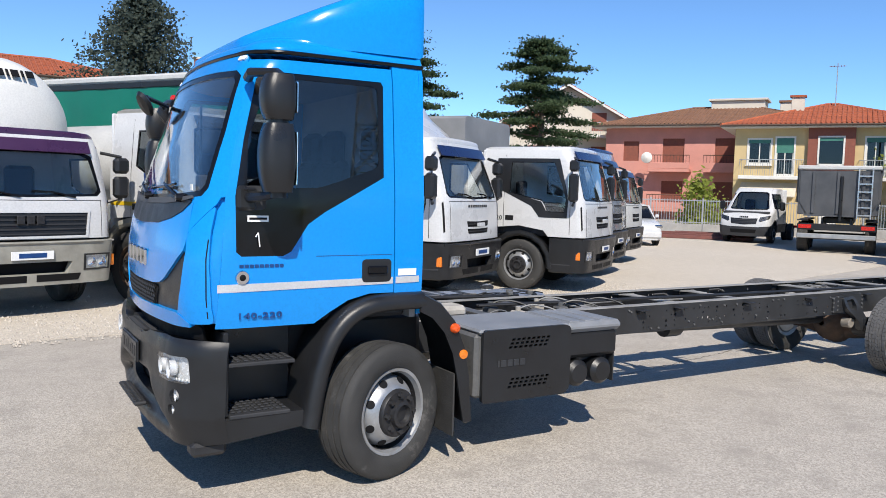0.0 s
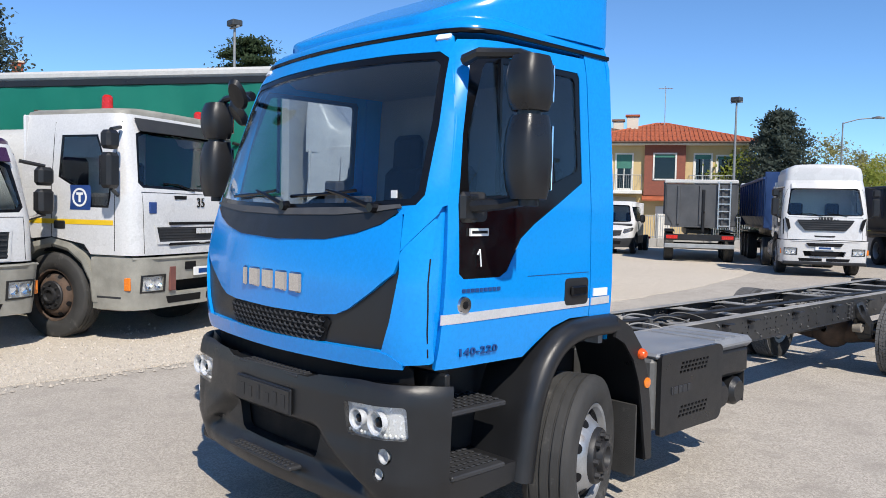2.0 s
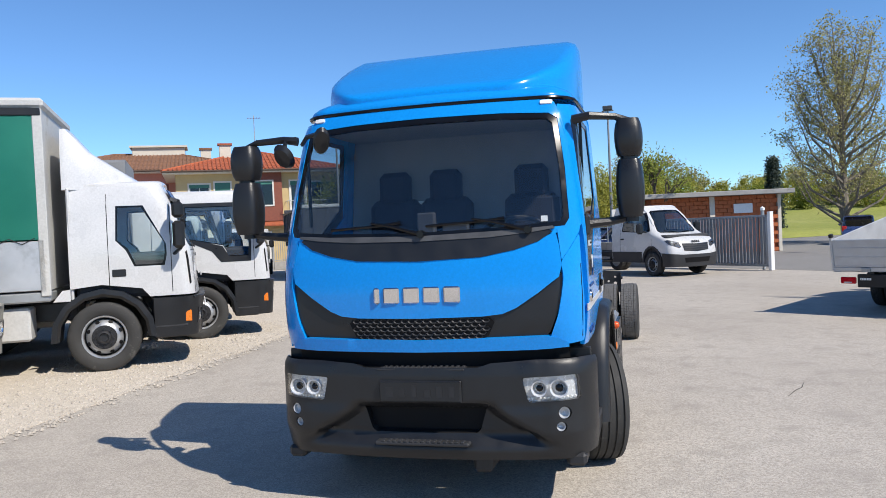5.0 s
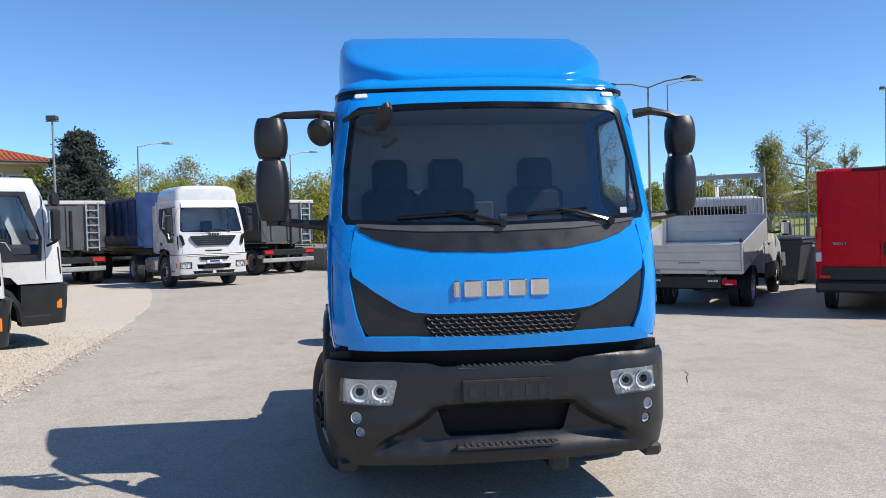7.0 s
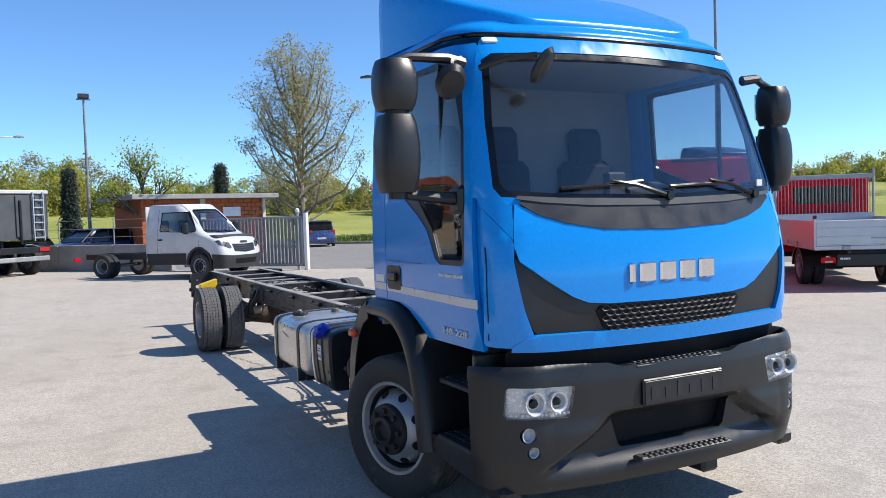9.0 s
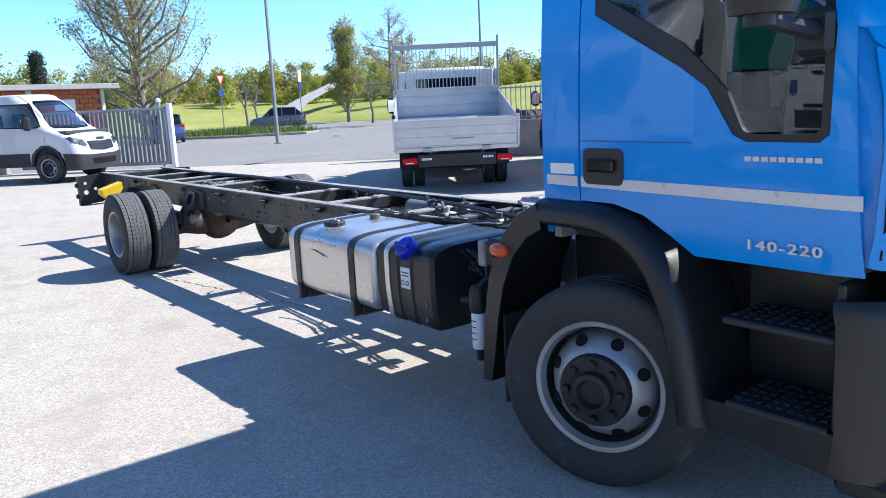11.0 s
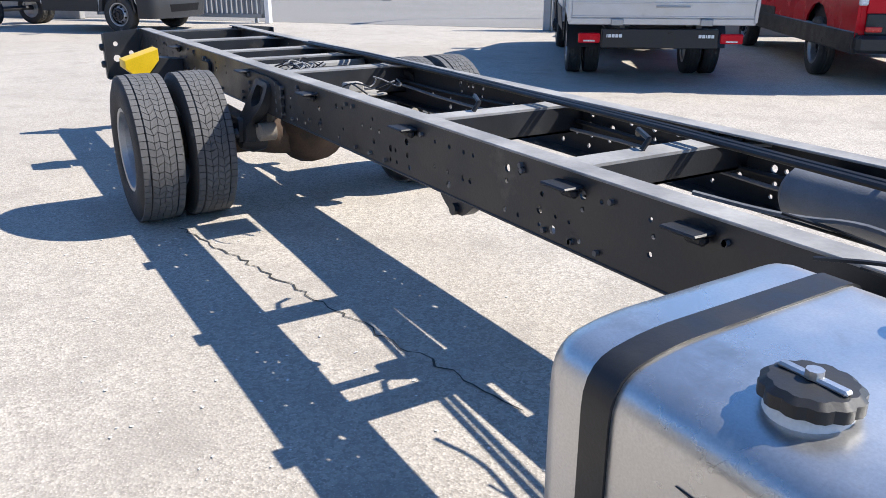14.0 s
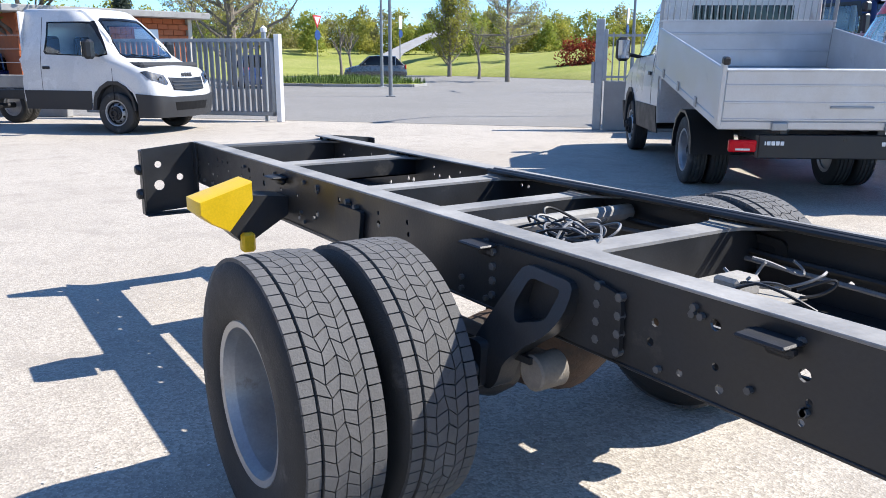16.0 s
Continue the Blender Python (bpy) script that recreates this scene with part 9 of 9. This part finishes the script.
def wheelie_bin(x, y, az):
    t = thing("wheelie_bin", "dark grey wheeled rubbish bin beside a van", "bin", pose(x, y, 0, 0, 0, az))
    part("body", Mesh().loft([[(-a, -b, z), (a, -b, z), (a, b, z), (-a, b, z)] for a, b, z in ((0.42, 0.36, 0.12), (0.55, 0.46, 1.05), (0.60, 0.50, 1.08), (0.60, 0.50, 1.14))]), BIN, t)
    part("lid", Mesh().box(-0.62, 0.62, -0.52, 0.52, 1.14, 1.22, 0.04), BIN, t)
    part("label_sheet", Mesh().loft([[(-0.15, 0.38 + 0.1 * (z - 0.12) / 0.93 - 0.02, z), (0.15, 0.36 + 0.1 * (z - 0.12) / 0.93, z), (0.15, 0.368 + 0.1 * (z - 0.12) / 0.93, z), (-0.15, 0.368 + 0.1 * (z - 0.12) / 0.93, z)] for z in (0.5, 0.85)]), PAPER, t)
    for s in (1, -1):
        part("caster", Mesh().lathe([(s * 0.34, 0.0), (s * 0.34, 0.08), (s * 0.4, 0.08), (s * 0.4, 0)], (0.3, 0, 0.08), "y", 10), RUBBER, t)
        part("caster", Mesh().lathe([(s * 0.34, 0.0), (s * 0.34, 0.08), (s * 0.4, 0.08), (s * 0.4, 0)], (-0.3, 0, 0.08), "y", 10), RUBBER, t)


wheelie_bin(13.72, -10.2, 42)
wheelie_bin(15.5, -11.2, -31)


def road_sign(x, y, h, az, kind):
    t = thing("road_sign", "thin grey pole with a small road sign", "road sign", pose(x, y, 0, 0, 0, az), "road signs")
    part("pole", Mesh().tube([(0, 0, 0), (0, 0, h)], 0.04, 8), POLE, t)
    if kind == "give_way":
        part("sign_plate", Mesh().prism([(-0.45, h), (0.45, h), (0, h - 0.75)], "y", -0.06, -0.045), SIGNRED, t)
        part("sign_face", Mesh().prism([(-0.28, h - 0.09), (0.28, h - 0.09), (0, h - 0.55)], "y", -0.066, -0.06), PAPER, t)
        part("round_sign", Mesh().lathe([(-0.06, 0.0), (-0.06, 0.3), (-0.045, 0.3)], (0, 0, h - 1.15), "y", 20), SIGNBLUE, t)
    else:
        part("sign_plate", Mesh().box(-0.22, 0.22, -0.07, -0.045, h - 0.9, h, 0.01), PAPER, t)
        part("round_sign", Mesh().lathe([(-0.08, 0.0), (-0.08, 0.28), (-0.045, 0.28)], (0, 0, h - 1.25), "y", 20), SIGNBLUE, t)


road_sign(50.0, -19.0, 3.9, -60, "give_way")
road_sign(56.0, -28.3, 4.4, -60, "plate")
road_sign(40.0, -35.0, 4.4, -60, "plate")

# flat red steel bars lying by the fence
t = thing("red_steel_bars", "flat red painted steel bars lying on the gravel", "steel bars", pose(24.6, 18.0, 0, 0, 0, -50))
for k in range(6):
    part("bar", Mesh().box(-2.2 + 0.2 * k, 2.0 - 0.15 * k, -0.7 + 0.25 * k, -0.55 + 0.25 * k, 0.02 + 0.06 * (k % 3), 0.16 + 0.06 * (k % 3), 0.01), DULLRED, t)
for x in (-1.6, 1.4):
    part("bearer", Mesh().box(x, x + 0.15, -0.8, 0.9, 0.0, 0.05), WOOD, t)

CARGREY = material("car_grey", (0.10, 0.105, 0.115), 0.3, 0.4, coat=1.0, bump=0.0)
car("grey_hatchback_car", "grey small hatchback on the road beyond the gate", placed(53.6, -22.6, 65), CARGREY, 4.1, 1.55)
car("blue_estate_car", "pale blue hatchback parked beyond the gate", placed(43.4, -12.3, -12), material("car_blue", (0.06, 0.10, 0.24), 0.3, 0.4, coat=1.0, bump=0.0), 4.0, 1.5)
car("dark_parked_car", "dark parked car behind the yard fence", placed(33.5, 2.6, 120), NAVY, 4.2, 1.5)
car("white_parked_car", "white car parked in the yard row", placed(18.0, 15.0, -120), WHITE, 4.1, 1.45)


def lattice_pylon(x, y, h, w):
    """A far electricity mast of crossed steel angles with three arms."""
    t = thing("lattice_pylon", "tall grey lattice electricity pylon beyond the road", "pylon", pose(x, y, 0, 0, 0, 20))
    wid = lambda z: w * (1 - 0.80 * min(1, z / (h * 0.72))) if z < h * 0.72 else w * 0.20
    levels = [0]
    while levels[-1] < h - 1:
        levels.append(min(h, levels[-1] + max(1.6, wid(levels[-1]) * 0.85)))
    corners = ((1, 1), (1, -1), (-1, -1), (-1, 1))
    for cx, cy in corners:
        part("leg", Mesh().tube([(cx * wid(z) / 2, cy * wid(z) / 2, z) for z in levels], 0.09, 4), GALV, t)
    for (ax, ay), (bx, by) in zip(corners, corners[1:] + corners[:1]):
        br = Mesh()
        for za, zb in zip(levels, levels[1:]):
            p, q = wid(za) / 2, wid(zb) / 2
            br.tube([(ax * p, ay * p, za), (bx * q, by * q, zb)], 0.05, 4).tube([(bx * p, by * p, za), (ax * q, ay * q, zb)], 0.05, 4).tube([(ax * q, ay * q, zb), (bx * q, by * q, zb)], 0.05, 4)
        part("bracing", br, GALV, t)
    for z, ln in ((h * 0.74, 4.5), (h * 0.84, 5.5), (h * 0.94, 4.0)):
        for s in (1, -1):
            part("arm", Mesh().tube([(0, s * wid(z) / 2, z - 0.5), (0, s * ln, z + 0.2)], 0.07, 4).tube([(0, s * wid(z) / 2, z + 0.9), (0, s * ln, z + 0.2)], 0.07, 4), GALV, t)


lattice_pylon(37.5, -80.0, 34.0, 7.0)

# ---- grass and trees ----
def leafmat(name, base, rnd=0.4):
    mt = material(name, base, 0.65, dark=0.75, scale=0.6, fine=20, bump=0.0, rnd=rnd, spec=0.2)
    nt = mt.node_tree
    b, out = nt.nodes["Principled BSDF"], nt.nodes["Material Output"]
    tl, mx = nt.nodes.new("ShaderNodeBsdfTranslucent"), nt.nodes.new("ShaderNodeMixShader")
    mx.inputs[0].default_value = 0.5
    src = b.inputs["Base Color"].links[0].from_socket
    nt.links.new(src, tl.inputs[0])
    nt.links.new(b.outputs[0], mx.inputs[1])
    nt.links.new(tl.outputs[0], mx.inputs[2])
    nt.links.new(mx.outputs[0], out.inputs[0])
    return mt


SPRING = leafmat("spring_leaves", (0.58, 0.56, 0.12))
LIME = leafmat("lime_leaves", (0.40, 0.46, 0.09))
DARKLEAF = leafmat("conifer_needles", (0.125, 0.16, 0.13))
CEDARLEAF = leafmat("cedar_needles", (0.09, 0.14, 0.065))
BUDS = leafmat("poplar_buds", (0.52, 0.48, 0.20))
BUSHRED = leafmat("red_shrub_leaves", (0.45, 0.09, 0.05))
BARK = material("bark", (0.16, 0.125, 0.095), 0.9, dark=0.6, scale=8, fine=40, bump=0.5)
PALEBARK = material("pale_bark", (0.27, 0.23, 0.18), 0.9, dark=0.65, scale=8, fine=40, bump=0.4)


def leaves(me, c, spread, count, size, rng, flat=1.0):
    for _ in range(count):
        d = Vector((rng.gauss(0, 1), rng.gauss(0, 1), rng.gauss(0, 1) * flat))
        p = Vector(c) + d * spread * 0.5
        n = (Vector((rng.uniform(-1, 1), rng.uniform(-1, 1), rng.uniform(-1, 1))) + Vector((-0.25, -0.45, 0.6))).normalized()
        a = n.cross(Vector((rng.uniform(-1, 1), rng.uniform(-1, 1), rng.uniform(-1, 1)))).normalized()
        b = n.cross(a) * size * rng.uniform(0.3, 0.7)
        a = a * size * rng.uniform(0.6, 1.3)
        me.add([p - a, p + b, p + a, p - b], [(0, 1, 2, 3)])


def bough(me, p, d, length, r, depth, rng, tips, up=0.25, spread=0.6, kids=3):
    q = p + d * length
    mid = p + d * length * 0.5 + Vector((rng.uniform(-1, 1), rng.uniform(-1, 1), rng.uniform(-0.3, 0.6))) * length * 0.06
    me.tube([p, mid, q], [r, r * 0.8, r * 0.55], 6 if r > 0.03 else 4, False)
    tips.append((q, depth))
    if depth:
        for _ in range(kids):
            nd = (d + Vector((rng.uniform(-1, 1), rng.uniform(-1, 1), rng.uniform(-0.5, 1) + up)) * spread).normalized()
            bough(me, p + d * length * rng.uniform(0.5, 1.0), nd, length * rng.uniform(0.55, 0.8), r * 0.5, depth - 1, rng, tips, up, spread, kids)


def broadleaf(x, y, h, label, leafm, seed, count=26, size=0.14, spread=0.9, depth=3, barkm=None, up=0.25, trunk=0.28, name="tree", first=0.3, kids=4):
    """A tapered trunk, limbs in all directions and a loose crown of small leaves."""
    rng = random.Random(seed)
    t = thing(name, label, "tree", pose(x, y, 0))
    me, tips = Mesh(), []
    r = h * 0.02 + 0.03
    me.tube([(0, 0, -0.1), (rng.uniform(-0.1, 0.1), 0, h * first * 0.5), (0.05, 0.05, h * first)], [r * 1.3, r, r * 0.85], 10)
    top = Vector((0.05, 0.05, h * first))
    bough(me, top, Vector((0, 0, 1)), h * 0.28, r * 0.8, depth, rng, tips, up, 0.55, kids)
    for k in range(4):
        a = k * 1.57 + rng.random()
        bough(me, top + Vector((0, 0, h * 0.05 * k)), Vector((math.cos(a), math.sin(a), 0.9 + up)).normalized(), h * 0.25, r * 0.6, depth - 1, rng, tips, up, 0.6, kids)
    part("trunk", me, barkm or BARK, t)
    cr = Mesh()
    for p, d in tips:
        if d <= 1:
            leaves(cr, p, spread, count, size, rng)
    part("crown", cr, leafm, t, smooth=False)


def poplar(x, y, h, w, label, leafm, seed, stems=26, buds=5, size=0.07, low=0.1):
    """A tree in early spring: many rising limbs with fine twigs and sparse buds, filling an egg-shaped crown."""
    rng = random.Random(seed)
    t = thing("poplar_tree", label, "tree", pose(x, y, 0))
    me, tw, cr = Mesh(), Mesh(), Mesh()
    me.tube([(0, 0, -0.1), (0.05, 0, h * 0.3), (0, 0.08, h * 0.62), (0.1, 0, h * 0.95)], [h * 0.022, h * 0.016, h * 0.009, 0.01], 9)
    for k in range(stems):
        f = (k + rng.random()) / stems
        z0 = h * (low + 0.62 * f)
        a = k * 2.39996 + rng.uniform(-0.4, 0.4)
        tipf = min(1.0, 0.30 + 0.72 * f + rng.uniform(-0.06, 0.06))
        rad = w * math.sin(math.pi * min(0.97, 0.20 + tipf * 0.74)) ** 0.7 * rng.uniform(0.75, 1.05)
        p0, p2 = Vector((0, 0, z0)), Vector((math.cos(a) * rad, math.sin(a) * rad, h * tipf))
        if p2.z < z0 + 0.4:
            p2.z = z0 + 0.4
        p1 = p0.lerp(p2, 0.5) + Vector((math.cos(a), math.sin(a), -0.4)) * rad * 0.18
        me.tube([p0, p1, p2], [h * 0.008, h * 0.005, 0.008], 5, False)
        for q in range(16):
            g = rng.uniform(0.25, 1.0)
            b0 = (1 - g) ** 2 * p0 + 2 * g * (1 - g) * p1 + g * g * p2
            d = Vector((rng.uniform(-1, 1), rng.uniform(-1, 1), rng.uniform(0.1, 1.2))).normalized() * h * rng.uniform(0.05, 0.10)
            b1 = b0 + d * 0.5 + Vector((0, 0, 0.02 * h * rng.random()))
            tw.tube([b0, b1, b0 + d], [0.014, 0.01, 0.004], 3, False)
            for _ in range(3):
                e = b0 + d * rng.uniform(0.3, 1)
                f2 = e + Vector((rng.uniform(-1, 1), rng.uniform(-1, 1), rng.uniform(-0.2, 1))).normalized() * h * 0.04
                tw.tube([e, f2], [0.008, 0.003], 3, False)
                leaves(cr, e.lerp(f2, 0.7), h * 0.035, buds, size, rng)
    part("trunk", me, PALEBARK, t)
    part("twig_mass", tw, PALEBARK, t)
    part("crown", cr, leafm, t, smooth=False)


def cedar(x, y, h, label, seed, w=3.6):
    """A cedar: flat layered plates of needles on level limbs."""
    rng = random.Random(seed)
    t = thing("cedar_tree", label, "tree", pose(x, y, 0), "cedars")
    me, cr = Mesh(), Mesh()
    me.tube([(0, 0, -0.1), (0.1, 0, h * 0.5), (0, 0.1, h)], [0.32, 0.2, 0.05], 10)
    for k in range(34):
        z = h * (0.26 + 0.72 * k / 34)
        ln = w * (1.0 - 0.80 * (k / 34) ** 1.2) * rng.uniform(0.6, 1.25)
        a = k * 2.4 + rng.uniform(-0.4, 0.4)
        d = Vector((math.cos(a), math.sin(a), rng.uniform(-0.06, 0.12)))
        p0 = Vector((0, 0, z))
        me.tube([p0, p0 + d * ln * 0.5 + Vector((0, 0, 0.1)), p0 + d * ln], [0.07, 0.045, 0.015], 5, False)
        for j in range(8):
            f = 0.22 + 0.78 * j / 7
            leaves(cr, p0 + d * ln * f + Vector((rng.uniform(-0.4, 0.4), rng.uniform(-0.4, 0.4), 0.10 - 0.25 * f * f)), 1.05 * (1.2 - 0.5 * f), 110, 0.12, rng, 0.22)
    part("trunk", me, BARK, t)
    part("crown", cr, CEDARLEAF, t, smooth=False)


def spruce(x, y, h, label, seed, w=2.4, leafm=None, name="conifer_tree", full=0.8):
    rng = random.Random(seed)
    t = thing(name, label, "tree", pose(x, y, 0))
    me, cr = Mesh(), Mesh()
    me.tube([(0, 0, -0.1), (0, 0, h)], [0.22, 0.03], 8)
    n = int(h * 13)
    for k in range(n):
        f = k / n
        z = h * (0.08 + 0.92 * f)
        ln = w * (1 - f) ** full * rng.uniform(0.7, 1.15) + 0.08
        a = k * 2.39996 + rng.uniform(-0.3, 0.3)
        d = Vector((math.cos(a), math.sin(a), -0.12))
        me.tube([(0, 0, z), Vector((0, 0, z)) + d * ln], [0.03, 0.008], 4, False)
        for j in range(5):
            leaves(cr, Vector((0, 0, z)) + d * ln * (0.25 + 0.75 * j / 4), 0.34 + 0.10 * ln, 44, 0.11, rng, 0.7)
    part("trunk", me, BARK, t)
    part("crown", cr, leafm or DARKLEAF, t, smooth=False)


cedar(30.7, 37.6, 12.2, "large dark green cedar with flat layered boughs", 2, 5.6)
cedar(22.5, 42.0, 12.5, "dark green cedar with flat layered boughs behind roofs", 3, 4.6)
spruce(4.6, 34.0, 10.6, "tall dark conifer behind the lorries", 4, 4.4, full=0.55)
spruce(42.6, 16.8, 7.8, "blue-green conifer beside the yellow house", 5, 3.0, full=0.5)
spruce(61.5, -10.3, 6.2, "slim dark cypress behind the hut", 6, 0.55, name="cypress_tree")
spruce(58.0, 1.0, 5.6, "slim dark cypress among spring trees", 8, 0.5, name="cypress_tree")
poplar(44.6, -11.9, 12.5, 4.2, "tall poplar with fine pale twigs and sparse spring buds", BUDS, 10, 44, 8, 0.085, 0.06)
broadleaf(34.0, -1.4, 5.2, "gnarled dark olive tree by the fence", LIME, 11, 10, 0.08, 0.6, 3, BARK, 0.0, first=0.3)
poplar(44.0, -29.0, 7.5, 3.0, "half-bare young tree with pale new leaves", BUDS, 12, 16, 3, 0.07, 0.25)
poplar(58.0, -34.0, 8.5, 1.7, "slender fresh green spring poplar on the grass slope", SPRING, 13, 36, 5, 0.10, 0.08)
poplar(66.0, -46.0, 8.5, 3.0, "half-bare tree on the grass slope", BUDS, 14, 16, 5, 0.09, 0.2)
broadleaf(46.0, 21.0, 5.5, "leafy green tree beside the yellow house", LIME, 15, 22, 0.14, 0.9, 3)
for k, (x, y) in enumerate(((57.0, -24.0), (60.5, -26.5), (50.5, -31.5), (53.0, -36.0))):
    broadleaf(x, y, 3.4, "thin staked young tree on the grass", BUDS, 30 + k, 2, 0.05, 0.3, 2, PALEBARK, 0.6, name="young_tree", first=0.45)

# raised grass island with a kerb
isle = [(38.4, -18.8), (41.0, -15.2), (43.4, -13.6), (47.5, -12.6), (58, -14.5), (58, -18.0), (50, -20.6), (42, -20.6), (39.4, -20.2)]
me = Mesh().prism([(x * 0.985 + 0.7, y * 0.985 - 0.25) for x, y in isle], "z", 0.0, 0.16)
tagged(part("grass_island", me, GRASS, smooth=False), "raised strip of long spring grass beside the road", "grass", kind="structure")
kerb = thing("kerb", "pale concrete kerb round the grass island", "kerb", kind="structure")
for a, b in zip(isle, isle[1:] + isle[:1]):
    n = max(1, int(math.dist(a, b) / 1.0))
    for k in range(n):
        p, q = Vector(a).lerp(Vector(b), k / n), Vector(a).lerp(Vector(b), (k + 0.99) / n)
        m, L = between(p.x, p.y, q.x, q.y)
        part("kerb_stone", Mesh().box(0, L, -0.07, 0.07, 0, 0.14, 0.015, m), CONCRETE, kerb)

# grass slope beyond the road, rising to the woods
rows, cols = 26, 60
vs, fs = [], []
for i in range(rows):
    for j in range(cols):
        az = radians(-78 + 80 * j / (cols - 1))
        near = 60 + 9 * math.sin(j * 0.21) * (1 if j > 20 else 0.3)
        d = near + 130 * (i / (rows - 1)) ** 1.5
        x, y = 4 + d * math.cos(az), 0 + d * math.sin(az)
        f = i / (rows - 1)
        z = 0.02 if i == 0 else 0.12 + min(1, f * 2.2) * 4.9 * (0.55 + 0.45 * noise.noise(Vector((x * 0.02, y * 0.02, 0)))) + 0.15 * noise.noise(Vector((x * 0.2, y * 0.2, 1)))
        vs.append((x, y, z))
for i in range(rows - 1):
    for j in range(cols - 1):
        fs.append((i * cols + j, i * cols + j + 1, (i + 1) * cols + j + 1, (i + 1) * cols + j))
me = Mesh().add(vs, fs)
tagged(part("grass_slope", me, GRASS), "sunlit green grass slope beyond the road", "grass", kind="structure")

# pale path up the slope
pth = Mesh()
pts = [(61.5, -30.0), (66, -33.5), (71, -38.5), (76, -44.0), (80, -50)]
for a, b in zip(pts, pts[1:]):
    d = Vector((b[0] - a[0], b[1] - a[1])).normalized()
    nrm = Vector((-d.y, d.x)) * 0.9
    za, zb = [0.62 + 4.4 * min(1, max(0, (math.hypot(p[0] - 4, p[1]) - 62) / 30)) for p in (a, b)]
    pth.add([(a[0] + nrm.x, a[1] + nrm.y, za), (a[0] - nrm.x, a[1] - nrm.y, za), (b[0] - nrm.x, b[1] - nrm.y, zb), (b[0] + nrm.x, b[1] + nrm.y, zb)], [(0, 1, 2, 3)])
tagged(part("footpath", pth, CONCRETE), "pale concrete footpath climbing the grass slope", "path", kind="structure")

# long grass blades on the island and by the road
rng = random.Random(77)
bl = Mesh()
for _ in range(7000):
    x, y = rng.uniform(39.0, 48), rng.uniform(-20.2, -13.0)
    inside = sum(((ay > y) != (by > y)) and (x < (bx - ax) * (y - ay) / (by - ay) + ax) for (ax, ay), (bx, by) in zip(isle, isle[1:] + isle[:1])) % 2
    if inside:
        a, hh = rng.uniform(0, 6.28), rng.uniform(0.12, 0.45)
        c, s = 0.02 * math.cos(a), 0.02 * math.sin(a)
        bl.add([(x - c, y - s, 0.15), (x + c, y + s, 0.15), (x + rng.uniform(-0.1, 0.1), y + rng.uniform(-0.1, 0.1), 0.15 + hh)], [(0, 1, 2)])
tagged(part("long_grass", bl, BLADE, smooth=False), "long spring grass blades on the island", "grass", kind="stuff")


# spring woods and shrubs far behind
def woods(name, label, spots, mt, seed, size, clumps=34, each=20):
    """Uneven crowns of loose small leaves that reach down to the ground."""
    rng = random.Random(seed)
    me = Mesh()
    for x, y, z, h in spots:
        w = h * rng.uniform(0.4, 0.6)
        for _ in range(int(clumps * max(1, h / 4) ** 1.5)):
            f = rng.random() ** 1.2
            rad = w * (1.0 - f * f) ** 0.5
            a, q = rng.uniform(0, 6.28), rng.random() ** 0.5
            c = (x + math.cos(a) * rad * q, y + math.sin(a) * rad * q, z + h * f)
            leaves(me, c, 0.45 + h * 0.05, each, size * rng.uniform(0.6, 1.2), rng)
    tagged(part(name, me, mt, smooth=False), label, "trees", kind="stuff")


rng = random.Random(123)
for nm, lab, mt, seed, n, az0, az1, d0, d1, h0, h1 in (
    ("yellow_green_woods", "belt of yellow-green spring trees on the horizon", SPRING, 1, 130, -64, 26, 95, 118, 2.6, 5.2),
    ("green_woods", "belt of fresh green spring trees on the horizon", LIME, 2, 70, -64, 26, 92, 120, 2.2, 4.8),
    ("budding_woods", "budding half-bare trees on the horizon", BUDS, 3, 40, -64, 22, 100, 125, 4.0, 7.5),
):
    spots = []
    for k in range(n):
        az, d = radians(az0 + (az1 - az0) * (k + rng.uniform(0, 1)) / n), rng.uniform(d0, d1)
        spots.append((4 + d * math.cos(az), d * math.sin(az), 2.4 if az < radians(2) else 0.0, rng.uniform(h0, h1) * (0.85 if az < radians(-2) else 1.5) + (0.5 if az < radians(2) else 1.4)))
    woods(nm, lab, spots, mt, seed, 0.20, 46, 26)
hedge = [(rng.uniform(36, 70), rng.uniform(6, 28), 0, rng.uniform(2.5, 5.0)) for _ in range(30)]
hedge = [(x, y, z, h) for x, y, z, h in hedge if y < (x - 24) * 0.62]
woods("green_hedge", "uneven green shrubs behind the yard wall", hedge, LIME, 9, 0.14)
woods("red_shrub", "dense red-leaved shrub on the verge", [(51.4 + 0.4 * k, -43.3 + 0.5 * k, 0.5, 2.2) for k in range(4)], BUSHRED, 10, 0.14)
woods("garden_bush", "round green garden bush by the pink house", [(31.0, 24.0, 0, 2.6), (32.0, 24.4, 0, 2.2)], LIME, 12, 0.16)
